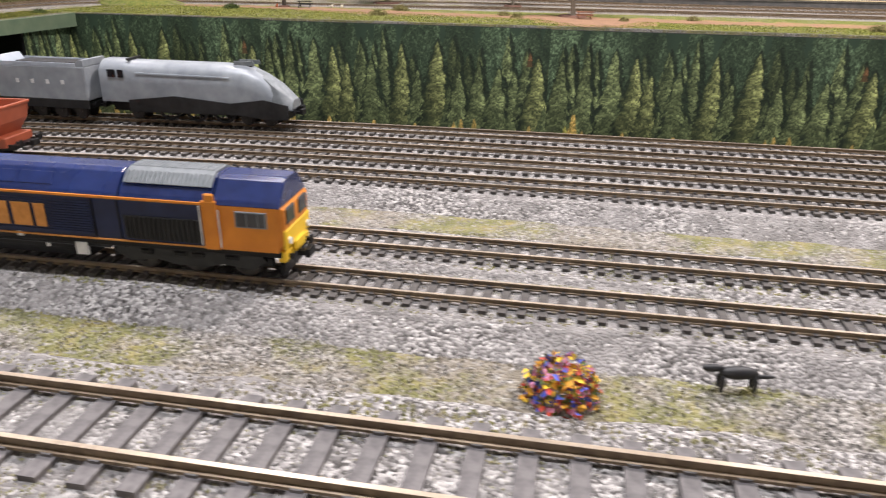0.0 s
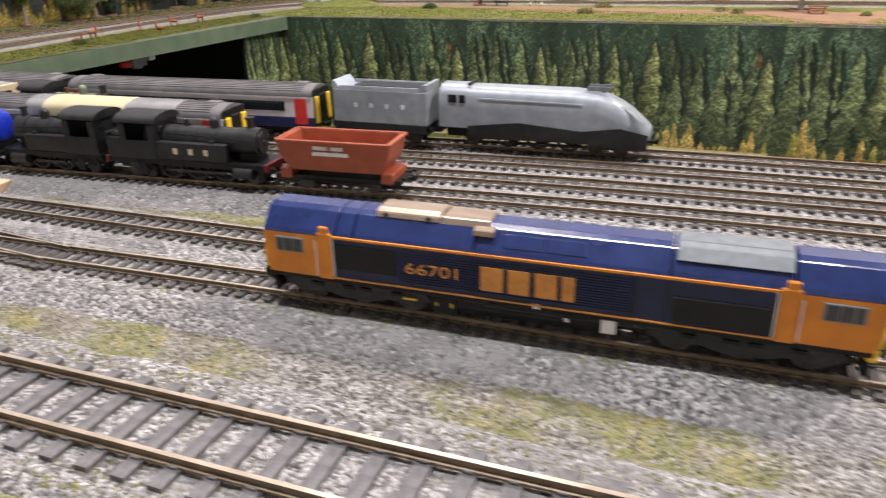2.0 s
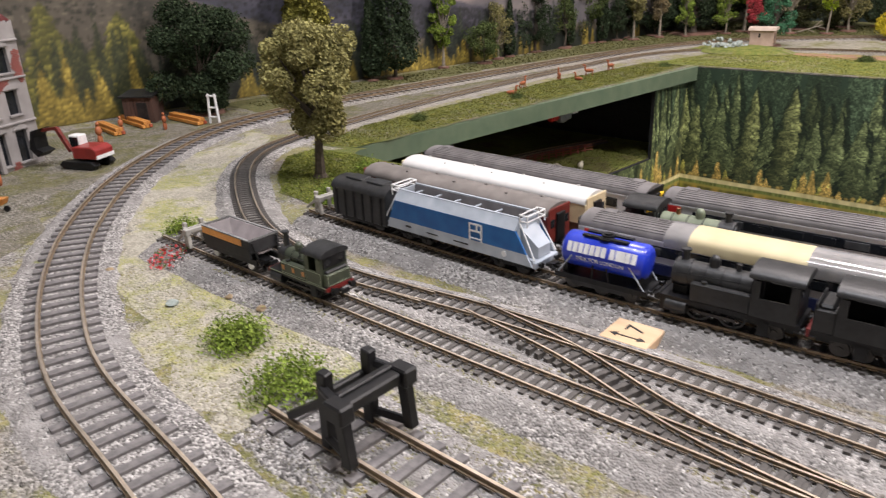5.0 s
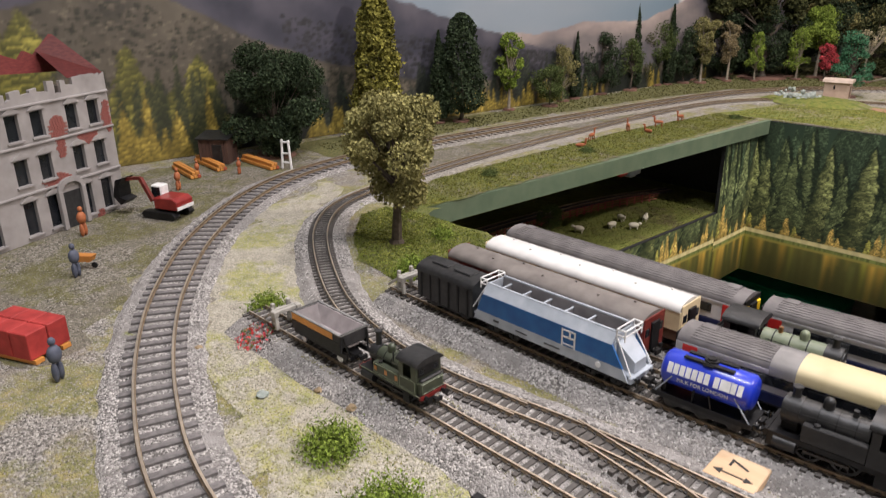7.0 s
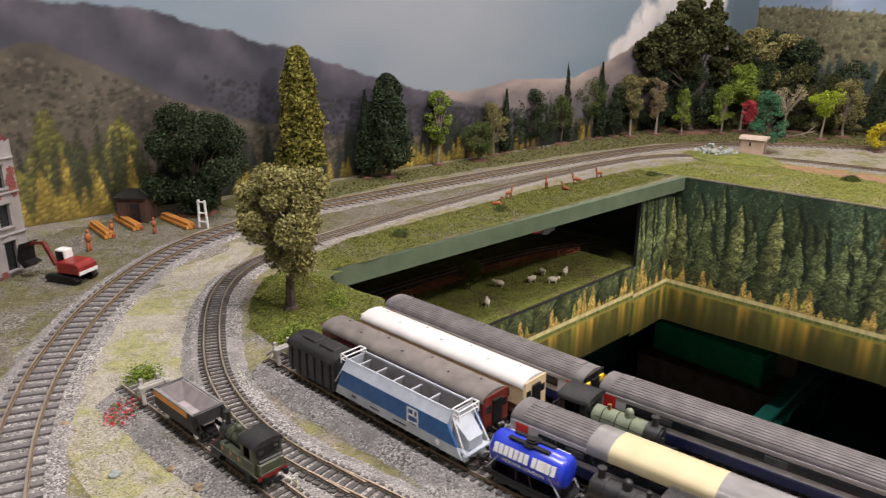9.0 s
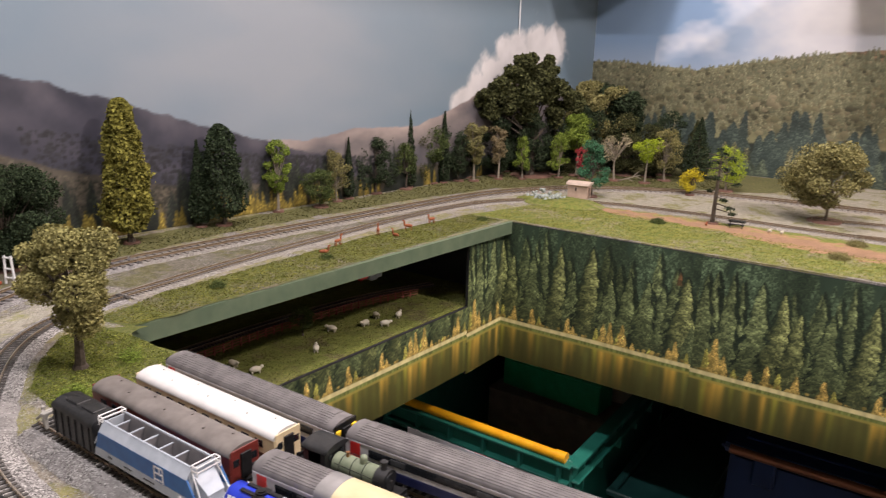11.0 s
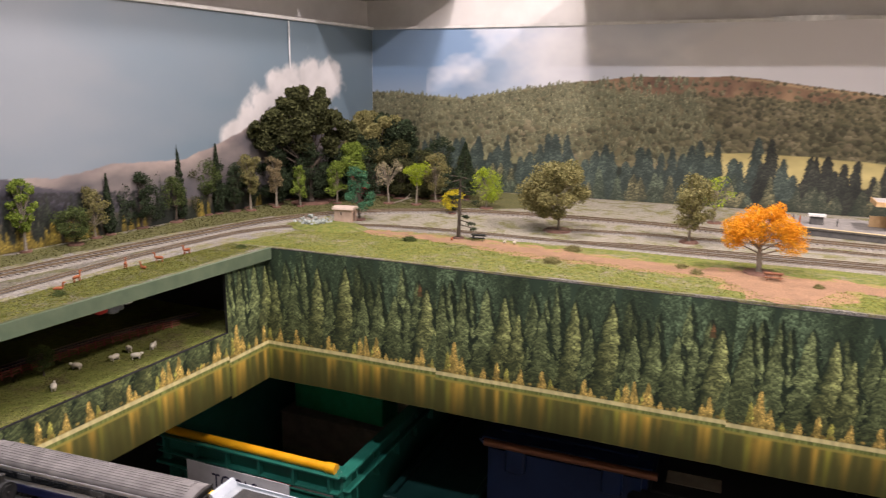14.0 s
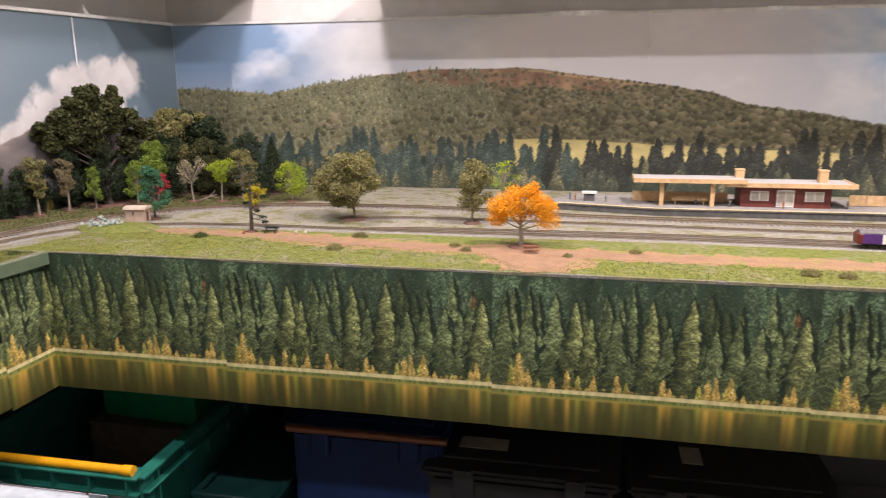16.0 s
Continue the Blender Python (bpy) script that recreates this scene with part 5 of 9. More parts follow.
# ---- coaches ----
def coach(name, x0, x1, line, label, sides, roof, ribbed=False, windows="strip", ends=None, group="coaches in the sidings", vents=True):
    xm, L = (x0 + x1) / 2, (x1 - x0) / 2
    y = CY(xm) + 0.0245 * line
    t = empty(name, at_track(xm, y, (CY(x1) - CY(x0)) / (x1 - x0)), label, "coach", group)
    W, z0, z1 = 0.0094, 0.0055, 0.0205
    lo, mid, hi = sides
    part("lower_body", boxes((0, 0, (z0 + 0.0105) / 2, 2 * L, 2 * W, 0.0105 - z0), bevel=0.0003), lo, t)
    part("upper_body", boxes((0, 0, (0.0105 + z1) / 2, 2 * L, 2 * W - 0.0002, z1 - 0.0105), bevel=0.0003), mid, t)
    r = part("roof", loft([(-L + 0.0004, arch(W * 1.01, z1, z1 + 0.0006, 0.0042, 10)), (L - 0.0004, arch(W * 1.01, z1, z1 + 0.0006, 0.0042, 10))]), roof, t, smooth=True)
    if ribbed:
        rb = bmesh.new()
        for a in (30, 42, 54, 66, 78, 90, 102, 114, 126, 138, 150):
            a = radians(a)
            g = bmesh.ops.create_cube(rb, size=1.0)
            bmesh.ops.scale(rb, vec=(2 * L - 0.012, 0.0004, 0.0004), verts=g["verts"])
            bmesh.ops.translate(rb, vec=(0, W * math.cos(a), z1 + 0.0006 + 0.0042 * math.sin(a)), verts=g["verts"])
        part("roof_ribs", rb, roof, r)
        for e in (-1, 1):
            part("roof_hatch", boxes((e * (L - 0.010), 0.002, z1 + 0.0049, 0.006, 0.005, 0.0006), bevel=0.0002), roof, r)
    elif vents:
        for k in range(7):
            part("roof_vent", rods(((-L + 2 * L * (k + 0.7) / 7.4, (-1) ** k * 0.0028, z1 + 0.0049), 0.0007, 0.0008, "z"), seg=8), roof, r)
    for s in (-1, 1):
        if windows == "strip":
            part("window_band", boxes((0, s * W, 0.0158, 2 * L - 0.030, 0.0004, 0.0046), bevel=0.00015), P_GLASS, t, "dark window band")
            for k in range(9):
                part("window", boxes((-L + 0.021 + (2 * L - 0.042) * k / 8, s * (W + 0.0002), 0.0158, 0.0092, 0.0004, 0.0034), bevel=0.0002), P_CABGLASS if k % 4 == 1 else P_GLASS, t)
            part("waist_line", boxes((0, s * (W + 0.0001), 0.0202, 2 * L - 0.002, 0.0004, 0.0006)), hi, t)
            for e in (-1, 1):
                part("passenger_door", boxes((e * (L - 0.0065), s * (W + 0.0001), 0.0135, 0.0065, 0.0005, 0.0125), bevel=0.0002), P_RED, t, "red passenger door")
        else:
            for k in range(10):
                part("window", boxes((-L + 0.012 + (2 * L - 0.024) * k / 9, s * W, 0.0160, 0.0062, 0.0004, 0.0044), bevel=0.0002), P_GLASS, t)
            part("waist_line", boxes((0, s * (W + 0.0001), 0.0107, 2 * L - 0.002, 0.0003, 0.0005)), hi, t)
    for e in (-1, 1):
        part("coach_end", boxes((e * (L + 0.0002), 0, 0.0150, 0.0006, 2 * W - 0.0012, 0.0178), bevel=0.0003), ends or mid, t)
        part("gangway", boxes((e * (L + 0.0010), 0, 0.0140, 0.0012, 0.0066, 0.0140), bevel=0.0003), P_BLACK, t)
        for s in (-1, 1):
            part("end_window", boxes((e * (L + 0.0005), s * 0.0058, 0.0165, 0.0003, 0.0036, 0.0040), bevel=0.0002), P_GLASS, t)
        bogie(t, e * (L - 0.022), 0.0085, 0.0030, (-0.0075, 0.0075))
    part("underframe", boxes((0, 0, 0.0048, 2 * L - 0.006, 0.0130, 0.0014), (0.006, 0, 0.0032, 0.030, 0.0120, 0.0026), (-0.030, 0, 0.0034, 0.012, 0.0120, 0.0020), bevel=0.0003), P_BLACK, t)
    couplings(t, ((-L, -1), (L, 1)))
    return t, L


coach("brown_coach", -0.573, -0.449, 1, "maroon model coach with a dusty warm grey roof", (P_MAROON, P_MAROON, P_BLACK), P_ROOF2, windows="single")
coach("white_roof_coach", -0.567, -0.444, 2, "cream and brown model coach with a white roof", (P_BROWN, P_CREAM, P_BROWN), P_ROOFW, windows="single", ends=P_CREAM)
d1, _ = coach("railcar", -0.572, -0.426, 3, "navy and white model railcar with a ribbed grey roof", (P_NAVY, P_DMUW, P_DMUW), P_ROOF, ribbed=True, ends=P_BLACK)
d2, _ = coach("railcar", -0.419, -0.277, 3, "navy and white model railcar with red doors", (P_NAVY, P_DMUW, P_DMUW), P_ROOF, ribbed=True, ends=P_BLACK)
d3, DL = coach("railcar", -0.434, -0.292, 1, "navy railcar with cream tape wound round its ribbed roof", (P_NAVY, P_DMUW, P_DMUW), P_ROOF, ribbed=True, ends=P_BLACK)
for d, e in ((d1, 1), (d2, 1), (d3, 1)):
    part("yellow_end_panel", boxes((0.0737 if d is d1 else 0.0717 if d is d2 else 0.0720, -0.0062, 0.0140, 0.0012, 0.0036, 0.0130), (0.0737 if d is d1 else 0.0717 if d is d2 else 0.0720, 0.0062, 0.0140, 0.0012, 0.0036, 0.0130), bevel=0.0003), P_YELLOW, d, "yellow front panel")
for name, a, b, mtl, lab in (("masking_tape", -0.022, 0.022, P_TAPE, "cream masking tape over the roof"), ("clear_tape", 0.022, 0.048, P_CLEAR, "shiny clear tape over the roof"), ("clear_tape", -0.032, -0.022, P_CLEAR, "shiny clear tape over the roof")):
    ring = [(y * 1.05, z + 0.0006) for y, z in arch(0.0094, 0.0180, 0.0211, 0.0042, 10)]
    part(name, loft([(a, ring), (b, ring)]), mtl, d3, lab, smooth=True)


# ---- wagons ----
def on_c(name, x0, x1, label, category, line=0, flip=False):
    xm = (x0 + x1) / 2
    return empty(name, at_track(xm, CY(xm) + 0.0245 * line, (CY(x1) - CY(x0)) / (x1 - x0), flip=flip), label, category), (x1 - x0) / 2


def covered_van(x0, x1):
    t, L = on_c("covered_van", x0, x1, "black model covered van with ribbed sides", "wagon")
    part("body", boxes((0, 0, 0.0125, 2 * L, 0.0180, 0.0150), bevel=0.0004), P_SOOT, t)
    part("roof", loft([(-L - 0.0004, arch(0.0093, 0.0198, 0.0202, 0.0046, 10)), (L + 0.0004, arch(0.0093, 0.0198, 0.0202, 0.0046, 10))]), P_SOOT, t, smooth=True)
    for k in range(6):
        x = -L + 2 * L * (k + 0.5) / 6
        for s in (-1, 1):
            part("side_rib", boxes((x, s * 0.0092, 0.0125, 0.0012, 0.0008, 0.0150), bevel=0.0002), P_BLACK, t)
    for x in (-0.008, 0.008):
        part("roof_hatch", boxes((x, 0, 0.0248, 0.012, 0.008, 0.0010), bevel=0.0004), P_SOOT, t)
    part("underframe", boxes((0, 0, 0.0046, 2 * L, 0.0140, 0.0014), (0, 0.0062, 0.0034, 2 * L - 0.008, 0.0010, 0.0020), (0, -0.0062, 0.0034, 2 * L - 0.008, 0.0010, 0.0020)), P_BLACK, t)
    wheels(t, (-0.011, 0.011), 0.0030)
    couplings(t, ((-L, -1), (L, 1)))


covered_van(-0.572, -0.531)


def hopper_wagon(x0, x1):
    t, L = on_c("hopper_wagon", x0, x1, "pale grey and blue model bogie hopper wagon", "wagon")
    W = 0.0094
    zt = 0.0265
    # open box: two sloped sides with a blue lower band, inner shell, dividers
    for s in (-1, 1):
        part("side_panel", prism([(s * (W + 0.0004), 0.0213), (s * (W - 0.0030), 0.0262), (s * (W - 0.0038), 0.0258), (s * (W - 0.0006), 0.0213)], -L + 0.006, L - 0.010), P_HOPPER, t, "pale grey upper side")
        part("blue_band", prism([(-L + 0.002, 0.0118), (L - 0.004, 0.0118), (L - 0.010, 0.0214), (-L + 0.006, 0.0214)], s * W - 0.0004, s * W + 0.0005, axis="y"), P_MIDBLUE, t, "blue side band")
        part("sill_panel", prism([(-L, 0.0066), (L - 0.001, 0.0066), (L - 0.004, 0.0118), (-L + 0.002, 0.0118)], s * W - 0.0004, s * W + 0.0004, axis="y"), P_HOPPER, t, "pale grey lower side")
        part("top_rail", boxes((-0.002, s * (W - 0.0034), 0.0262, 2 * L - 0.016, 0.0010, 0.0008), bevel=0.0002), P_HOPPER, t)
        mk = [(0.013, s * (W + 0.0006), 0.0165, 0.0076, 0.0002, 0.0008), (0.013, s * (W + 0.0006), 0.0130, 0.0076, 0.0002, 0.0006), (0.0096, s * (W + 0.0006), 0.0160, 0.0008, 0.0002, 0.0084), (0.0164, s * (W + 0.0006), 0.0160, 0.0008, 0.0002, 0.0084), (0.013, s * (W + 0.0006), 0.0198, 0.0076, 0.0002, 0.0008), (0.0138, s * (W + 0.0006), 0.0183, 0.0010, 0.0002, 0.0028)]
        part("emblem", boxes(*mk), P_WHITE, t, "white block emblem")
        part("markings", boxes((-0.030, s * (W + 0.0005), 0.0095, 0.0034, 0.0002, 0.0010), (-0.014, s * (W + 0.0005), 0.0090, 0.0070, 0.0002, 0.0006), (0.004, s * (W + 0.0005), 0.0090, 0.0090, 0.0002, 0.0006)), P_SOOT, t)
        part("round_label", rods(((0.029, s * (W + 0.0004), 0.0095), 0.0014, 0.0004, "y"), seg=14), P_WHITE, t)
    part("hopper_inside", prism([(-W + 0.0036, 0.0258), (-0.0030, 0.0110), (0.0030, 0.0110), (W - 0.0036, 0.0258), (W - 0.0042, 0.0258), (0.0028, 0.0118), (-0.0028, 0.0118), (-W + 0.0042, 0.0258)], -L + 0.006, L - 0.010), P_HOLD, t, "grey sloping inside")
    for k in range(5):
        x = -L + 0.012 + k * 0.0125
        part("divider", prism([(-W + 0.004, 0.0236), (W - 0.004, 0.0236), (0.0030, 0.0130), (-0.0030, 0.0130)], x - 0.0003, x + 0.0003), P_HOLD, t)
        part("cross_bar", boxes((x, 0, 0.0238, 0.0008, 2 * W - 0.009, 0.0006)), P_HOPPER, t)
    for e, xx in ((-1, -L + 0.006), (1, L - 0.010)):
        part("end_wall", prism([(-W + 0.0034, 0.0258), (W - 0.0034, 0.0258), (W - 0.0008, 0.0205), (W - 0.0008, 0.0118), (-W + 0.0008, 0.0118), (-W + 0.0008, 0.0205)], xx - e * 0.0004, xx + e * 0.0004), P_HOPPER, t, "pale grey end wall")
        end = bmesh.new()
        v = [end.verts.new(c) for c in ((xx + e * 0.0004, -0.0058, 0.0215), (xx + e * 0.0004, 0.0058, 0.0215), (xx + e * 0.0088, 0.0046, 0.0140), (xx + e * 0.0088, -0.0046, 0.0140), (xx + e * 0.0004, -0.0058, 0.0090), (xx + e * 0.0004, 0.0058, 0.0090), (xx + e * 0.0088, 0.0046, 0.0090), (xx + e * 0.0088, -0.0046, 0.0090))]
        for q in ((0, 1, 2, 3), (7, 6, 5, 4), (0, 4, 5, 1), (1, 5, 6, 2), (2, 6, 7, 3), (3, 7, 4, 0)):
            end.faces.new([v[i] for i in q])
        part("sloped_end", end, P_HOPPER, t, "pale grey sloped hopper chute")
        part("end_frame", bars(*[((xx, s * 0.0066, 0.0250), (xx + e * 0.0094, s * 0.0082, 0.0092)) for s in (-1, 1)], *[((xx + e * dx, -0.0066, z), (xx + e * dx, 0.0066, z)) for dx, z in ((0.0002, 0.0278), (0.0042, 0.0278), (0.0042, 0.0252))], *[((xx + e * dx, s * 0.0066, 0.0228), (xx + e * dx, s * 0.0066, 0.0278)) for dx in (0.0002, 0.0042) for s in (-1, 1)], *[((xx + e * 0.0002, s * 0.0066, z), (xx + e * 0.0042, s * 0.0066, z)) for z in (0.0278, 0.0252) for s in (-1, 1)], r=0.00036), P_WHITE, t, "white end railing")
        part("end_platform", boxes((xx + e * 0.0068, 0, 0.0080, 0.0075, 0.0150, 0.0012), (xx + e * 0.0092, 0, 0.0070, 0.0020, 0.0176, 0.0030), bevel=0.0003), P_HOPPER, t)
        bogie(t, e * (L - 0.016), 0.0080, 0.0030, (-0.0065, 0.0065))
    part("underframe", boxes((0, 0, 0.0055, 2 * L - 0.01, 0.0060, 0.0020)), P_BLACK, t)
    couplings(t, ((-L, -1), (L, 1)))


hopper_wagon(-0.529, -0.439)


def tank_wagon(x0, x1):
    t, L = on_c("tank_wagon", x0, x1, "bright blue model milk tank wagon with white lettering", "wagon")
    r, zc = 0.0074, 0.0165
    secs = [(-L + 0.002, r * 0.55), (-L + 0.0026, r * 0.85), (-L + 0.004, r), (L - 0.004, r), (L - 0.0026, r * 0.85), (L - 0.002, r * 0.55)]
    tank = part("tank", loft([(x, [(q * math.cos(2 * math.pi * k / 28), zc + q * math.sin(2 * math.pi * k / 28)) for k in range(28)]) for x, q in secs]), P_TANK, t, smooth=True)
    part("manhole", rods(((0, 0, zc + r + 0.0006), 0.0028, 0.0014, "z"), ((0, 0, zc + r + 0.0015), 0.0018, 0.0008, "z"), seg=14), P_BLACK, tank)
    part("walkway", boxes((0, 0.0022, zc + r + 0.0002, 0.0200, 0.0020, 0.0008), (0, -0.0026, zc + r + 0.0002, 0.0200, 0.0020, 0.0008), (0, 0, zc + r, 0.004, 0.009, 0.0006)), P_BLACK, tank)
    # company name as plain white bars, the second line in letters
    for y, turn in ((-1, 0), (1, 180)):
        up = 62
        c, s_ = math.cos(radians(up)), math.sin(radians(up))
        k = 1 if y < 0 else -1
        for i, x in enumerate((-0.0128, -0.0103, -0.0078, -0.0053, -0.0028, -0.0003, 0.0022, 0.0060, 0.0085, 0.0105, 0.0127, 0.0152)):
            blocks = bmesh.new()
            g = bmesh.ops.create_cube(blocks, size=1.0)
            bmesh.ops.scale(blocks, vec=(0.0020, 0.0003, 0.0042), verts=g["verts"])
            a = radians(24)
            bmesh.ops.rotate(blocks, cent=(0, 0, 0), matrix=Matrix.Rotation(y * a, 3, "X"), verts=g["verts"])
            bmesh.ops.translate(blocks, vec=(k * (x - 0.001), y * (r + 0.00012) * math.cos(a), zc + (r + 0.00012) * math.sin(a)), verts=g["verts"])
            part("name_block", blocks, P_WHITE, tank, "white name block")
        lettering("lettering", "MILK FOR LONDON", 0.0024, 0.00005, Matrix.Translation((0, y * (r + 0.0003) * math.cos(radians(-9)), zc + (r + 0.0003) * math.sin(radians(-9)))) @ pose(0, 0, 0, 99, 0, turn), P_WHITE, tank, "small white lettering", 0.0205)
    for s in (-1, 1):
        part("tie_rod", bars(((-L + 0.001, s * 0.0066, 0.0062), (-L + 0.008, s * 0.0072, 0.0160)), ((L - 0.001, s * 0.0066, 0.0062), (L - 0.008, s * 0.0072, 0.0160)), r=0.0003), P_HOPPER, t)
        part("strap", bars(((-0.004, s * 0.0060, 0.0062), (-0.003, s * 0.0073, 0.0130)), ((0.004, s * 0.0060, 0.0062), (0.003, s * 0.0073, 0.0130)), r=0.0004), P_BLACK, t)
        part("sole_bar", boxes((0, s * 0.0066, 0.0058, 2 * L, 0.0010, 0.0022)), P_BLACK, t)
        part("axle_guard", prism([(-0.014, 0.0050), (0.014, 0.0050), (0.012, 0.0026), (-0.012, 0.0026)], s * 0.0062 - 0.0003, s * 0.0062 + 0.0003, axis="y"), P_SOOT, t)
    part("deck", boxes((0, 0, 0.0064, 2 * L, 0.0130, 0.0008), (-L + 0.004, 0, 0.0092, 0.002, 0.010, 0.0050), (L - 0.004, 0, 0.0092, 0.002, 0.010, 0.0050)), P_BLACK, t)
    wheels(t, (-0.013, 0.0, 0.013), 0.0030)
    couplings(t, ((-L, -1), (L, 1)))


tank_wagon(-0.431, -0.390)


P_LINE = mat("pale_green_lining", (0.22, 0.25, 0.17), scale=200, rough=0.5)


def tank_engine(name, m, L, label, paint, boiler, wheel_r, drivers, carrying, dome=True, mark=None, cab_len=0.016, tank_h=0.0072, beam=P_BLACK, boiler_r=0.0052, chim=0.0046, beam_h=0.0030, lined=False):
    """A side-tank steam engine: smokebox at +x, bunker at -x."""
    t = empty(name, m, label, "locomotive", "steam engines in the sidings")
    zf = 0.0085
    part("running_plate", boxes((0, 0, zf, 2 * L, 0.0165, 0.0008), (0, 0.0078, zf - 0.0008, 2 * L, 0.0008, 0.0016), (0, -0.0078, zf - 0.0008, 2 * L, 0.0008, 0.0016)), P_BLACK, t)
    zc = zf + 0.0026 + boiler_r
    part("boiler", rods(((L * 0.18, 0, zc), boiler_r, L * 0.95, "x"), seg=26), boiler, t, smooth=True)
    for k in range(3):
        part("boiler_band", rods(((L * (-0.12 + 0.25 * k), 0, zc), boiler_r + 0.0001, 0.0005, "x"), seg=26), P_BLACK, t, smooth=True)
    sb = part("smokebox", rods(((L * 0.74, 0, zc), boiler_r + 0.0004, L * 0.24, "x"), ((L * 0.87, 0, zc), boiler_r * 0.8, 0.0008, "x"), seg=26), P_SOOT, t, smooth=True)
    part("smokebox_door_handle", rods(((L * 0.885, 0, zc), 0.0008, 0.0012, "x"), seg=8), P_WHEEL, sb)
    part("saddle", boxes((L * 0.74, 0, zf + 0.002, L * 0.22, 0.0070, 0.0040)), P_BLACK, t)
    part("chimney", rods(((L * 0.74, 0, zc + boiler_r + chim / 2 - 0.0005), 0.0016, chim, "z", 0.0013), ((L * 0.74, 0, zc + boiler_r + chim - 0.0004), 0.0019, 0.0008, "z"), ((L * 0.74, 0, zc + boiler_r), 0.0022, 0.0008, "z", 0.0016), seg=16), P_SOOT, t, smooth=True)
    if dome:
        dm = rods(((L * 0.30, 0, zc + boiler_r + 0.0010), 0.0020, 0.0026, "z"), seg=16)
        bmesh.ops.create_uvsphere(dm, u_segments=14, v_segments=8, radius=0.0020, matrix=Matrix.Translation((L * 0.30, 0, zc + boiler_r + 0.0022)))
        part("dome", dm, boiler, t, smooth=True)
    part("safety_valve", rods(((L * -0.05, 0, zc + boiler_r + 0.0012), 0.0010, 0.0026, "z"), seg=10), P_COPPER if boiler is not P_SOOT else P_SOOT, t)
    for s in (-1, 1):
        tk = part("side_tank", boxes((L * 0.10, s * 0.0068, zf + 0.0004 + tank_h / 2, L * 0.86, 0.0030, tank_h), bevel=0.0003), paint, t)
        part("tank_filler", rods(((L * 0.35, s * 0.0066, zf + tank_h + 0.0008), 0.0011, 0.0010, "z"), seg=10), P_SOOT, tk)
        if mark:
            part("company_mark", boxes(*[(L * 0.10 + dx * (-s), s * 0.00838, zf + 0.0004 + tank_h * 0.52, 0.0018, 0.0002, 0.0024) for dx in (-0.007, 0.0, 0.007)]), mark, tk, "pale block marks on the tank side")
        part("handrail", bars(((L * -0.2, s * 0.0060, zc + boiler_r * 0.6), (L * 0.8, s * (boiler_r + 0.0008), zc + boiler_r * 0.35)), r=0.0002), P_BLACK, t)
        part("step", boxes((L * 0.92, s * 0.0072, zf - 0.0032, 0.003, 0.0008, 0.0060)), P_BLACK, t)
        part("step", boxes((L * -0.55, s * 0.0078, zf - 0.0036, 0.004, 0.0008, 0.0060)), P_BLACK, t)
        part("cylinder", rods(((L * 0.72, s * 0.0074, 0.0052), 0.0024, 0.0080, "x"), seg=14), P_SOOT, t, smooth=True)
        part("coupling_rod", boxes(((drivers[0] + drivers[-1]) / 2, s * 0.0056, wheel_r * 0.7, abs(drivers[-1] - drivers[0]) + 0.003, 0.0005, 0.0011)), P_WHEEL, t)
    xc = -L * 0.33 - cab_len / 2
    cab = part("cab", boxes((xc + cab_len / 2 - 0.0006, 0, zf + 0.0080, 0.0010, 0.0162, 0.0152)), paint, t)
    part("cab_back", boxes((xc - cab_len / 2 + 0.0006, 0, zf + 0.0080, 0.0010, 0.0162, 0.0152)), paint, cab)
    for s in (-1, 1):
        part("cab_side", boxes((xc, s * 0.0080, zf + 0.0040, cab_len, 0.0008, 0.0074), (xc - cab_len / 2 + 0.0016, s * 0.0080, zf + 0.0108, 0.0028, 0.0008, 0.0070), (xc + cab_len / 2 - 0.0016, s * 0.0080, zf + 0.0108, 0.0028, 0.0008, 0.0070)), paint, cab)
    part("cab_roof", loft([(xc - cab_len / 2 - 0.0012, arch(0.0088, zf + 0.0150, zf + 0.0155, 0.0030, 10)), (xc + cab_len / 2 + 0.0012, arch(0.0088, zf + 0.0150, zf + 0.0155, 0.0030, 10))]), P_SOOT, cab, smooth=True)
    for e in (-1, 1):
        for s in (-1, 1):
            part("spectacle", rods(((xc + e * (cab_len / 2 + 0.0001), s * 0.0042, zf + 0.0118), 0.0017, 0.0006, "x"), seg=12), P_GLASS, cab)
    xb = xc - cab_len / 2
    lb = xb + L - 0.0008
    if lb > 0.002:
        part("bunker", boxes((xb - lb / 2, 0, zf + 0.0044, lb, 0.0160, 0.0084), (xb - lb + 0.0006, 0, zf + 0.0094, 0.0008, 0.0160, 0.0024), bevel=0.0003), paint, t)
        part("coal", boxes((xb - lb / 2, 0, zf + 0.0090, lb - 0.002, 0.0130, 0.0024), bevel=0.0009), P_SOOT, t)
    if lined:
        # rear window and lined bunker back, lined tanks and cab sheets, pipe, filler and clack gear
        part("rear_window", boxes((xb - 0.0001, 0, zf + 0.0118, 0.0006, 0.0136, 0.0052)), P_BLACK, cab)
        bk = part("bunker", boxes((xb - 0.0012, 0, zf + 0.0036, 0.0026, 0.0150, 0.0064), bevel=0.0003), paint, t)
        part("coal", boxes((xb - 0.0010, 0, zf + 0.0074, 0.0022, 0.0136, 0.0018), bevel=0.0006), P_SOOT, t)
        xr = xb - 0.0026
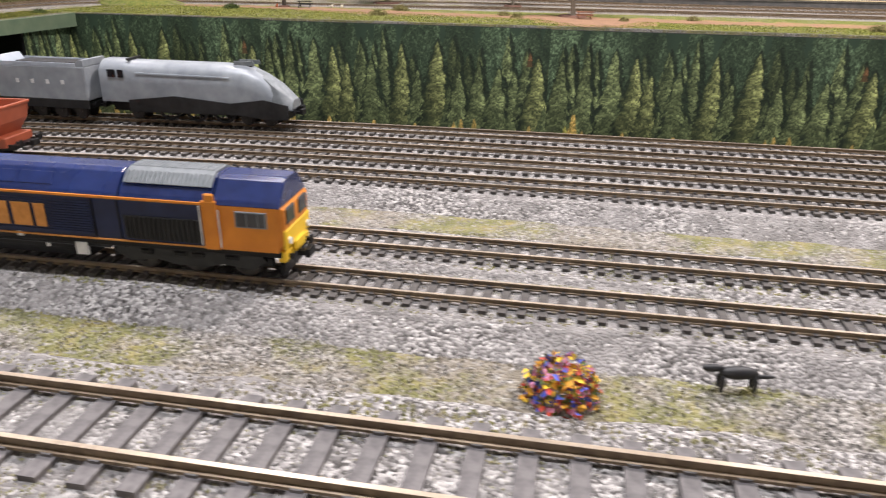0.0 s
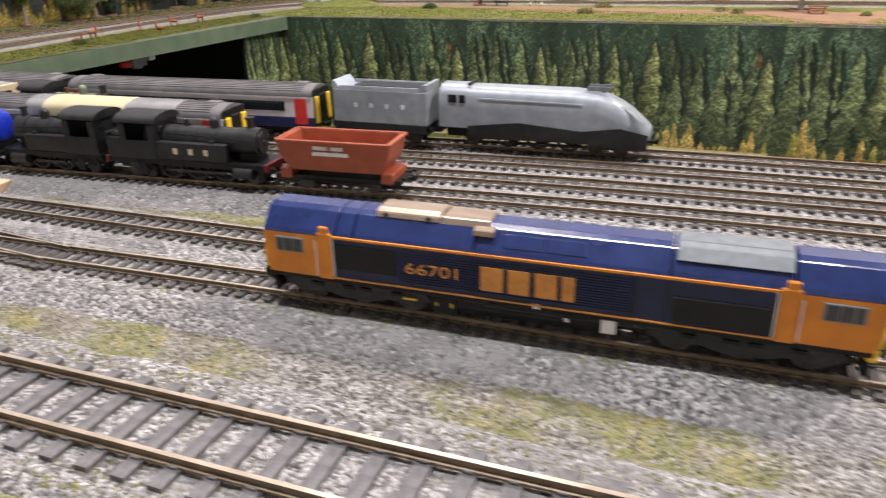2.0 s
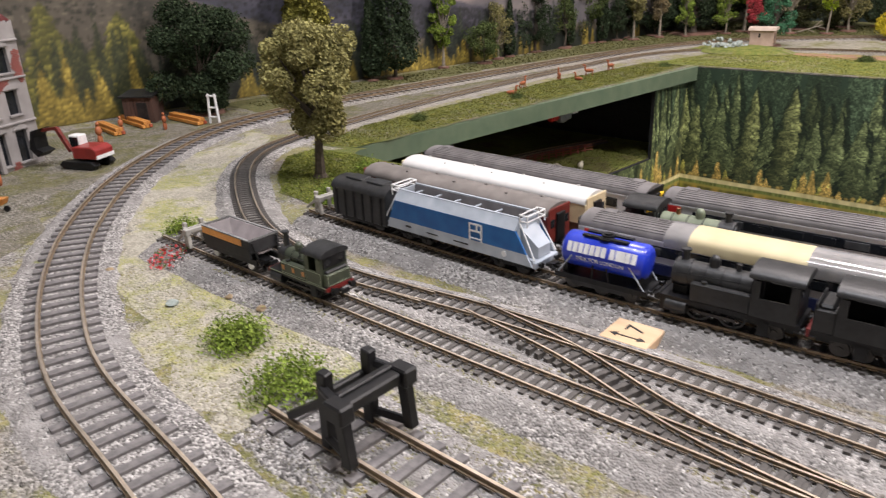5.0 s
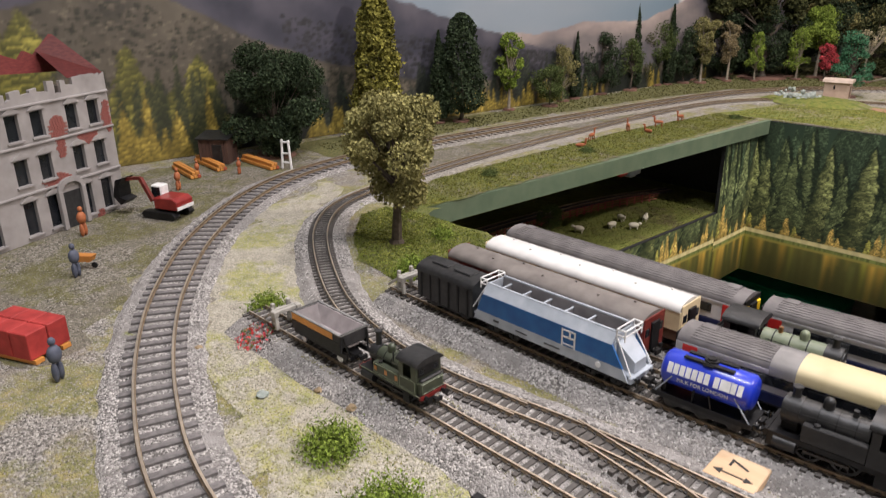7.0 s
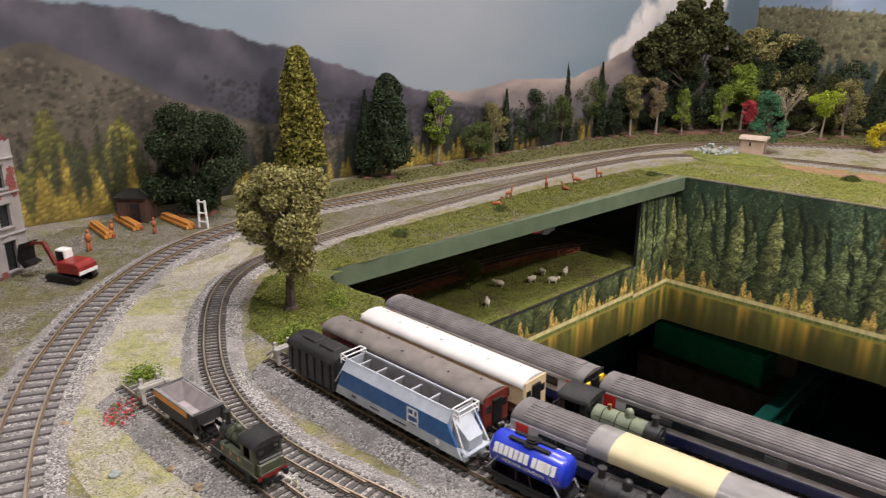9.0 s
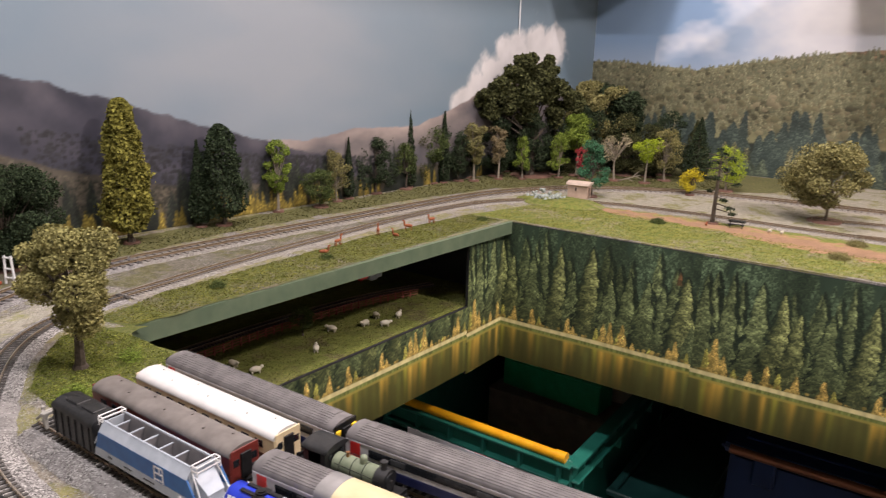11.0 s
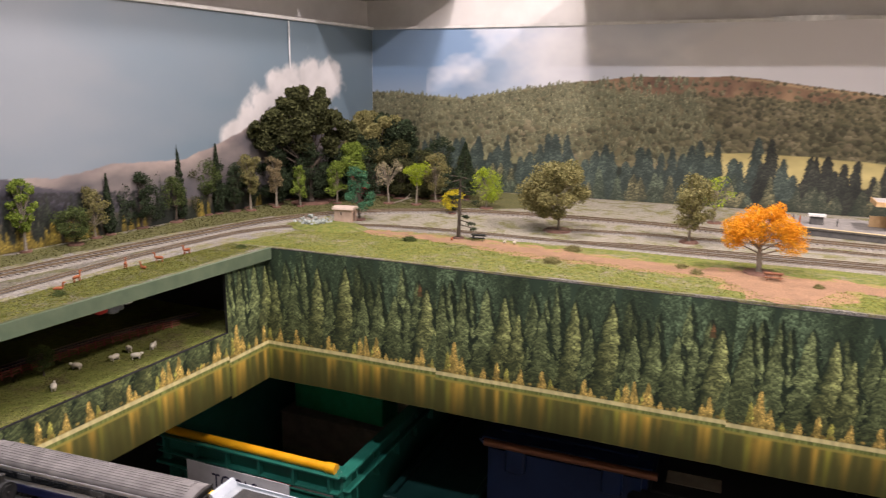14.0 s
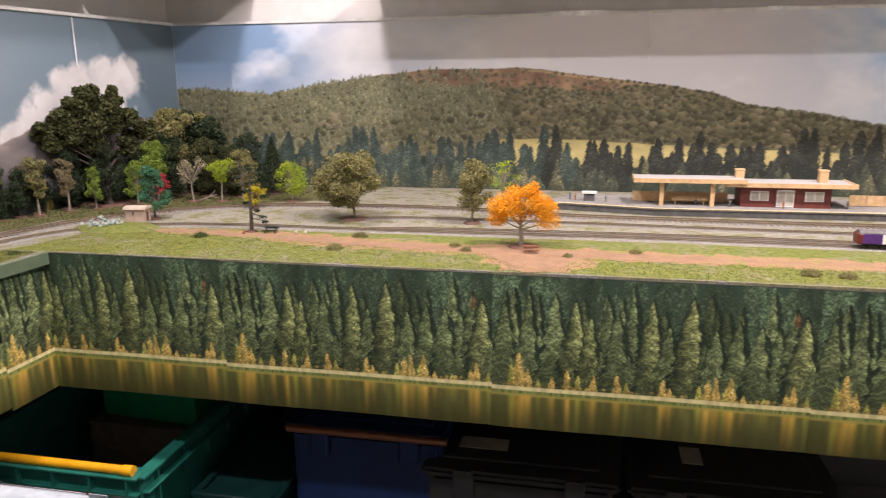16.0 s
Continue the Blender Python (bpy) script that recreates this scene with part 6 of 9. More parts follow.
        part("lining", bars(((xr, -0.0066, zf + 0.001), (xr, 0.0066, zf + 0.001)), ((xr, -0.0066, zf + 0.0062), (xr, 0.0066, zf + 0.0062)), ((xr, -0.0066, zf + 0.001), (xr, -0.0066, zf + 0.0062)), ((xr, 0.0066, zf + 0.001), (xr, 0.0066, zf + 0.0062)), r=0.00014), P_LINE, bk, "pale green lining")
        for s in (-1, 1):
            for x0, x1, y, z1 in ((-0.31 * L, 0.51 * L, 0.0084, tank_h), (xb + 0.0006, xc + cab_len / 2 - 0.0008, 0.0085, 0.0070)):
                a, b = zf + 0.0009, zf + z1 - 0.0001
                part("lining", bars(((x0, s * y, a), (x1, s * y, a)), ((x0, s * y, b), (x1, s * y, b)), ((x0, s * y, a), (x0, s * y, b)), ((x1, s * y, a), (x1, s * y, b)), r=0.00014), P_LINE, t, "pale green lining")
            part("footplate_edge", boxes((0, s * 0.0084, zf, 2 * L, 0.0003, 0.0004)), P_LINE, t)
        for s in (-1, 1):
            part("buffer", rods(((-L - 0.0018, s * 0.0054, 0.0078), 0.0008, 0.0030, "x"), ((-L - 0.0034, s * 0.0054, 0.0078), 0.0016, 0.0006, "x"), seg=12), P_BLACK, t)
        part("pump_pipe", bars(((L * 0.05, 0.004, zc + boiler_r * 0.7), (L * 0.05, 0.004, zc + boiler_r + 0.003)), ((L * -0.10, -0.003, zc + boiler_r * 0.7), (L * -0.10, -0.003, zc + boiler_r + 0.0026)), r=0.0004), P_SOOT, t)
    for x in (-L, L):
        part("buffer_beam", boxes((x, 0, 0.0078, 0.0012, 0.0170, beam_h)), beam, t)
    spoked(t, drivers, wheel_r)
    wheels(t, carrying, 0.0030)
    part("frames", boxes((0, 0, 0.0058, 2 * L - 0.004, 0.0066, 0.0050)), P_BLACK, t)
    couplings(t, ((-L, -1), (L, 1)))
    return t


def c_pose(x0, x1, line=0, flip=False):
    xm = (x0 + x1) / 2
    return at_track(xm, CY(xm) + 0.0245 * line, (CY(x1) - CY(x0)) / (x1 - x0), flip=flip), (x1 - x0) / 2


m_, l_ = c_pose(-0.385, -0.335, 0, True)
tank_engine("tank_engine", m_, l_, "plain black model tank engine with spoked wheels", P_SOOT, P_SOOT, 0.0054, (-0.002, 0.0105), (-0.017, 0.019))
m_, l_ = c_pose(-0.332, -0.258, 0)
tank_engine("tank_engine", m_, l_, "black model tank engine with pale marks on its tanks", P_SOOT, P_SOOT, 0.0056, (-0.009, 0.0035, 0.016), (-0.027, -0.020, 0.029), mark=P_CREAM, cab_len=0.017, tank_h=0.0074, beam=P_BUFRED)
m_, l_ = c_pose(-0.430, -0.374, 2)
tank_engine("green_engine", m_, l_, "weathered sage green model steam engine with black cab", P_SOOT, P_SAGE, 0.0052, (-0.004, 0.009), (0.019, -0.019), tank_h=0.0030, cab_len=0.014)
tank_engine("terrier_engine", pose(-0.512, BYF(-0.512), 0.0034 + RAISED, 0, 0, 181.0) @ Matrix.Diagonal((0.95, 0.87, 0.86, 1)), 0.0202, "small olive green model tank engine with red buffer beams", P_OLIVE, P_OLIVE, 0.0042, (-0.009, 0.001, 0.010), (), tank_h=0.0062, cab_len=0.011, beam=P_BUFRED, boiler_r=0.0042, mark=P_COPPER, chim=0.0080, beam_h=0.0019, lined=True)


P_DGREY = mat("charcoal_paint", (0.022, 0.022, 0.023), (0.045, 0.044, 0.045), scale=200, rough=0.6, spec=0.3)


P_RIM = mat("worn_grey_rim", (0.16, 0.16, 0.16), (0.24, 0.24, 0.23), scale=200, rough=0.6)


def ballast_wagon(x):
    t = empty("ballast_wagon", pose(x, BYF(x), 0.0034 + RAISED, 0, 0, 1.0) @ Matrix.Diagonal((0.94, 0.90, 0.93, 1)), "grey and yellow open model ballast wagon", "wagon")
    L, W = 0.0200, 0.0086
    for s in (-1, 1):
        sd = prism([(-L, 0.0085), (L, 0.0085), (L, 0.0180), (-L, 0.0180)], s * W - 0.0004, s * W + 0.0004, axis="y")
        part("side", sd, P_DGREY, t)
        part("yellow_band", boxes((-0.003, s * (W + 0.0005), 0.0160, 2 * L - 0.006, 0.0004, 0.0034)), P_ORANGE_TXT, t, "yellow band")
        # black strip stands for the dark open space below the hopper
        part("black_gap_strip", boxes((0, s * (W + 0.0005), 0.0115, 2 * L, 0.0004, 0.0048)), P_BLACK, t)
        part("sole_bar", boxes((0, s * 0.0066, 0.0062, 2 * L + 0.004, 0.0010, 0.0026)), P_BLACK, t)
        part("lower_hopper", prism([(-0.012, 0.0085), (0.012, 0.0085), (0.008, 0.0040), (-0.008, 0.0040)], s * 0.0058 - 0.0004, s * 0.0058 + 0.0004, axis="y"), P_BLACK, t)
    for e in (-1, 1):
        part("end_panel", boxes((e * L, 0, 0.0150, 0.0008, 2 * W, 0.0070)), P_DGREY, t)
        part("end_post", bars(*[((e * (L + 0.0030), s * 0.006, 0.0070), (e * (L + 0.0008), s * 0.0075, 0.0170)) for s in (-1, 1)], r=0.0005), P_BLACK, t)
        part("white_wheel_disc", rods(((e * 0.0150, -0.0058, 0.0032), 0.0020, 0.0008, "y"), seg=14), P_WHITE, t)
    part("inside", prism([(-W + 0.0006, 0.0178), (-0.0030, 0.0095), (0.0030, 0.0095), (W - 0.0006, 0.0178), (W - 0.0014, 0.0180), (0.0026, 0.0103), (-0.0026, 0.0103), (-W + 0.0014, 0.0180)], -L + 0.0006, L - 0.0006), P_INSIDE, t)
    for e in (-1, 1):
        sl = bmesh.new()
        v = [sl.verts.new(c) for c in ((e * (L - 0.0008), -W + 0.001, 0.0178), (e * (L - 0.0008), W - 0.001, 0.0178), (e * (L - 0.010), 0.003, 0.0100), (e * (L - 0.010), -0.003, 0.0100))]
        sl.faces.new(v)
        bmesh.ops.solidify(sl, geom=sl.faces[:], thickness=0.0004)
        part("inner_slope", sl, P_INSIDE, t)
    part("rim", boxes((0, W, 0.0182, 2 * L + 0.001, 0.0012, 0.0006), (0, -W, 0.0182, 2 * L + 0.001, 0.0014, 0.0006), (L, 0, 0.0182, 0.0012, 2 * W, 0.0006), (-L, 0, 0.0182, 0.0012, 2 * W, 0.0006)), P_RIM, t)
    part("underframe", boxes((0, 0, 0.0060, 2 * L + 0.006, 0.0050, 0.0016)), P_BLACK, t)
    wheels(t, (-0.0150, 0.0150), 0.0032)
    couplings(t, ((-L - 0.003, -1), (L + 0.003, 1)))


ballast_wagon(-0.563)


def red_hopper(x0, x1):
    t, L = on_c("red_hopper_wagon", x0, x1, "red oxide open model hopper wagon on a black frame", "wagon")
    W, zt, zb = 0.0095, 0.0203, 0.0085
    ring = lambda k, z: [(-L + k, -W + k * 0.5, z), (L - k, -W + k * 0.5, z), (L - k, W - k * 0.5, z), (-L + k, W - k * 0.5, z)]
    bm = bmesh.new()
    rows = [[bm.verts.new(c) for c in ring(k, z)] for k, z in ((0.0045, zb), (0.0012, 0.0140), (0.0, zt), (0.0018, zt), (0.0030, 0.0140), (0.0060, zb + 0.001))]
    for a, b in zip(rows, rows[1:]):
        for i in range(4):
            bm.faces.new((a[i], a[(i + 1) % 4], b[(i + 1) % 4], b[i]))
    bm.faces.new(rows[0])
    bm.faces.new(rows[-1])
    part("hopper_body", bm, P_BRICKRED, t)
    part("rim", boxes((0, W, zt, 2 * L + 0.0006, 0.0012, 0.0010), (0, -W, zt, 2 * L + 0.0006, 0.0012, 0.0010), (L, 0, zt, 0.0012, 2 * W, 0.0010), (-L, 0, zt, 0.0012, 2 * W, 0.0010), bevel=0.0002), P_BRICKRED, t)
    for e in (-1, 1):
        part("end_foot", boxes((e * (L - 0.0022), 0, 0.0070, 0.0048, 0.0165, 0.0040), bevel=0.0004), P_BRICKRED, t)
    for s in (-1, 1):
        part("marking", boxes(*[(-0.0012 + dx, s * (W - 0.0003), 0.0168 + dz, w_, 0.0008, 0.0014) for dx, dz, w_ in ((-0.0036, 0.0011, 0.0058), (0.0030, 0.0011, 0.0048), (-0.0034, -0.0011, 0.0068), (0.0040, -0.0011, 0.0070))]), P_WHITE, t, "rows of small white print")
        part("sole_bar", boxes((0, s * 0.0066, 0.0052, 2 * L + 0.006, 0.0010, 0.0020)), P_BLACK, t)
        part("brake_lever", bars(((-0.014, s * 0.0078, 0.0048), (0.016, s * 0.0078, 0.0036)), r=0.0003), P_BLACK, t)
    part("underframe", boxes((0, 0, 0.0052, 2 * L + 0.006, 0.0120, 0.0012)), P_BLACK, t)
    wheels(t, (-0.014, 0.014), 0.0030)
    couplings(t, ((-L - 0.003, -1), (L + 0.003, 1)))


red_hopper(-0.252, -0.206)


# ---- the streamlined silver engine and its tender ----
def streamlined_engine(x0, x1):
    xm = (x0 + x1) / 2
    L = (x1 - x0) / 2
    t = empty("streamlined_engine", at_track(xm, CY(xm) + 0.0245 * 3) @ Matrix.Diagonal((1, 1, 1.07, 1)), "silver-grey streamlined model steam engine with dark skirts", "locomotive")
    secs = []
    for u in (-1.0, -0.72, -0.70, -0.2, 0.3, 0.55, 0.7, 0.82, 0.91, 0.97, 1.0):
        top = 0.0262 if u < -0.7 else (0.0258 if u < 0.45 else 0.0258 - 0.0140 * ((u - 0.45) / 0.55) ** 1.7)
        w = 0.0090 if u < 0.5 else 0.0090 - 0.0030 * ((u - 0.5) / 0.5) ** 2
        shoulder = top - 0.0055
        ring = [(-w, 0.0082), (w, 0.0082), (w, shoulder * 0.7 + 0.0082 * 0.3), (w * 0.93, shoulder + 0.001), (w * 0.70, top - 0.0018), (w * 0.35, top - 0.0003), (-w * 0.35, top - 0.0003), (-w * 0.70, top - 0.0018), (-w * 0.93, shoulder + 0.001), (-w, shoulder * 0.7 + 0.0082 * 0.3)]
        secs.append((u * L, ring))
    part("casing", loft(secs), P_SILVER, t, "silver-grey streamlined casing", smooth=True)
    nose = []
    for u in (0.62, 0.74, 0.84, 0.92, 0.98, 1.012):
        top = 0.0258 - 0.0140 * max(0.0, (u - 0.45) / 0.55) ** 1.7 + 0.0003
        w = (0.0090 - 0.0030 * ((u - 0.5) / 0.5) ** 2) * (0.2 + 0.83 * min(1.0, (u - 0.60) / 0.22)) + 0.0002
        nose.append((u * L, [(-w, 0.0078), (w, 0.0078), (w, top * 0.62), (w * 0.72, top - 0.0012), (w * 0.35, top), (-w * 0.35, top), (-w * 0.72, top - 0.0012), (-w, top * 0.62)]))
    part("nose", loft(nose), P_GREYGRILLE, t, "darker grey wedge nose", smooth=True)
    for s in (-1, 1):
        part("skirt", prism([(-L * 0.70, 0.0040), (L * 0.45, 0.0050), (L * 0.80, 0.0034), (L * 1.0, 0.0040), (L * 1.0, 0.0100), (L * 0.75, 0.0120), (L * 0.4, 0.0098), (-L * 0.2, 0.0118), (-L * 0.70, 0.0092)], s * 0.0092 - 0.0003, s * 0.0092 + 0.0003, axis="y"), P_SOOT, t, "dark valance")
        part("cab_window", boxes((-L * 0.86, s * 0.0090, 0.0205, 0.0042, 0.0006, 0.0034), (-L * 0.76, s * 0.0090, 0.0205, 0.0030, 0.0006, 0.0034), bevel=0.0002), P_GLASS, t)
        part("handrail", bars(((-L * 0.6, s * 0.0088, 0.0212), (L * 0.4, s * 0.0088, 0.0208)), r=0.0002), P_HOPPER, t)
        part("deflector", boxes((L * 0.52, s * 0.0030, 0.0262, 0.0100, 0.0005, 0.0018)), P_GREYGRILLE, t)
    part("cab_front_band", boxes((-L * 0.71, 0, 0.0262, 0.0010, 0.0110, 0.0010)), P_SOOT, t)
    part("chimney", rods(((L * 0.55, 0, 0.0256), 0.0014, 0.0026, "z"), seg=12), P_SOOT, t)
    spoked(t, (-L * 0.32, -L * 0.02, L * 0.28), 0.0064)
    wheels(t, (-L * 0.68, L * 0.52, L * 0.76), 0.0032)
    part("frames", boxes((0, 0, 0.0058, 2 * L - 0.004, 0.0076, 0.0050)), P_BLACK, t)
    couplings(t, ((-L, -1), (L, 1)))


def tender(x0, x1):
    xm = (x0 + x1) / 2
    L = (x1 - x0) / 2
    t = empty("tender", at_track(xm, CY(xm) + 0.0245 * 3) @ Matrix.Diagonal((1, 1, 1.07, 1)), "silver-grey model tender coupled behind the streamlined engine", "tender")
    part("tank", boxes((0, 0, 0.0160, 2 * L, 0.0176, 0.0150), bevel=0.0006), P_SILVER, t)
    part("front_fairing", prism([(L - 0.006, 0.0235), (L, 0.0235), (L, 0.0262), (L - 0.002, 0.0262)], -0.0085, 0.0085, axis="y"), P_SILVER, t)
    part("rear_fairing", prism([(-L, 0.0235), (-L + 0.004, 0.0235), (-L + 0.0015, 0.0266), (-L, 0.0266)], -0.0085, 0.0085, axis="y"), P_HOPPER, t)
    part("coal", boxes((0.002, 0, 0.0236, 2 * L - 0.014, 0.0120, 0.0022), bevel=0.0010), P_SOOT, t)
    part("side_rail", boxes((0, 0.0084, 0.0240, 2 * L - 0.008, 0.0006, 0.0016), (0, -0.0084, 0.0240, 2 * L - 0.008, 0.0006, 0.0016)), P_HOPPER, t)
    for s in (-1, 1):
        part("letter_blocks", boxes(*[(dx, s * 0.0089, 0.0165, 0.0016, 0.0002, 0.0018) for dx in (-0.012, -0.004, 0.004, 0.012)]), P_WHITE, t, "four pale print blocks")
        part("skirt", boxes((0, s * 0.0084, 0.0070, 2 * L, 0.0008, 0.0038), bevel=0.0002), P_SOOT, t)
    wheels(t, (-0.016, -0.0055, 0.0055, 0.016), 0.0034)
    part("frames", boxes((0, 0, 0.0064, 2 * L, 0.0120, 0.0030)), P_BLACK, t)
    couplings(t, ((-L, -1), (L, 1)))


streamlined_engine(-0.215, -0.121)
tender(-0.267, -0.219)

# ---- trees ----
M_BARK = mat("brown_bark", (0.05, 0.038, 0.028), (0.1, 0.08, 0.06), scale=300, rough=0.9, bump=0.5)
M_BARKP = mat("pale_bark", (0.2, 0.17, 0.13), (0.3, 0.26, 0.2), scale=300, rough=0.9, bump=0.4)
M_DISC = mat("brown_base", (0.10, 0.05, 0.035), (0.16, 0.085, 0.06), scale=200, rough=0.85)


def leaf_mat(name, a, b):
    return mat(name, a, b, scale=400, rough=0.85, island=0.45, spec=0.15, big=60)


LEAF = {
    "dark": leaf_mat("dark_green_foliage", (0.016, 0.027, 0.014), (0.05, 0.07, 0.034)),
    "green": leaf_mat("green_foliage", (0.04, 0.06, 0.018), (0.11, 0.14, 0.045)),
    "oak": leaf_mat("dark_oak_foliage", (0.03, 0.036, 0.014), (0.09, 0.094, 0.036)),
    "olive": leaf_mat("olive_foliage", (0.125, 0.12, 0.045), (0.29, 0.262, 0.11)),
    "moss": leaf_mat("moss_foliage", (0.165, 0.155, 0.055), (0.31, 0.285, 0.115)),
    "lime": leaf_mat("lime_foliage", (0.16, 0.23, 0.015), (0.42, 0.52, 0.04)),
    "mid": leaf_mat("fresh_green_foliage", (0.09, 0.14, 0.02), (0.24, 0.31, 0.055)),
    "yellow": leaf_mat("yellow_foliage", (0.4, 0.33, 0.02), (0.65, 0.55, 0.04)),
    "orange": mat("orange_foliage", (0.70, 0.27, 0.012), (0.88, 0.44, 0.03), scale=90, rough=0.85, island=0.18, spec=0.15, big=30),
    "sea": leaf_mat("sea_green_foliage", (0.03, 0.10, 0.05), (0.09, 0.22, 0.12)),
    "tan": leaf_mat("tan_foliage", (0.14, 0.105, 0.055), (0.3, 0.245, 0.14)),
    "straw": leaf_mat("straw_foliage", (0.24, 0.21, 0.12), (0.42, 0.37, 0.24)),
    "cyp": leaf_mat("yellow_green_foliage", (0.12, 0.115, 0.02), (0.27, 0.25, 0.06)),
    "red": leaf_mat("red_foliage", (0.3, 0.03, 0.04), (0.45, 0.08, 0.09)),
}


def leaves(points, normals, size, rng, stretch=1.0):
    """Small bent leaf cards, two triangles each, scattered and turned at random."""
    n = len(points)
    d = rng.normal(size=(n, 3)) + 0.7 * normals
    d /= np.linalg.norm(d, axis=1)[:, None]
    e = rng.normal(size=(n, 3))
    e -= (e * d).sum(1)[:, None] * d
    e /= np.linalg.norm(e, axis=1)[:, None]
    g = np.cross(d, e)
    s = size * rng.uniform(0.6, 1.35, size=(n, 1))
    p = points
    quad = np.stack([p - e * s - g * s * 0.6, p + e * s * 0.9 - g * s * 0.35 + d * s * 0.3, p + e * s * stretch + g * s * 0.6, p - e * s * 0.6 + g * s * 0.8 + d * s * 0.35], 1)
    v = quad.reshape(-1, 3)
    f = [(4 * i, 4 * i + 1, 4 * i + 2, 4 * i + 3) for i in range(n)]
    return v.tolist(), f


def limb(bm, a, b, r0, r1, seg=7):
    a, b = Vector(a), Vector(b)
    g = bmesh.ops.create_cone(bm, cap_ends=True, segments=seg, radius1=r0, radius2=r1, depth=(b - a).length)
    bmesh.ops.rotate(bm, cent=(0, 0, 0), matrix=Vector((0, 0, 1)).rotation_difference(b - a).to_matrix(), verts=g["verts"])
    bmesh.ops.translate(bm, vec=(a + b) / 2, verts=g["verts"])


def tree(x, y, h, w, kind="green", shape="round", label="", trunk=0.3, count=1500, seed=0, size=None, bark=None, disc=True, name="tree", z=0.0, group="model trees", clumps=None, turn=None):
    """A wire-trunked model tree. shape: round, umbrella, pear, column, cone, spread, open, or its main clumps (x, z, r)."""
    rng = np.random.default_rng(1000 + seed)
    rnd = random.Random(seed)
    t = empty(name, pose(x, y, z, 0, 0, rnd.uniform(0, 360) if turn is None else turn), label, "tree", group)
    size = size or max(0.0009, h * 0.0115)
    tb = bmesh.new()
    r0 = max(0.0009, h * (0.032 if kind in ("orange", "moss") else 0.020))
    ztop = h * (0.9 if shape in ("cone", "column") else 0.72)
    bend = Vector((rnd.uniform(-0.02, 0.02) * h, rnd.uniform(-0.02, 0.02) * h, h * trunk))
    limb(tb, (0, 0, -0.0005), bend, r0 * 1.25, r0 * 0.8)
    limb(tb, bend, (bend.x * 0.5, bend.y * 0.5, ztop), r0 * 0.8, r0 * 0.2)
    limb(tb, (0, 0, -0.0005), (0, 0, h * 0.03), r0 * 2.0, r0 * 1.2)
    P, N = [], []
    zc, hh = h * (trunk + (1 - trunk) / 2), h * (1 - trunk) / 2
    if shape in ("round", "spread", "open", "umbrella", "pear"):
        k = 22 if shape == "open" else 30
        lobes = []
        if clumps:
            for cx, cz, cr in clumps:
                for i in range(7):
                    d = rng.normal(size=3)
                    d /= np.linalg.norm(d)
                    lobes.append((np.array([cx, rng.uniform(-0.6, 0.6) * cr, cz]) + d * cr * rng.uniform(0.3, 0.62), cr * (rng.uniform(0.55, 0.78) if kind == "orange" else rng.uniform(0.34, 0.55))))
        elif shape in ("umbrella", "pear", "round"):
            for i in range(30):
                a, q = rng.uniform(0, 2 * np.pi), (i + rng.random()) / 30
                wide_ = {"umbrella": 0.30 + 0.70 * min(1.0, q * 1.25), "pear": 1.0 - 0.72 * max(0.0, q - 0.2), "round": math.sqrt(max(0.06, 1 - (2 * q - 1) ** 2 * 0.9))}[shape]
                rr = w / 2 * wide_ * rng.uniform(0.25, 0.86)
                lobes.append((np.array([rr * math.cos(a), rr * math.sin(a), h * (trunk + 0.05) + q * h * (0.92 - trunk)]), w * rng.uniform(0.10, 0.19)))
        else:
            for i in range(k):
                a, q = rng.uniform(0, 2 * np.pi), rng.uniform(-0.85, 0.9)
                rr = w / 2 * math.sqrt(max(0.05, 1 - (abs(q) ** 1.6) * 0.85)) * rng.uniform(0.45, 0.95)
                lobes.append((np.array([rr * math.cos(a), rr * math.sin(a), zc + q * hh * 0.72]), w * rng.uniform(0.09, 0.165)))
            if shape == "spread":
                lobes.append((np.array([0, 0, zc]), w * 0.28))
        for c, r in lobes:
            m = int(3.6 * count / len(lobes)) if shape != "open" else int(1.2 * count / len(lobes))
            d = rng.normal(size=(m, 3))
            d /= np.linalg.norm(d, axis=1)[:, None]
            P.append(c + d * (r * rng.uniform(0.55, 1.05, size=(m, 1)) * np.array([1, 1, 0.85])))
            N.append(d)
            if clumps and (len(P) - 1) % 7:
                continue
            limb(tb, (bend.x * 0.6, bend.y * 0.6, min(ztop * 0.9, h * trunk * (0.75 if clumps else 1.0) + 0.3 * max(0.0, c[2] - h * trunk))), tuple(c), r0 * 0.42, r0 * (0.3 if shape == "open" else 0.12), 5)
    else:
        m = int(3.2 * count)
        q = rng.uniform(0, 1, m) ** (1.0 if shape == "column" else 1.35)
        a = rng.uniform(0, 2 * np.pi, m)
        prof = np.where(q < 0.12, 0.55 + q * 3.7, 1.0) * (np.clip(1 - q, 0, 1) ** (0.36 if shape == "column" else 0.9))
        lump = 1 + 0.16 * np.sin(5 * a + 9 * q) + 0.13 * np.sin(23 * q + 2 * a) + 0.1 * rng.normal(size=m)
        r = w / 2 * prof * lump * rng.uniform(0.55, 1.0, m) ** 0.4
        d = np.stack([np.cos(a), np.sin(a), 0.35 * np.ones(m)], 1)
        P.append(np.stack([r * np.cos(a), r * np.sin(a), h * trunk + q * h * (1 - trunk)], 1))
        N.append(d)
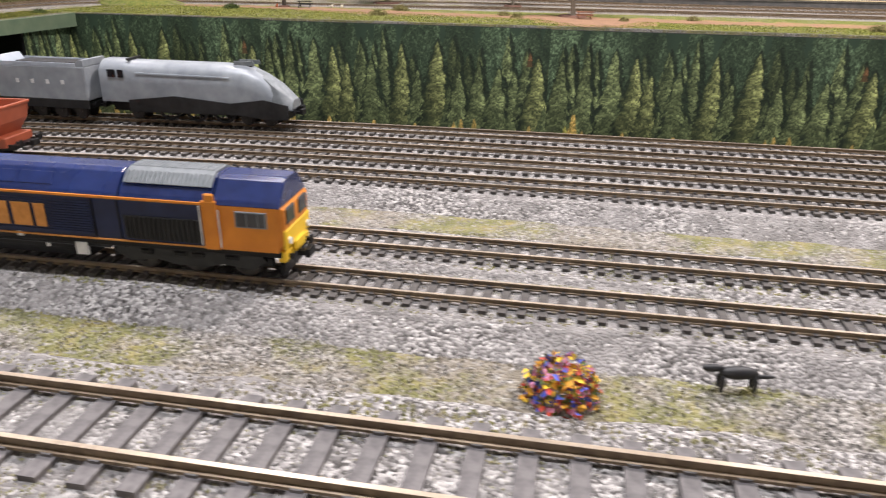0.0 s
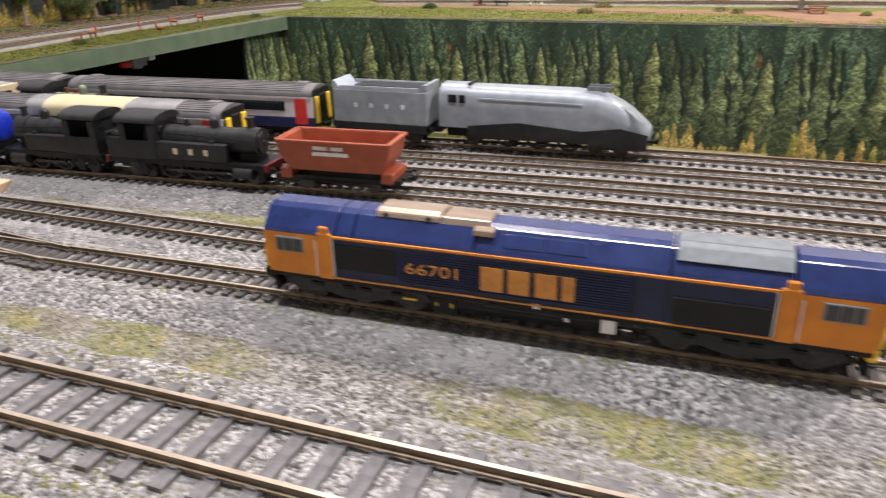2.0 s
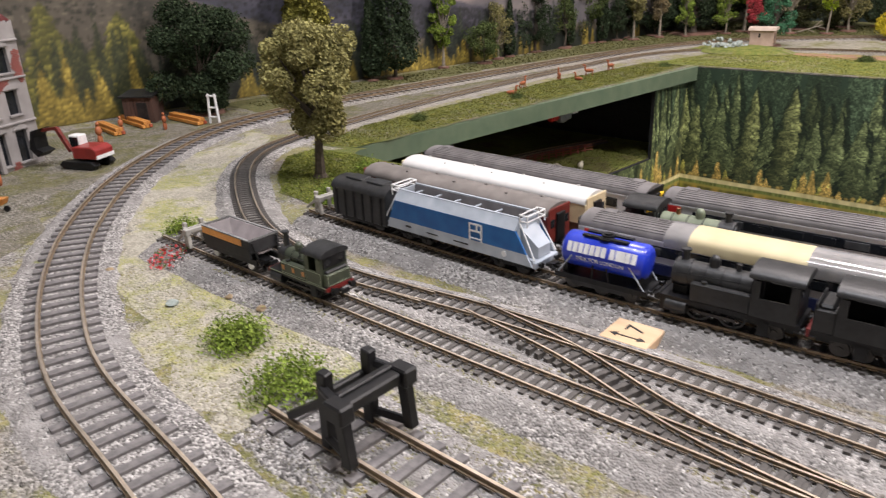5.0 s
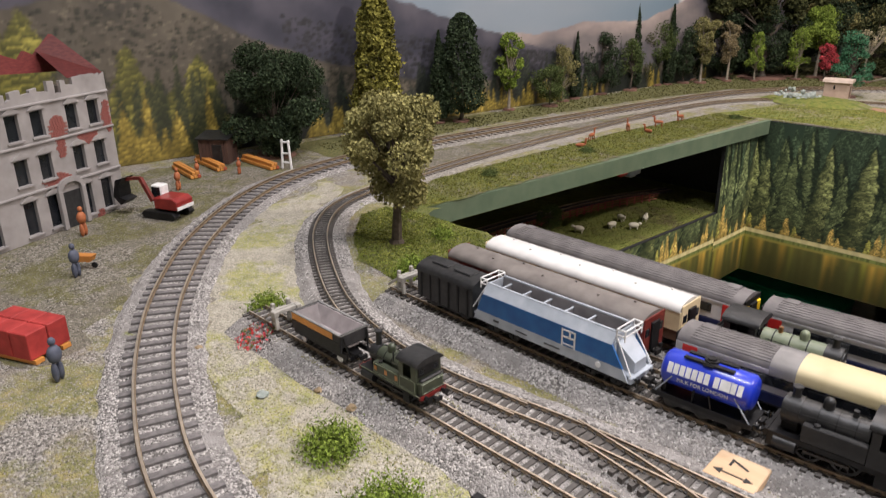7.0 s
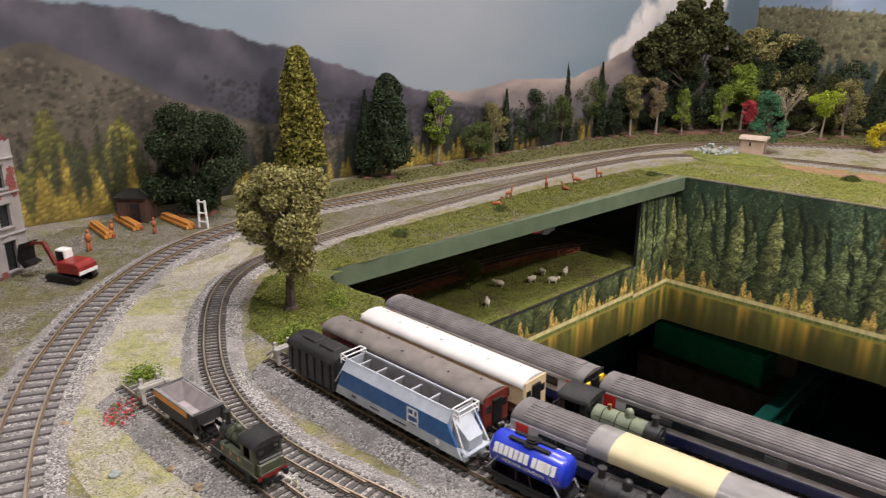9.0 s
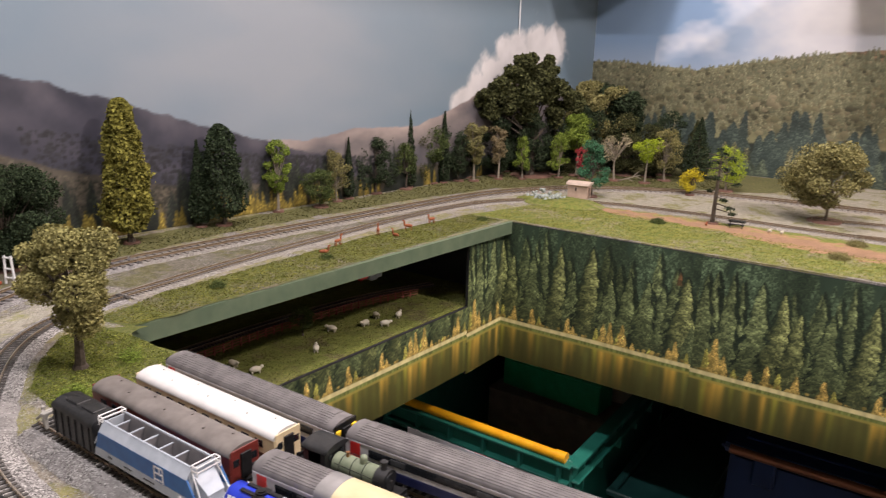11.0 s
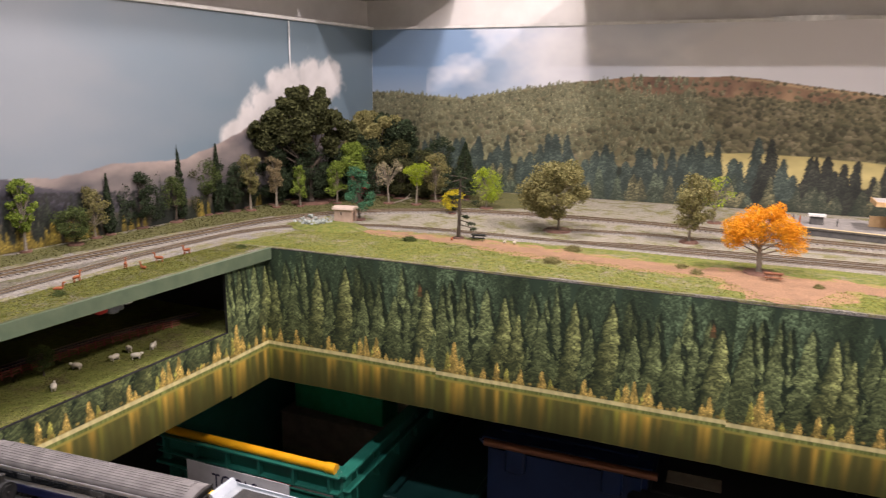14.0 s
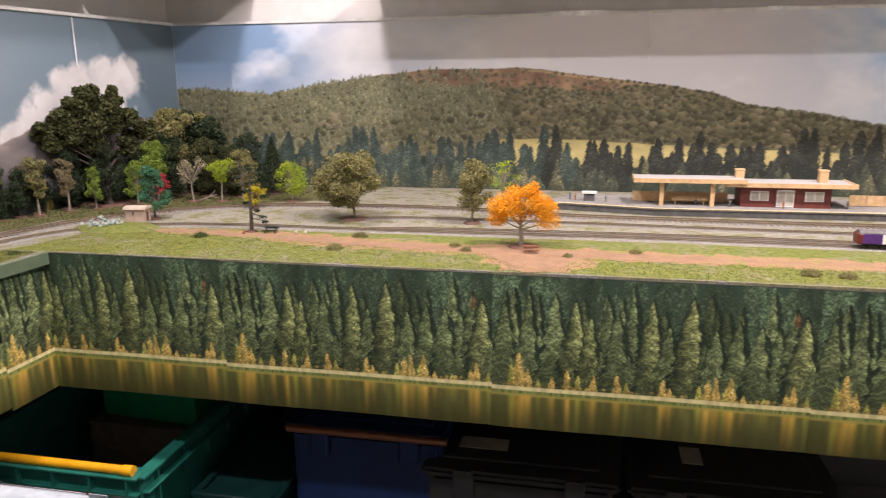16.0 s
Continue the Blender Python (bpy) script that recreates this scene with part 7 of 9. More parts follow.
        for i in range(14):
            q_, a_ = (i + 0.5) / 14, rnd.uniform(0, 6.28)
            limb(tb, (0, 0, h * trunk + q_ * h * (1 - trunk) * 0.9), (w * 0.36 * (1 - q_) * math.cos(a_), w * 0.36 * (1 - q_) * math.sin(a_), h * trunk + (q_ + 0.05) * h * (1 - trunk) * 0.9), r0 * 0.3, r0 * 0.1, 4)
    P, N = np.concatenate(P), np.concatenate(N)
    P[:, 2] = np.maximum(P[:, 2], h * 0.02)
    part("trunk", tb, bark or M_BARK, t)
    v, f = leaves(P, N, size, rng)
    raw("crown", v, f, LEAF[kind], t)
    if disc:
        part("base_disc", rods(((0, 0, 0.0006), max(0.0085, w * 0.2), 0.0034, "z", max(0.007, w * 0.17)), seg=16), M_DISC, t, "round brown plastic base")
    return t


rows = (
    # x, y, h, w, kind, shape, trunk, count
    (-0.951, 0.502, 0.167, 0.052, "cyp", "column", 0.10, 3200, "tall yellow-green model cypress against the backdrop"),
    (-0.944, 0.630, 0.131, 0.058, "dark", "column", 0.10, 2600, "broad dark green model cypress"),
    (-0.958, 0.605, 0.112, 0.030, "dark", "cone", 0.06, 1300, "narrow dark green model cypress"),
    (-0.952, 0.732, 0.103, 0.036, "mid", "round", 0.42, 1100, "bright green model tree with a tall bare trunk"),
    (-0.930, 0.795, 0.054, 0.050, "green", "round", 0.25, 1000, "low round green model tree"),
    (-0.942, 0.842, 0.079, 0.038, "olive", "round", 0.3, 900, "olive green model tree with a thin trunk"),
    (-0.942, 0.870, 0.096, 0.020, "dark", "cone", 0.05, 800, "thin dark green model conifer"),
    (-0.938, 0.931, 0.092, 0.044, "dark", "round", 0.25, 1000, "dark green model tree by the backdrop"),
    (-0.926, 0.995, 0.078, 0.058, "green", "pear", 0.3, 1000, "mid-green model tree by the backdrop"),
    (-0.932, 1.012, 0.134, 0.028, "dark", "cone", 0.05, 900, "thin tall dark green model conifer"),
    (-0.928, 1.074, 0.099, 0.050, "green", "round", 0.4, 1000, "green model tree on a tall trunk"),
    (-0.915, 1.092, 0.127, 0.022, "dark", "cone", 0.05, 800, "thin tall dark green model conifer"),
    (-0.905, 1.125, 0.088, 0.046, "dark", "round", 0.25, 1000, "dark green model tree by the backdrop"),
    (-0.885, 1.146, 0.104, 0.056, "olive", "umbrella", 0.30, 1200, "olive model tree with a tall bare trunk"),
    (-0.862, 1.195, 0.097, 0.046, "tan", "umbrella", 0.30, 900, "brown-leaved model tree on a pale trunk"),
    (-0.828, 1.226, 0.081, 0.038, "mid", "pear", 0.2, 900, "fresh green model tree by the line"),
    (-0.838, 1.279, 0.240, 0.215, "oak", "spread", 0.26, 7600, "large spreading model oak in the corner"),
    (-0.770, 1.440, 0.195, 0.150, "olive", "spread", 0.2, 4200, "brown-green spreading model tree"),
    (-0.784, 1.290, 0.084, 0.052, "mid", "pear", 0.22, 1000, "fresh green model tree by the line"),
    (-0.655, 1.150, 0.092, 0.060, "sea", "pear", 0.22, 1500, "blue-green model tree beside the hut"),
    (-0.770, 1.339, 0.116, 0.066, "mid", "round", 0.75, 2400, "yellow-green model tree on a tall trunk"),
    (-0.742, 1.462, 0.188, 0.130, "dark", "spread", 0.12, 4600, "broad dark green model corner tree"),
    (-0.690, 1.335, 0.096, 0.066, "straw", "open", 0.3, 700, "thin straw-coloured model tree"),
    (-0.634, 1.345, 0.083, 0.060, "lime", "umbrella", 0.46, 900, "lime green model tree on a bare trunk"),
    (-0.615, 1.400, 0.097, 0.058, "olive", "round", 0.35, 1100, "olive green model tree with a thin trunk"),
    (-0.744, 1.308, 0.060, 0.031, "red", "round", 0.45, 700, "small round red-leaved model bush"),
    (-0.570, 1.450, 0.120, 0.060, "dark", "cone", 0.1, 1300, "dark green bushy model conifer tree"),
    (-0.530, 1.280, 0.045, 0.044, "yellow", "round", 0.15, 700, "low yellow model bush"),
    (-0.492, 1.365, 0.077, 0.072, "lime", "round", 0.2, 1300, "bright lime model tree"),
    (-0.311, 1.207, 0.125, 0.132, "olive", "spread", 0.08, 4600, "broad brown-green model oak between the tracks"),
    (-0.104, 1.203, 0.102, 0.078, "olive", "round", 0.24, 2200, "olive model tree between the tracks"),
    (-0.075, 1.395, 0.090, 0.066, "lime", "open", 0.2, 900, "airy lime green model tree"),
    (-0.006, 1.043, 0.096, 0.106, "orange", "spread", 0.33, 5200, "orange autumn model tree over a picnic table"),
    (-0.885, 1.225, 0.110, 0.066, "dark", "round", 0.12, 1400, "dark green model tree in the corner thicket"),
    (-0.845, 1.275, 0.120, 0.076, "dark", "round", 0.12, 1500, "dark green model tree in the corner thicket"),
    (-0.765, 1.370, 0.130, 0.084, "dark", "round", 0.10, 1600, "dark green model tree in the corner thicket"),
    (-0.700, 1.410, 0.118, 0.074, "oak", "round", 0.10, 1500, "dark olive model tree in the corner thicket"),
    (-0.640, 1.470, 0.120, 0.074, "dark", "round", 0.10, 1500, "dark green model tree in the corner thicket"),
    (-0.590, 1.495, 0.110, 0.066, "oak", "cone", 0.08, 1300, "dark olive model conifer in the corner thicket"),
    (-0.958, 0.905, 0.094, 0.046, "dark", "column", 0.06, 1300, "dark green model tree close to the backdrop"),
    (-0.952, 0.965, 0.100, 0.050, "dark", "column", 0.06, 1400, "dark green model tree close to the backdrop"),
    (-0.944, 1.045, 0.092, 0.050, "oak", "round", 0.08, 1500, "dark olive model tree close to the backdrop"),
    (-0.934, 1.110, 0.104, 0.056, "dark", "round", 0.06, 1600, "dark green model tree close to the backdrop"),
    (-0.920, 1.172, 0.110, 0.060, "dark", "round", 0.05, 1700, "dark green model tree close to the backdrop"),
    (-0.905, 1.290, 0.125, 0.080, "dark", "round", 0.05, 2000, "dark green model tree in the corner thicket"),
    (-0.815, 1.325, 0.105, 0.070, "dark", "round", 0.05, 1700, "dark green model tree in the corner thicket"),
    (-0.735, 1.445, 0.135, 0.090, "dark", "round", 0.05, 2200, "dark green model tree in the corner thicket"),
    (-0.655, 1.425, 0.100, 0.070, "oak", "round", 0.05, 1600, "dark olive model tree in the corner thicket"),
    (-0.957, 0.366, 0.104, 0.112, "dark", "round", 0.04, 8500, "broad dark green model bush tree by the shed"),
)
# main clumps of the oddly shaped crowns (sideways, up, radius) and the way they face
CLUMPS = {
    ("oak", 0.240): (((-0.022, 0.208, 0.030), (-0.046, 0.190, 0.026), (0.026, 0.205, 0.026), (-0.072, 0.158, 0.032), (-0.030, 0.160, 0.036), (0.012, 0.165, 0.036), (0.052, 0.160, 0.034), (0.084, 0.138, 0.030), (-0.056, 0.122, 0.028), (-0.010, 0.120, 0.030), (0.044, 0.118, 0.028), (0.000, 0.190, 0.030), (-0.106, 0.146, 0.026), (-0.092, 0.120, 0.024)), 58),
    ("orange", 0.096): (((-0.036, 0.046, 0.020), (0.038, 0.046, 0.021), (-0.018, 0.062, 0.021), (0.020, 0.062, 0.021), (0.000, 0.052, 0.020), (0.012, 0.079, 0.014), (-0.012, 0.073, 0.017), (0.030, 0.058, 0.018), (-0.030, 0.058, 0.018)), 3),
}
for i, (x, y, h, w, kind, shape, tr, cnt, lab) in enumerate(rows):
    if shape == "round" and y > 0.7 and x < -0.55:
        w, tr, cnt = w * 1.22, tr * 0.6, int(cnt * 1.3)
    own, turn = CLUMPS.get((kind, h), (None, None))
    tree(x, y, h, w, kind, shape, lab, tr, cnt, seed=i, bark=M_BARKP if kind in ("tan", "straw", "orange", "olive", "mid", "lime") else None, clumps=own, turn=turn, size=0.00085 if kind == "orange" else None)
tree(-0.667, 0.283, 0.100, 0.080, "moss", "round", "mossy yellow-green model tree standing in turf at the corner", 0.31, 7500, seed=99, size=0.0010, disc=False)
tree(-0.777, 0.605, 0.036, 0.034, "green", "round", "small dark model tree on the lower deck", 0.3, 500, seed=98, z=-0.106, disc=False)


def sparse_pine(x, y, h):
    """A bare dark trunk with flat sprays near its top and one low drooping branch."""
    t = empty("pine_tree", pose(x, y, 0), "sparse dark model pine with one drooping branch beside the path", "tree", "model trees")
    rng, tb = np.random.default_rng(77), bmesh.new()
    limb(tb, (0, 0, -0.0005), (0.001, 0, h * 0.5), h * 0.030, h * 0.022)
    limb(tb, (0.001, 0, h * 0.5), (0.002, 0.001, h * 0.98), h * 0.022, h * 0.006)
    P, D = [], []
    sprays = [(0.0, 0.0, h * 0.97, 0.006)]
    for k in range(11):
        a = 2.4 * k
        q = 0.52 + 0.40 * k / 10
        out = (0.030, 0.026, 0.020)[k % 3] 
        sprays.append((out * math.cos(a), out * math.sin(a) * 0.8, h * q + 0.002, 0.008))
    sprays += [(0.016, -0.004, h * 0.33, 0.006), (0.026, -0.006, h * 0.24, 0.008), (0.031, -0.006, h * 0.17, 0.006), (-0.012, 0.006, h * 0.42, 0.005)]
    for sx, sy, sz, r in sprays:
        limb(tb, (0.001, 0, min(h * 0.9, sz + 0.004)), (sx, sy, sz), h * 0.009, h * 0.004, 5)
        d = rng.normal(size=(80, 3))
        d /= np.linalg.norm(d, axis=1)[:, None]
        P.append(np.array((sx * 0.86, sy * 0.86, sz)) + d * rng.uniform(0.2, 1.1, size=(80, 1)) * np.array((r, r, r * 0.42)))
        D.append(d)
    part("trunk", tb, M_BARK, t)
    v, f = leaves(np.concatenate(P), np.concatenate(D), 0.0011, rng, 1.6)
    raw("crown", v, f, LEAF["dark"], t)
    part("base_disc", rods(((0, 0, 0.0006), 0.0095, 0.0034, "z", 0.008), seg=16), M_DISC, t, "round brown plastic base")


sparse_pine(-0.438, 1.078, 0.108)
# a bare bleached branch lying among the corner trees
bm = bmesh.new()
for a, b, r in (((0, 0, 0.003), (0.034, 0.006, 0.015), 0.0016), ((0.012, 0.002, 0.007), (0.026, -0.006, 0.004), 0.0010), ((0.020, 0.004, 0.010), (0.030, 0.010, 0.022), 0.0010), ((0.026, 0.005, 0.012), (0.040, -0.003, 0.010), 0.0008), ((0.0, 0, 0.003), (-0.008, 0.004, 0.0005), 0.0012)):
    limb(bm, a, b, r, r * 0.5, 6)
ob = part("bare_branch", bm, M_BARKP)
ob.matrix_basis = pose(-0.672, 1.325, 0.001)
tagged(ob, "bleached bare branch lying among the model trees", "branch")


def bush(x, y, w, h, kind, label, seed, count=420, name="bush", z=0.0):
    rng = np.random.default_rng(seed)
    d = rng.normal(size=(count, 3))
    d /= np.linalg.norm(d, axis=1)[:, None]
    d[:, 2] = np.abs(d[:, 2])
    P = d * (rng.uniform(0.25, 1.0, size=(count, 1)) ** 0.5) * (1 + 0.25 * rng.normal(size=(count, 1))) * np.array([w / 2, w / 2, h])
    v, f = leaves(P, d + np.array([0, 0, 0.5]), max(0.0005, w * 0.017), rng, 1.9)
    ob = raw(name, v, f, LEAF[kind])
    ob.matrix_basis = pose(x, y, z)
    return tagged(ob, label, "bush", "scatter bushes")


for i, (x, y, w, h, k) in enumerate(((-0.507, 0.111, 0.024, 0.011, "mid"), (-0.462, 0.103, 0.030, 0.013, "mid"), (-0.635, 0.160, 0.020, 0.010, "mid"), (-0.616, 0.252, 0.022, 0.012, "mid"), (-0.651, 0.312, 0.018, 0.010, "mid"), (-0.74, 0.46, 0.016, 0.007, "green"), (-0.73, 0.60, 0.014, 0.006, "green"), (-0.70, 0.88, 0.018, 0.005, "green"), (-0.50, 1.03, 0.020, 0.006, "green"), (-0.265, 0.985, 0.022, 0.007, "olive"), (-0.255, 1.07, 0.022, 0.007, "olive"), (-0.08, 1.005, 0.016, 0.006, "olive"), (-0.1, 1.03, 0.018, 0.006, "olive"), (0.15, 1.03, 0.018, 0.006, "olive"), (0.35, 0.95, 0.022, 0.007, "olive"), (0.39, 0.945, 0.020, 0.006, "olive"), (0.06, 0.995, 0.012, 0.004, "olive"))):
    bush(x, y, w, h, k, "low tuft of green model scrub", 300 + i, 2400 if w > 0.018 else 700)


def flowers(x, y, w, h, cols, seed, label):
    t = empty("flower_bush", pose(x, y, 0.0), label, "bush")
    rng = np.random.default_rng(seed)
    for k, c in enumerate(cols):
        m = 130
        d = rng.normal(size=(m, 3))
        d[:, 2] = np.abs(d[:, 2])
        d /= np.linalg.norm(d, axis=1)[:, None]
        v, f = leaves(d * rng.uniform(0.6, 1.05, size=(m, 1)) * np.array([w / 2, w / 2, h]), d, 0.0007, rng)
        raw("blossom", v, f, mat("blossom_" + "abcdef"[k], c, scale=300, rough=0.7, island=0.3), t)
    return t


flowers(0.010, 0.128, 0.016, 0.0085, ((0.75, 0.5, 0.03), (0.6, 0.08, 0.04), (0.08, 0.1, 0.45), (0.5, 0.2, 0.3), (0.12, 0.16, 0.03), (0.7, 0.35, 0.03)), 41, "clump of bright mixed model flowers on the chippings")
flowers(-0.607, 0.139, 0.025, 0.008, ((0.5, 0.03, 0.03), (0.62, 0.07, 0.09), (0.12, 0.14, 0.03)), 42, "clump of red model flowers by the siding end")

# turf spreads
patch("turf_corner", [(-0.70, 0.36), (-0.735, 0.33), (-0.735, 0.305), (-0.70, 0.27), (-0.66, 0.245), (-0.60, 0.232), (-0.585, 0.26), (-0.60, 0.340), (-0.7, 0.340)], -0.0001, M_MEADOW_DIM, "spread of yellow-green turf at the board's corner", "turf", wob=0.0025, seed=3)
patch("turf_end", [(-0.7105, 0.350), (-0.676, 0.900), (-0.735, 0.9), (-0.762, 0.7), (-0.768, 0.42), (-0.75, 0.34)], -0.0002, M_MEADOW_DIM, "strip of green turf along the end board's edge", "turf", wob=0.0022, seed=4)
patch("turf_far", [(-0.668, 0.9085), (0.9, 0.9085), (0.9, 1.085), (0.2, 1.1), (-0.3, 1.098), (-0.6, 1.085), (-0.70, 1.02), (-0.735, 0.9)], -0.0001, M_MEADOW, "wide strip of green turf along the far board's edge", "turf", wob=0.0022, seed=5)
# turf_wall is coloured dark for the shadows behind the trees
patch("turf_wall", [(-0.99, 0.40), (-0.905, 0.40), (-0.91, 0.6), (-0.885, 0.8), (-0.86, 0.95), (-0.82, 1.1), (-0.74, 1.22), (-0.62, 1.3), (-0.5, 1.365), (-0.42, 1.40), (-0.36, 1.58), (-0.86, 1.58)], -0.0002, mat("tree_shaded_turf", (0.045, 0.05, 0.012), (0.1, 0.1, 0.03), (0.15, 0.13, 0.05), scale=300, rough=0.95, bump=0.6), "turf below the backdrop trees, their shade in its colour", "turf", seed=6)
patch("worn_ground", [(-0.80, 1.00), (-0.765, 0.98), (-0.72, 1.05), (-0.6, 1.1), (-0.3, 1.115), (0.9, 1.1), (0.9, 1.58), (-0.36, 1.58), (-0.40, 1.40), (-0.5, 1.355), (-0.66, 1.28), (-0.77, 1.14)], -0.0003, M_FARG, "worn olive and tan ground between the far tracks", "ground cover", seed=8)
patch("verge_ground", [(-0.87, 0.4), (-0.79, 0.4), (-0.795, 0.65), (-0.78, 0.9), (-0.76, 0.985), (-0.80, 1.01), (-0.84, 0.8)], -0.0003, M_YARD, "mossy ground between the two end tracks", "ground cover", seed=8)
patch("sandy_turf", [(-0.70, 0.155), (-0.63, 0.118), (-0.55, 0.085), (-0.46, 0.072), (-0.445, 0.115), (-0.435, 0.128), (-0.46, 0.141), (-0.61, 0.137), (-0.63, 0.17), (-0.60, 0.17), (-0.66, 0.205), (-0.72, 0.24), (-0.76, 0.28), (-0.80, 0.33), (-0.835, 0.34), (-0.80, 0.255), (-0.75, 0.195)], -0.0003, M_SANDY, "sandy ground with drifts of yellow-green turf between the curves", "ground cover", wob=0.009, seed=10)
patch("yard_earth", [(-0.99, 0.0), (-0.70, 0.0), (-0.66, 0.06), (-0.76, 0.15), (-0.85, 0.26), (-0.89, 0.38), (-0.99, 0.4)], -0.0003, M_YARD, "tan earth of the builder's yard by the ruined house", "ground cover", wob=0.009, seed=9)
M_EARTHY = ground_mat("earth_thinning_into_turf", ((0.22, 0.135, 0.075), (0.30, 0.18, 0.105), (0.36, 0.23, 0.14)), ((0.13, 0.15, 0.03), (0.25, 0.26, 0.06)), ((0.24, 0.145, 0.085), (0.34, 0.21, 0.13)), 0.62, 21.0, 700.0, relief=False, blend=0.8)
patch("path_verge", [(-0.63, 1.082), (-0.45, 1.086), (-0.38, 1.080), (-0.19, 1.056), (-0.03, 1.048), (0.06, 1.047), (0.28, 1.036), (0.9, 1.014), (0.9, 0.972), (0.3, 0.985), (0.10, 0.980), (0.085, 0.94), (0.062, 0.908), (-0.012, 0.906), (-0.040, 0.94), (-0.065, 0.985), (-0.26, 0.990), (-0.42, 1.030), (-0.57, 1.050)], 0.00012, M_EARTHY, "red-brown earth thinning out into turf beside the path", "path", wob=0.011, seed=8)
patch("earth_path", [(-0.60, 1.075), (-0.45, 1.072), (-0.38, 1.066), (-0.19, 1.042), (-0.03, 1.032), (0.06, 1.032), (0.28, 1.022), (0.9, 1.0), (0.9, 0.985), (0.3, 1.0), (0.08, 0.995), (0.065, 0.95), (0.045, 0.912), (0.005, 0.910), (-0.02, 0.94), (-0.05, 0.998), (-0.26, 1.005), (-0.42, 1.045), (-0.55, 1.06)], 0.0002, M_PATH, "bare red-brown earth path through the turf", "path", wob=0.009, seed=7)


def turf_fibres(name, poly, n, size, cols, label, seed, z=0.0):
    """Short scattered fibres standing in the turf inside a polygon."""
    rng = np.random.default_rng(seed)
    p = np.array(poly)
    lo, hi = p.min(0), p.max(0)
    q = rng.uniform(lo, hi, size=(n * 3, 2))
    inside = np.zeros(len(q), bool)
    for a, b in zip(p, np.roll(p, -1, 0)):
        cross = (a[1] > q[:, 1]) != (b[1] > q[:, 1])
        inside ^= cross & (q[:, 0] < (b[0] - a[0]) * (q[:, 1] - a[1]) / (b[1] - a[1] + 1e-12) + a[0])
    lump = np.sin(q[:, 0] * 190 + 3 * np.sin(q[:, 1] * 130)) + np.sin(q[:, 1] * 210 + 2 * np.sin(q[:, 0] * 90)) + rng.normal(size=len(q))
    q = q[inside & (lump > -2.2)][:n]
    pts = np.column_stack([q, z + rng.uniform(0.0, size * 0.7, len(q))])
    v, f = leaves(pts, np.tile((0.0, 0.0, 0.6), (len(q), 1)), size, rng, 1.6)
    tagged(raw(name, v, f, mat(name + "_colour", *cols, scale=70, rough=0.95, island=0.55, spec=0.1, big=12)), label, "turf", kind="stuff")


turf_fibres("turf_fibres_end", [(-0.7125, 0.355), (-0.680, 0.90), (-0.735, 0.9), (-0.762, 0.7), (-0.768, 0.42), (-0.75, 0.34)], 22000, 0.0005, ((0.09, 0.10, 0.02), (0.21, 0.205, 0.05)), "short olive fibres in the end board's turf", 61)
turf_fibres("turf_fibres_corner", [(-0.70, 0.34), (-0.735, 0.33), (-0.735, 0.305), (-0.70, 0.27), (-0.66, 0.245), (-0.60, 0.235), (-0.585, 0.26), (-0.60, 0.335)], 14000, 0.0005, ((0.11, 0.135, 0.025), (0.25, 0.27, 0.065)), "short green fibres in the corner turf", 62)
turf_fibres("turf_fibres_far", [(-0.668, 0.9085), (0.6, 0.9085), (0.6, 0.985), (0.08, 0.99), (0.05, 0.93), (0.0, 0.93), (-0.05, 0.995), (-0.42, 1.04), (-0.6, 1.06), (-0.70, 1.02), (-0.72, 0.91)], 26000, 0.0006, ((0.13, 0.145, 0.03), (0.29, 0.285, 0.075)), "short yellow-green fibres in the far board's turf", 63)
# these fibres carry the same painted tree shade as turf_wall
turf_fibres("turf_fibres_wall", [(-0.965, 0.42), (-0.91, 0.42), (-0.905, 0.6), (-0.885, 0.8), (-0.86, 0.95), (-0.82, 1.1), (-0.74, 1.22), (-0.62, 1.3), (-0.5, 1.36), (-0.5, 1.5), (-0.85, 1.5), (-0.93, 1.1)], 14000, 0.0008, ((0.03, 0.034, 0.010), (0.10, 0.095, 0.03)), "turf fibres below the backdrop, tree shade in their colour", 64)
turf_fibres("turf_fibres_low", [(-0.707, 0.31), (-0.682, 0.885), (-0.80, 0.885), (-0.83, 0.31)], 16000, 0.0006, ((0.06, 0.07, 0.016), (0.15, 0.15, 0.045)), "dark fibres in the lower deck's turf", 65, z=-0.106)


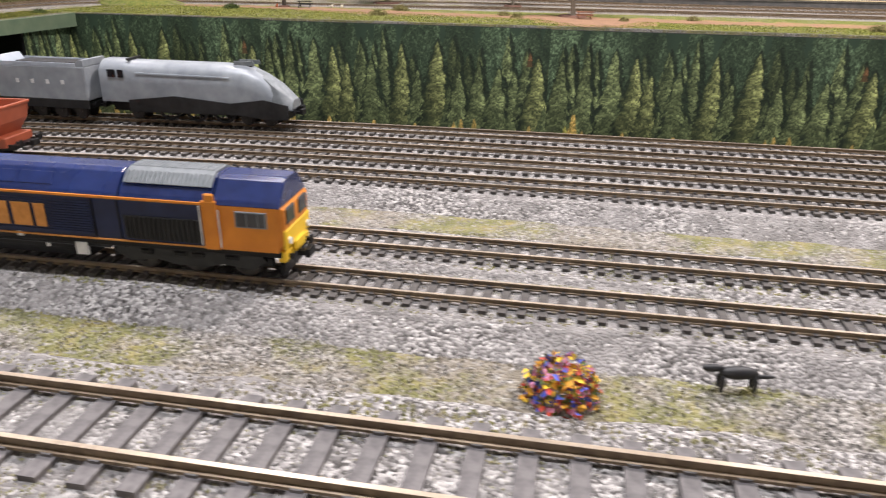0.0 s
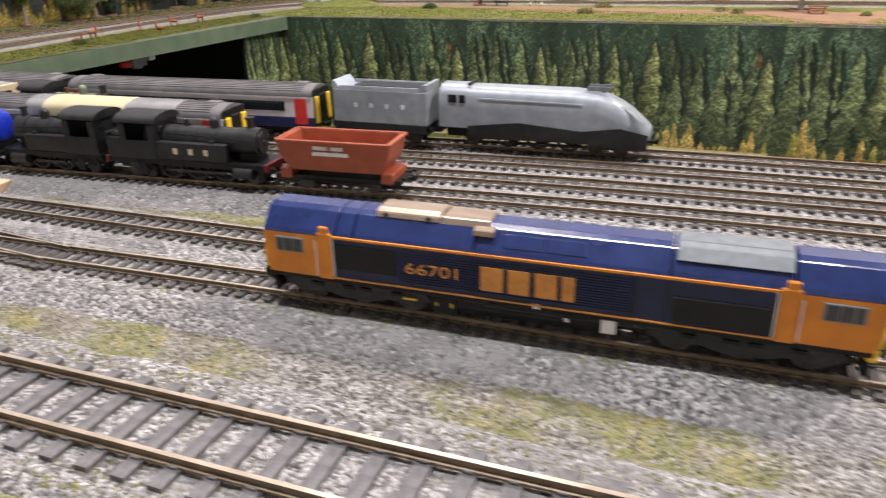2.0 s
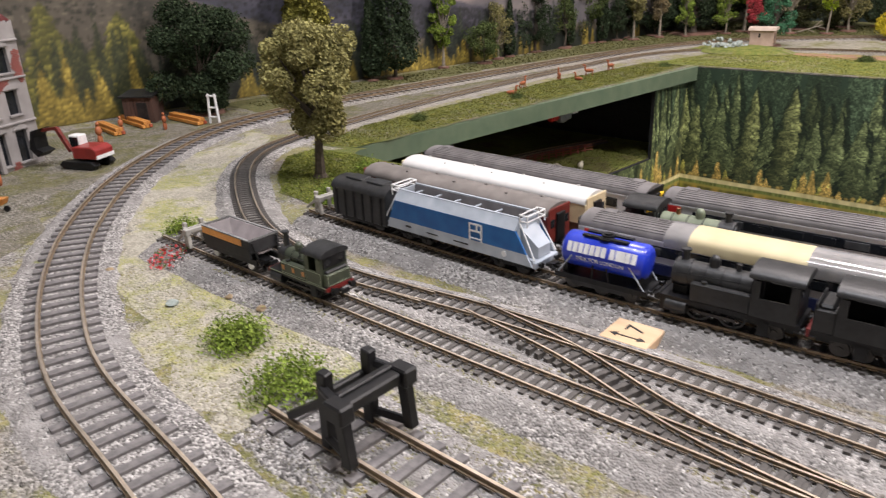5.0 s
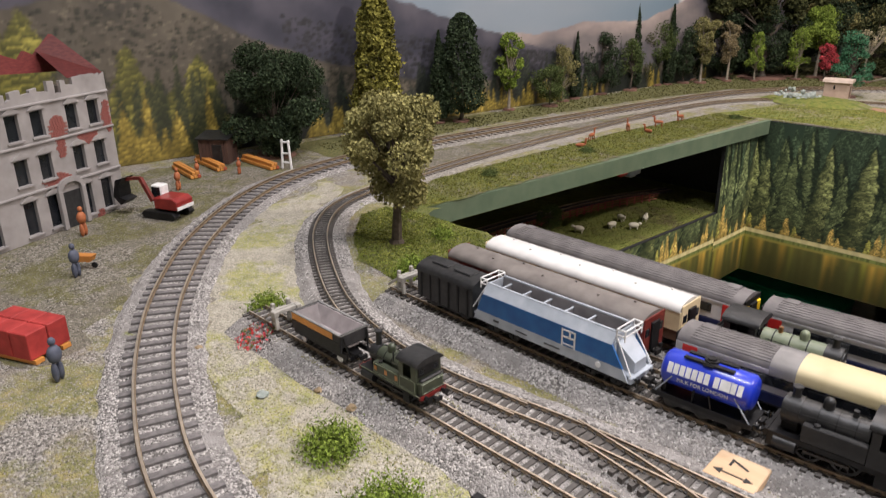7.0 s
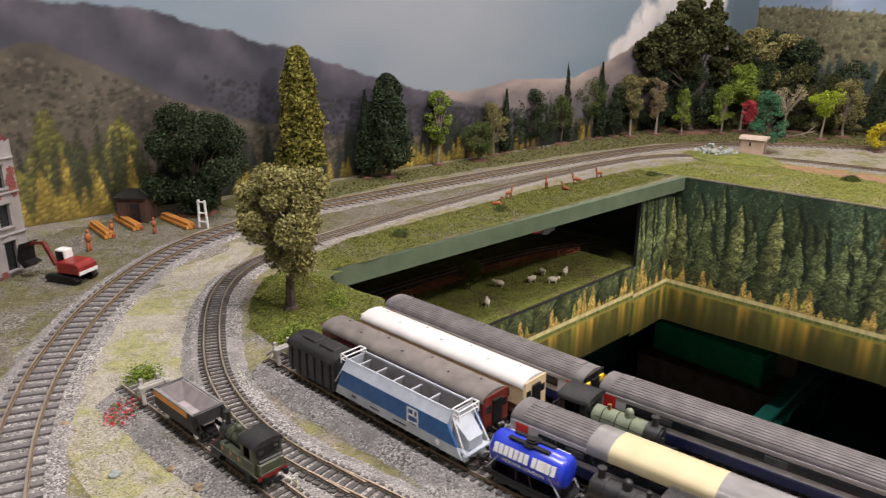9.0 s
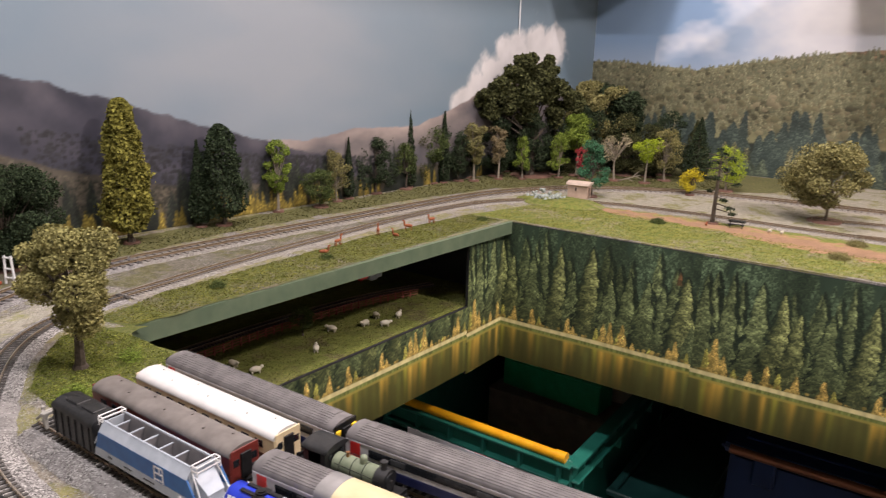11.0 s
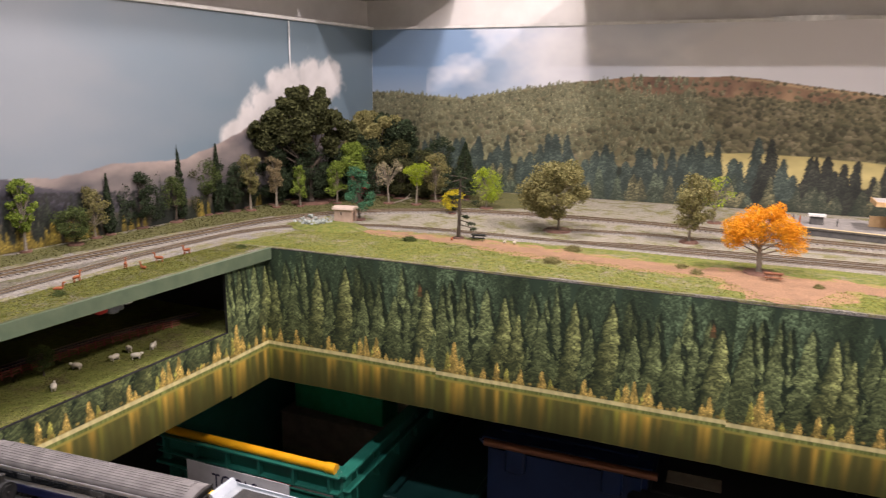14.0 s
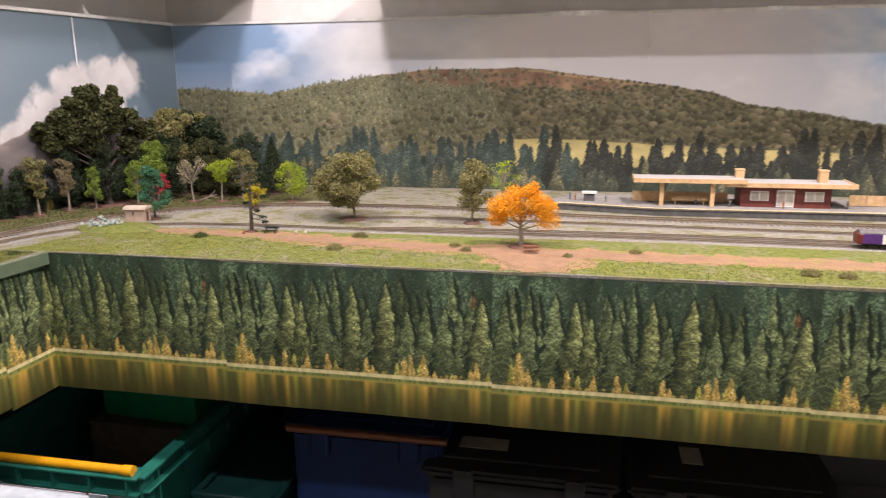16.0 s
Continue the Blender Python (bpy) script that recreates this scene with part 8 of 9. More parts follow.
# ---- small things on the near board ----
def buffer_stop(m, k, material, name="buffer_stop", label="black plastic buffer stop at the end of the siding"):
    t = empty(name, m, label, "buffer stop")
    B = lambda *a, **q: boxes(*[tuple(v * k for v in it) for it in a], **q)

    def strut(nm, a, b, w, d):
        a, b = Vector(a) * k, Vector(b) * k
        bm = boxes((0, 0, 0, w * k, d * k, (b - a).length), bevel=0.0004 * k)
        bmesh.ops.rotate(bm, cent=(0, 0, 0), matrix=Vector((0, 0, 1)).rotation_difference(b - a).to_matrix(), verts=bm.verts)
        bmesh.ops.translate(bm, vec=(a + b) / 2, verts=bm.verts)
        part(nm, bm, material, t)

    part("cross_beam", B((0.0045, 0, 0.0168, 0.0050, 0.0220, 0.0038), bevel=0.0005 * k), material, t)
    part("beam_lip", B((0.0024, 0, 0.0183, 0.0022, 0.0220, 0.0030), bevel=0.0004 * k), material, t)
    for s in (-1, 1):
        part("buffer_block", B((0.0052, s * 0.0130, 0.0168, 0.0074, 0.0056, 0.0056), bevel=0.0006 * k), material, t)
        strut("front_leg", (0.0060, s * 0.0128, 0.0150), (0.0078, s * 0.0128, 0.0004), 0.0036, 0.0036)
        strut("rear_post", (-0.0052, s * 0.0088, -0.0012), (-0.0044, s * 0.0088, 0.0232), 0.0038, 0.0036)
        strut("side_rail", (-0.0046, s * 0.0100, 0.0185), (0.0040, s * 0.0120, 0.0178), 0.0026, 0.0026)
        strut("foot_link", (-0.0050, s * 0.0095, 0.0022), (0.0078, s * 0.0125, 0.0022), 0.0022, 0.0022)
        strut("back_strut", (-0.0050, s * 0.0088, 0.0140), (-0.0230, s * 0.0088, 0.0012), 0.0026, 0.0026)
    strut("rear_beam", (-0.0060, -0.0088, 0.0150), (-0.0060, 0.0088, 0.0150), 0.0020, 0.0026)
    return t


M_STOP = mat("black_moulded_plastic", (0.005, 0.005, 0.0055), (0.014, 0.014, 0.015), scale=150, rough=0.42, spec=0.35)
M_STOPG = mat("grey_moulded_plastic", (0.3, 0.29, 0.26), (0.42, 0.4, 0.36), scale=150, rough=0.6)
buffer_stop(pose(-0.419, 0.0980, 0.0040) @ Matrix.Diagonal((1, 0.9, 1.0, 1)), 1.08, M_STOP)
buffer_stop(pose(-0.603, BY(-0.6), 0.0034 + RAISED), 0.52, M_STOPG, label="small pale grey buffer stop at the siding end")
buffer_stop(pose(-0.590, CY(-0.59), 0.0034 + RAISED), 0.52, M_STOPG, label="small pale grey buffer stop at the siding end")


def track_marker():
    t = empty("track_marker", pose(-0.3865, 0.2055, 0.0, 0, 0, 3), "thin wooden block marked with a seven and an arrow", "marker block")
    wood = mat("pale_plywood", (0.5, 0.33, 0.19), (0.66, 0.48, 0.31), scale=120, rough=0.7, stretch=(0.2, 1, 1))
    ink = mat("black_ink", (0.015, 0.015, 0.015), scale=300, rough=0.6)
    part("block", boxes((0, 0, 0.0022, 0.0190, 0.0180, 0.0044), bevel=0.0004), wood, t)
    lettering("numeral", "7", 0.0105, 0.00006, pose(0.0005, 0.0030, 0.0045, 0, 0, 90), ink, t, "hand-drawn black seven")
    part("arrow", boxes((-0.0005, -0.0040, 0.0045, 0.0130, 0.0007, 0.0002)), ink, t)
    for s in (-1, 1):
        part("arrow_head", prism([(s * 0.0072, -0.0040), (s * 0.0042, -0.0024), (s * 0.0042, -0.0056)], 0.0044, 0.00465, axis="z"), ink, t)


track_marker()


def blob(name, spots, material, m, label, category, group=""):
    """A plain rounded figurine in one mesh: spots of (centre, radii)."""
    bm = bmesh.new()
    for c, r in spots:
        g = bmesh.ops.create_icosphere(bm, subdivisions=2, radius=1.0)
        bmesh.ops.scale(bm, vec=r, verts=g["verts"])
        bmesh.ops.translate(bm, vec=c, verts=g["verts"])
    ob = part(name, bm, material, smooth=True)
    ob.matrix_basis = m
    return tagged(ob, label, category, group)


M_SHEEP = mat("cream_figurine", (0.5, 0.46, 0.36), (0.62, 0.58, 0.48), scale=300, rough=0.8)
M_DEER = mat("red_brown_figurine", (0.24, 0.065, 0.022), (0.36, 0.11, 0.038), scale=300, rough=0.7)
M_BLKFIG = mat("black_figurine", (0.01, 0.01, 0.011), (0.025, 0.025, 0.026), scale=300, rough=0.55)
four = lambda k, w, h: [((sx * k, sy * w, h / 2), (0.0006, 0.0006, h / 2)) for sx in (-1, 1) for sy in (-1, 1)]
blob("figurine", [((0, 0, 0.0044), (0.0044, 0.0015, 0.0015)), ((-0.0054, 0, 0.0054), (0.0024, 0.0009, 0.0009)), ((0.0052, 0, 0.0036), (0.0026, 0.0005, 0.0005)), *four(0.0034, 0.0011, 0.0044)], M_BLKFIG, pose(0.046, 0.137, 0.0, 0, 0, 8), "plain black four-legged figurine on the chippings", "figurine")
for i, (x, y) in enumerate(((-0.770, 0.496), (-0.739, 0.500), (-0.730, 0.580), (-0.758, 0.635), (-0.739, 0.675), (-0.746, 0.704), (-0.719, 0.689), (-0.725, 0.724))):
    blob("figurine", [((0, 0, 0.0042), (0.0052, 0.0028, 0.0026)), ((0.0054, 0, 0.0056), (0.0018, 0.0013, 0.0014)), *four(0.003, 0.0013, 0.004)], M_SHEEP, pose(x, y, -0.106, 0, 0, 67 * i) @ Matrix.Scale(1.3, 4), "plain cream four-legged figurine on the lower deck", "figurine", "cream figurines")
for i, (x, y) in enumerate(((-0.748, 0.614), (-0.757, 0.647), (-0.757, 0.721), (-0.734, 0.728), (-0.741, 0.763), (-0.741, 0.815))):
    low = i in (0, 3)
    up = 0.0 if low else 0.0045
    blob("figurine", [((0, 0, 0.0022 + up), (0.0058, 0.0020, 0.0022)), ((0.0052, 0, 0.0054 + up), (0.0012, 0.001, 0.0036)), ((0.0064, 0, 0.0086 + up), (0.0020, 0.0010, 0.0010)), *(four(0.0038, 0.0011, 0.0062) if not low else [])], M_DEER, pose(x, y, 0.0002, 0, 0, 50 + 41 * i), "plain red-brown four-legged figurine on the turf", "figurine", "brown figurines")


def standing(x, y, cols, m_, seed, h=0.0115, turn=0):
    b, l_ = cols
    ob = blob("figurine", [((0, 0, h * 0.62), (h * 0.13, h * 0.17, h * 0.22)), ((0, 0, h * 0.92), (h * 0.08, h * 0.08, h * 0.10)), ((0, h * 0.07, h * 0.22), (h * 0.075, h * 0.075, h * 0.24)), ((0, -h * 0.07, h * 0.22), (h * 0.075, h * 0.075, h * 0.24))], m_, pose(x, y, 0.0, 0, 0, turn), "plain standing figurine in work colours", "figurine", "standing figurines")
    return ob


M_FIGB = mat("dull_blue_figurine", (0.05, 0.06, 0.09), (0.1, 0.11, 0.15), scale=200, rough=0.7)
M_FIGO = mat("orange_figurine", (0.3, 0.09, 0.035), (0.42, 0.14, 0.05), scale=200, rough=0.7)
M_FIGG = mat("grey_figurine", (0.1, 0.1, 0.1), (0.2, 0.19, 0.18), scale=200, rough=0.7)
for x, y, mm, h in ((-0.764, 0.102, M_FIGB, 0.022), (-0.841, 0.133, M_FIGO, 0.022), (-0.640, 0.052, M_FIGB, 0.022), (-0.905, 0.235, M_FIGO, 0.02), (-0.935, 0.268, M_FIGO, 0.016), (-0.915, 0.30, M_DEER, 0.016)):
    standing(x, y, (0, 0), mm, 0, h, 30)


# ---- the ruined house ----
def ruined_house():
    M_ST = mat("grey_rendered_wall", (0.24, 0.222, 0.215), (0.32, 0.3, 0.29), scale=90, rough=0.8, bump=0.3)
    M_BR = mat("red_brickwork", (0.21, 0.06, 0.05), (0.31, 0.10, 0.08), scale=200, rough=0.8)
    M_TL = mat("dark_red_tiles", (0.13, 0.022, 0.022), (0.2, 0.042, 0.036), scale=260, rough=0.6, stretch=(1, 1, 3))
    # front runs from (-0.835, 0.078) to (-0.895, 0.185)
    a, b = Vector((-0.822, 0.030)), Vector((-0.893, 0.183))
    d = (b - a).normalized()
    t = empty("ruined_house", Matrix.Translation((b.x, b.y, 0)) @ Matrix.Rotation(math.atan2(-d.y, -d.x), 4, "Z"), "ruined grey three-storey model house with red brick patches", "house")
    # local x runs along the front from the far corner (0) towards the camera (L), front faces +y or -y
    L, Hh, th = 0.17, 0.096, 0.003
    side = 1.0
    nrm = Vector((d.y, -d.x))
    cols, rws = (0.016, 0.036, 0.066, 0.086, 0.116, 0.136, 0.156), (0.004, 0.040, 0.071)
    ww, wh = 0.0105, (0.024, 0.018, 0.018)
    # wall built as strips round the openings
    strips = []
    xs = [0.0]
    for c in cols:
        xs += [c - ww / 2, c + ww / 2]
    xs.append(L)
    zs = [0.0]
    for r, h_ in zip(rws, wh):
        zs += [r, r + h_]
    zs.append(Hh)
    for i in range(len(xs) - 1):
        for j in range(len(zs) - 1):
            if i % 2 == 1 and j % 2 == 1:
                continue
            strips.append(((xs[i] + xs[i + 1]) / 2, 0, (zs[j] + zs[j + 1]) / 2, xs[i + 1] - xs[i], th, zs[j + 1] - zs[j]))
    bm = boxes(*strips)
    bmesh.ops.remove_doubles(bm, verts=bm.verts, dist=0.00001)
    part("front_wall", bm, M_ST, t)
    part("end_wall", boxes((th / 2, -0.03, Hh / 2, th, 0.057, Hh)), M_ST, t)
    part("rear_wall", boxes((L / 2, -0.06, Hh * 0.4, L, th, Hh * 0.8)), M_BR, t)
    # dark panes behind the openings stand for the unlit inside
    for c in cols:
        for r, h_ in zip(rws, wh):
            w = part("window", boxes((c, -0.0016, r + h_ / 2, ww, 0.0004, h_)), P_GLASS, t, "dark sheet for the unlit window opening")
            part("sill", boxes((c, 0.0022, r - 0.0006, ww + 0.003, 0.0018, 0.0012)), M_ST, w)
            part("hood", prism([(c - ww / 2 - 0.002, r + h_ + 0.001), (c + ww / 2 + 0.002, r + h_ + 0.001), (c + ww / 2, r + h_ + 0.003), (c, r + h_ + 0.0052), (c - ww / 2, r + h_ + 0.003)], 0.0014, 0.0028, axis="y"), M_ST, w)
    for z in (0.034, 0.067, 0.094):
        part("string_course", boxes((L / 2, 0.0022, z, L, 0.0020, 0.0018), bevel=0.0004), M_ST, t)
    # broken parapet
    rnd = random.Random(8)
    pts = [(0.0, Hh)]
    x = 0.0
    while x < L:
        pts.append((x, Hh + (0.012 if x < 0.03 else rnd.uniform(0.002, 0.012))))
        x += rnd.uniform(0.004, 0.009)
        pts.append((min(x, L), pts[-1][1] - rnd.uniform(-0.001, 0.002)))
    pts.append((L, Hh))
    part("broken_parapet", prism(pts, -th / 2, th / 2, axis="y"), M_ST, t)
    # brick patches bare of render, brick by brick
    first = None
    n = 0
    for cx, cz, rx, rz in ((0.004, 0.075, 0.006, 0.012), (0.026, 0.063, 0.012, 0.005), (0.051, 0.074, 0.007, 0.010), (0.051, 0.060, 0.004, 0.008), (0.060, 0.037, 0.012, 0.006), (0.027, 0.012, 0.0045, 0.016), (0.006, 0.033, 0.004, 0.006), (0.100, 0.076, 0.006, 0.012), (0.126, 0.037, 0.010, 0.006), (0.146, 0.060, 0.007, 0.008)):
        rowz = cz - rz
        k = 0
        while rowz < cz + rz:
            half = rx * math.sqrt(max(0, 1 - ((rowz - cz) / rz) ** 2)) * rnd.uniform(0.75, 1.15)
            xx = cx - half + (0.0011 if k % 2 else 0)
            while xx < cx + half:
                if not any(abs(xx - c) < ww / 2 + 0.0012 and r - 0.001 < rowz < r + h_ + 0.001 for c in cols for r, h_ in zip(rws, wh)) and 0.001 < xx < L and n < 300:
                    if first is None:
                        first = part("brick", boxes((0, 0, 0, 0.0021, 0.0006, 0.0010)), M_BR, t)
                        ob = first
                    else:
                        ob = new("brick", first.data)
                        ob.parent = t
                    ob.matrix_basis = pose(xx, th / 2 + 0.0002, rowz)
                    n += 1
                xx += 0.0024
            rowz += 0.00125
            k += 1
    # door surround
    # the doorway is a black sheet on the wall, for the dark inside
    dr = part("doorway", boxes((0.051, 0.0016, 0.0135, 0.017, 0.0012, 0.027)), M_BLACK, t, "black sheet for the unlit doorway under an arch")
    for s in (-1, 1):
        part("pilaster", boxes((0.051 + s * 0.0105, 0.003, 0.0145, 0.0038, 0.0036, 0.029), bevel=0.0004), M_ST, dr)
    part("arch", prism([(0.051 + 0.0125 * math.cos(q), 0.029 + 0.009 * math.sin(q)) for q in np.linspace(0, math.pi, 14)] + [(0.051 + 0.0085 * math.cos(q), 0.029 + 0.0055 * math.sin(q)) for q in np.linspace(math.pi, 0, 14)], 0.0014, 0.0046, axis="y"), M_ST, dr)
    # what is left of the roof
    part("roof", prism([(0.002, Hh + 0.012), (0.012, Hh + 0.040), (0.030, Hh + 0.026), (0.038, Hh + 0.030), (0.044, Hh + 0.024), (0.060, Hh + 0.030), (0.064, Hh + 0.016)], -0.034, -0.030, axis="y"), M_TL, t, "broken dark red tiled roof")
    rf = bmesh.new()
    vs = [rf.verts.new(c) for c in ((0.0, 0.001, Hh + 0.0115), (0.034, 0.001, Hh + 0.0115), (0.030, -0.030, Hh + 0.030), (0.012, -0.030, Hh + 0.040), (-0.001, -0.058, Hh + 0.0115))]
    rf.faces.new((vs[0], vs[1], vs[2], vs[3]))
    rf.faces.new((vs[0], vs[3], vs[4]))
    bmesh.ops.solidify(rf, geom=rf.faces[:], thickness=0.001)
    part("roof_slope", rf, M_TL, t, "dark red tiled slope")


ruined_house()


def excavator():
    red = mat("red_machine_paint", (0.2, 0.014, 0.014), (0.28, 0.028, 0.022), scale=150, rough=0.4)
    t = empty("excavator", pose(-0.842, 0.197, 0.0, 0, 0, 205) @ Matrix.Scale(1.04, 4), "red and white model excavator on black tracks", "excavator")
    for s in (-1, 1):
        part("crawler_track", prism([(-0.016, 0.003), (-0.013, 0.0), (0.013, 0.0), (0.016, 0.003), (0.013, 0.006), (-0.013, 0.006)], s * 0.008 - 0.003, s * 0.008 + 0.003, bevel=0.0005, axis="y"), P_BLACK, t)
    part("undercarriage", boxes((0, 0, 0.004, 0.018, 0.012, 0.004)), P_BLACK, t)
    part("turntable", rods(((0, 0, 0.0068), 0.007, 0.0016, "z"), seg=16), P_BLACK, t)
    part("body", prism([(-0.017, 0.0075), (0.004, 0.0075), (0.004, 0.016), (-0.013, 0.0165), (-0.017, 0.014)], -0.009, 0.009, bevel=0.0006, axis="y"), red, t, "red engine housing")
    part("counterweight", boxes((-0.0165, 0, 0.0090, 0.002, 0.0175, 0.0026)), P_WHITE, t)
    cab = part("cab", boxes((0.0085, -0.004, 0.0150, 0.0095, 0.0085, 0.0155), bevel=0.0007), P_WHITE, t, "white operator cab")
    for dx, dy, sx, sy in ((0.0, -0.0044, 0.0072, 0.0004), (0.0049, 0, 0.0004, 0.0068), (0.0, 0.0044, 0.0072, 0.0004)):
        part("cab_window", boxes((0.0085 + dx, -0.004 + dy, 0.0172, sx, sy, 0.0082)), P_GLASS, cab)
    for nm, a, b, w in (("boom", (0.008, 0.005, 0.012), (0.017, 0.005, 0.029), 0.0028), ("arm", (0.017, 0.005, 0.029), (0.031, 0.005, 0.027), 0.0022)):
        bm = boxes((0, 0, 0, w, w, (Vector(b) - Vector(a)).length))
        bmesh.ops.rotate(bm, cent=(0, 0, 0), matrix=Vector((0, 0, 1)).rotation_difference(Vector(b) - Vector(a)).to_matrix(), verts=bm.verts)
        bmesh.ops.translate(bm, vec=(Vector(a) + Vector(b)) / 2, verts=bm.verts)
        part(nm, bm, P_MAROON, t)
    part("bucket", prism([(0.029, 0.029), (0.036, 0.027), (0.040, 0.014), (0.034, 0.008), (0.028, 0.012), (0.034, 0.014), (0.034, 0.023)], -0.001, 0.011, axis="y"), P_BLACK, t)


excavator()


def plank_shed():
    wood = mat("dark_brown_boards", (0.05, 0.025, 0.018), (0.1, 0.055, 0.04), scale=160, rough=0.8, stretch=(1, 1, 0.1))
    t = empty("shed", pose(-0.976, 0.312, 0.0, 0, 0, 40), "small dark brown model plank shed", "shed")
    part("body", boxes((0, 0, 0.0125, 0.030, 0.024, 0.025)), wood, t)
    for k in range(8):
        part("plank", boxes((-0.0131 + 0.00375 * k, -0.0123, 0.0125, 0.0034, 0.0008, 0.0245)), wood, t)
    part("door", boxes((0.004, -0.0130, 0.010, 0.010, 0.0006, 0.019)), P_SOOT, t)
    part("roof", prism([(-0.015, 0.0245), (0.015, 0.0275), (0.015, 0.029), (-0.015, 0.026)], -0.017, 0.017), P_SOOT, t)


plank_shed()
M_LOG = mat("orange_timber", (0.42, 0.16, 0.03), (0.6, 0.27, 0.06), scale=140, rough=0.6, stretch=(0.2, 1, 1))
for x, y, a, ln in ((-0.955, 0.266, -6, 0.052), (-0.965, 0.296, -4, 0.056), (-0.932, 0.332, 0, 0.056)):
    t = empty("timber_stack", pose(x, y, 0.0, 0, 0, a), "stack of orange model timber beams on the ground", "timber", "timber stacks")
    for dy, dz in ((-0.0035, 0.0018), (0.0, 0.0018), (0.0035, 0.0018), (-0.0017, 0.005), (0.0017, 0.005)):
        part("beam", boxes((0, dy, dz, ln, 0.0031, 0.0031), bevel=0.0003), M_LOG if dy < 0.003 else P_BRICKRED, t)


def trestle(x, y):
    t = empty("trestle", pose(x, y, 0.0, 0, 0, 25), "white model trestle post beside the track", "post")
    for s in (-1, 1):
        part("leg", bars(((s * 0.005, 0, 0), (s * 0.0035, 0, 0.028)), r=0.0012), P_WHITE, t)
    for z in (0.006, 0.015, 0.026):
        part("rung", bars(((-0.005, 0, z), (0.005, 0, z)), r=0.0010), P_WHITE, t)


trestle(-0.900, 0.343)
M_STACK = mat("bright_red_brick", (0.26, 0.018, 0.016), (0.42, 0.04, 0.035), scale=160, rough=0.7)
t = empty("brick_pallet", pose(-0.684, 0.050, 0.0, 0, 0, 25), "stack of red model bricks on a wooden pallet", "bricks")
for dx in (-0.012, 0.0, 0.012):
    for dy in (-0.006, 0.006):
        part("brick_block", boxes((dx, dy, 0.0095, 0.0115, 0.0115, 0.014), bevel=0.0004), M_STACK, t)
part("pallet", boxes((0, -0.008, 0.0012, 0.038, 0.005, 0.0022), (0, 0.008, 0.0012, 0.038, 0.005, 0.0022), (0, 0, 0.0018, 0.038, 0.005, 0.0012)), M_LOG, t)
t = empty("wheelbarrow", pose(-0.775, 0.112, 0.0, 0, 0, 40), "small orange model wheelbarrow on the chippings", "wheelbarrow")
part("tray", prism([(-0.004, 0.005), (0.004, 0.005), (0.006, 0.009), (-0.006, 0.009)], -0.003, 0.003, axis="y"), M_LOG, t)
part("wheel", rods(((0.005, 0, 0.002), 0.002, 0.001, "y"), seg=10), P_BLACK, t)
part("handle", bars(((-0.003, 0.0025, 0.005), (-0.010, 0.0025, 0.007)), ((-0.003, -0.0025, 0.005), (-0.010, -0.0025, 0.007)), r=0.0004), P_BROWN, t)


# ---- the far board ----
def goods_hut():
    t = empty("hut", pose(-0.655, 1.102, 0.006, 0, 0, 8), "pinkish model hut with a flat pale roof", "hut")
    wall = mat("pink_wash", (0.4, 0.28, 0.22), (0.5, 0.37, 0.3), scale=120, rough=0.8)
    part("body", boxes((0, 0, 0.0105, 0.032, 0.022, 0.021)), wall, t)
    part("roof", prism([(-0.014, 0.021), (0.014, 0.021), (0.012, 0.025), (0.0, 0.0265), (-0.012, 0.025)], -0.019, 0.019, bevel=0.0004), mat("pinkish_roof_card", (0.42, 0.33, 0.27), (0.54, 0.44, 0.37), scale=90, rough=0.75), t)
    part("window", boxes((-0.003, -0.0111, 0.0145, 0.0024, 0.0004, 0.0055)), P_GLASS, t)
    part("door", boxes((0.0161, 0, 0.009, 0.0004, 0.008, 0.016)), P_BROWN, t)


goods_hut()
M_ROCK = mat("grey_rock", (0.20, 0.235, 0.215), (0.40, 0.44, 0.41), scale=160, rough=0.85, bump=0.6)
t = tagged(raw("mound", *(lambda: ([(x * 0.075 * s, y * 0.045 * s, z) for s, z in ((1.0, -0.0006), (0.8, 0.004), (0.5, 0.0062)) for x, y in [(math.cos(a), math.sin(a)) for a in np.linspace(0, 6.283, 22, endpoint=False)]], [(r * 22 + i, r * 22 + (i + 1) % 22, (r + 1) * 22 + (i + 1) % 22, (r + 1) * 22 + i) for r in range(2) for i in range(22)] + [tuple(range(44, 66))]))(), M_MEADOW), "low grassy mound under the hut", "mound", kind="structure")
t.matrix_basis = pose(-0.672, 1.068, 0.001)
rnd = random.Random(12)
for k in range(44):
    bm = bmesh.new()
    bmesh.ops.create_icosphere(bm, subdivisions=1, radius=rnd.uniform(0.0022, 0.0050))
    for v in bm.verts:
        v.co *= rnd.uniform(0.65, 1.2)
    ob = part("rock", bm, M_ROCK)
    ob.matrix_basis = pose(-0.692 + rnd.uniform(-0.028, 0.022), 1.060 + rnd.uniform(-0.018, 0.02), 0.0065 + (0.0 if k < 28 else 0.0045 if k < 40 else 0.0085))
    tagged(ob, "pale grey model rock on the mound", "rock", "rocks by the hut")


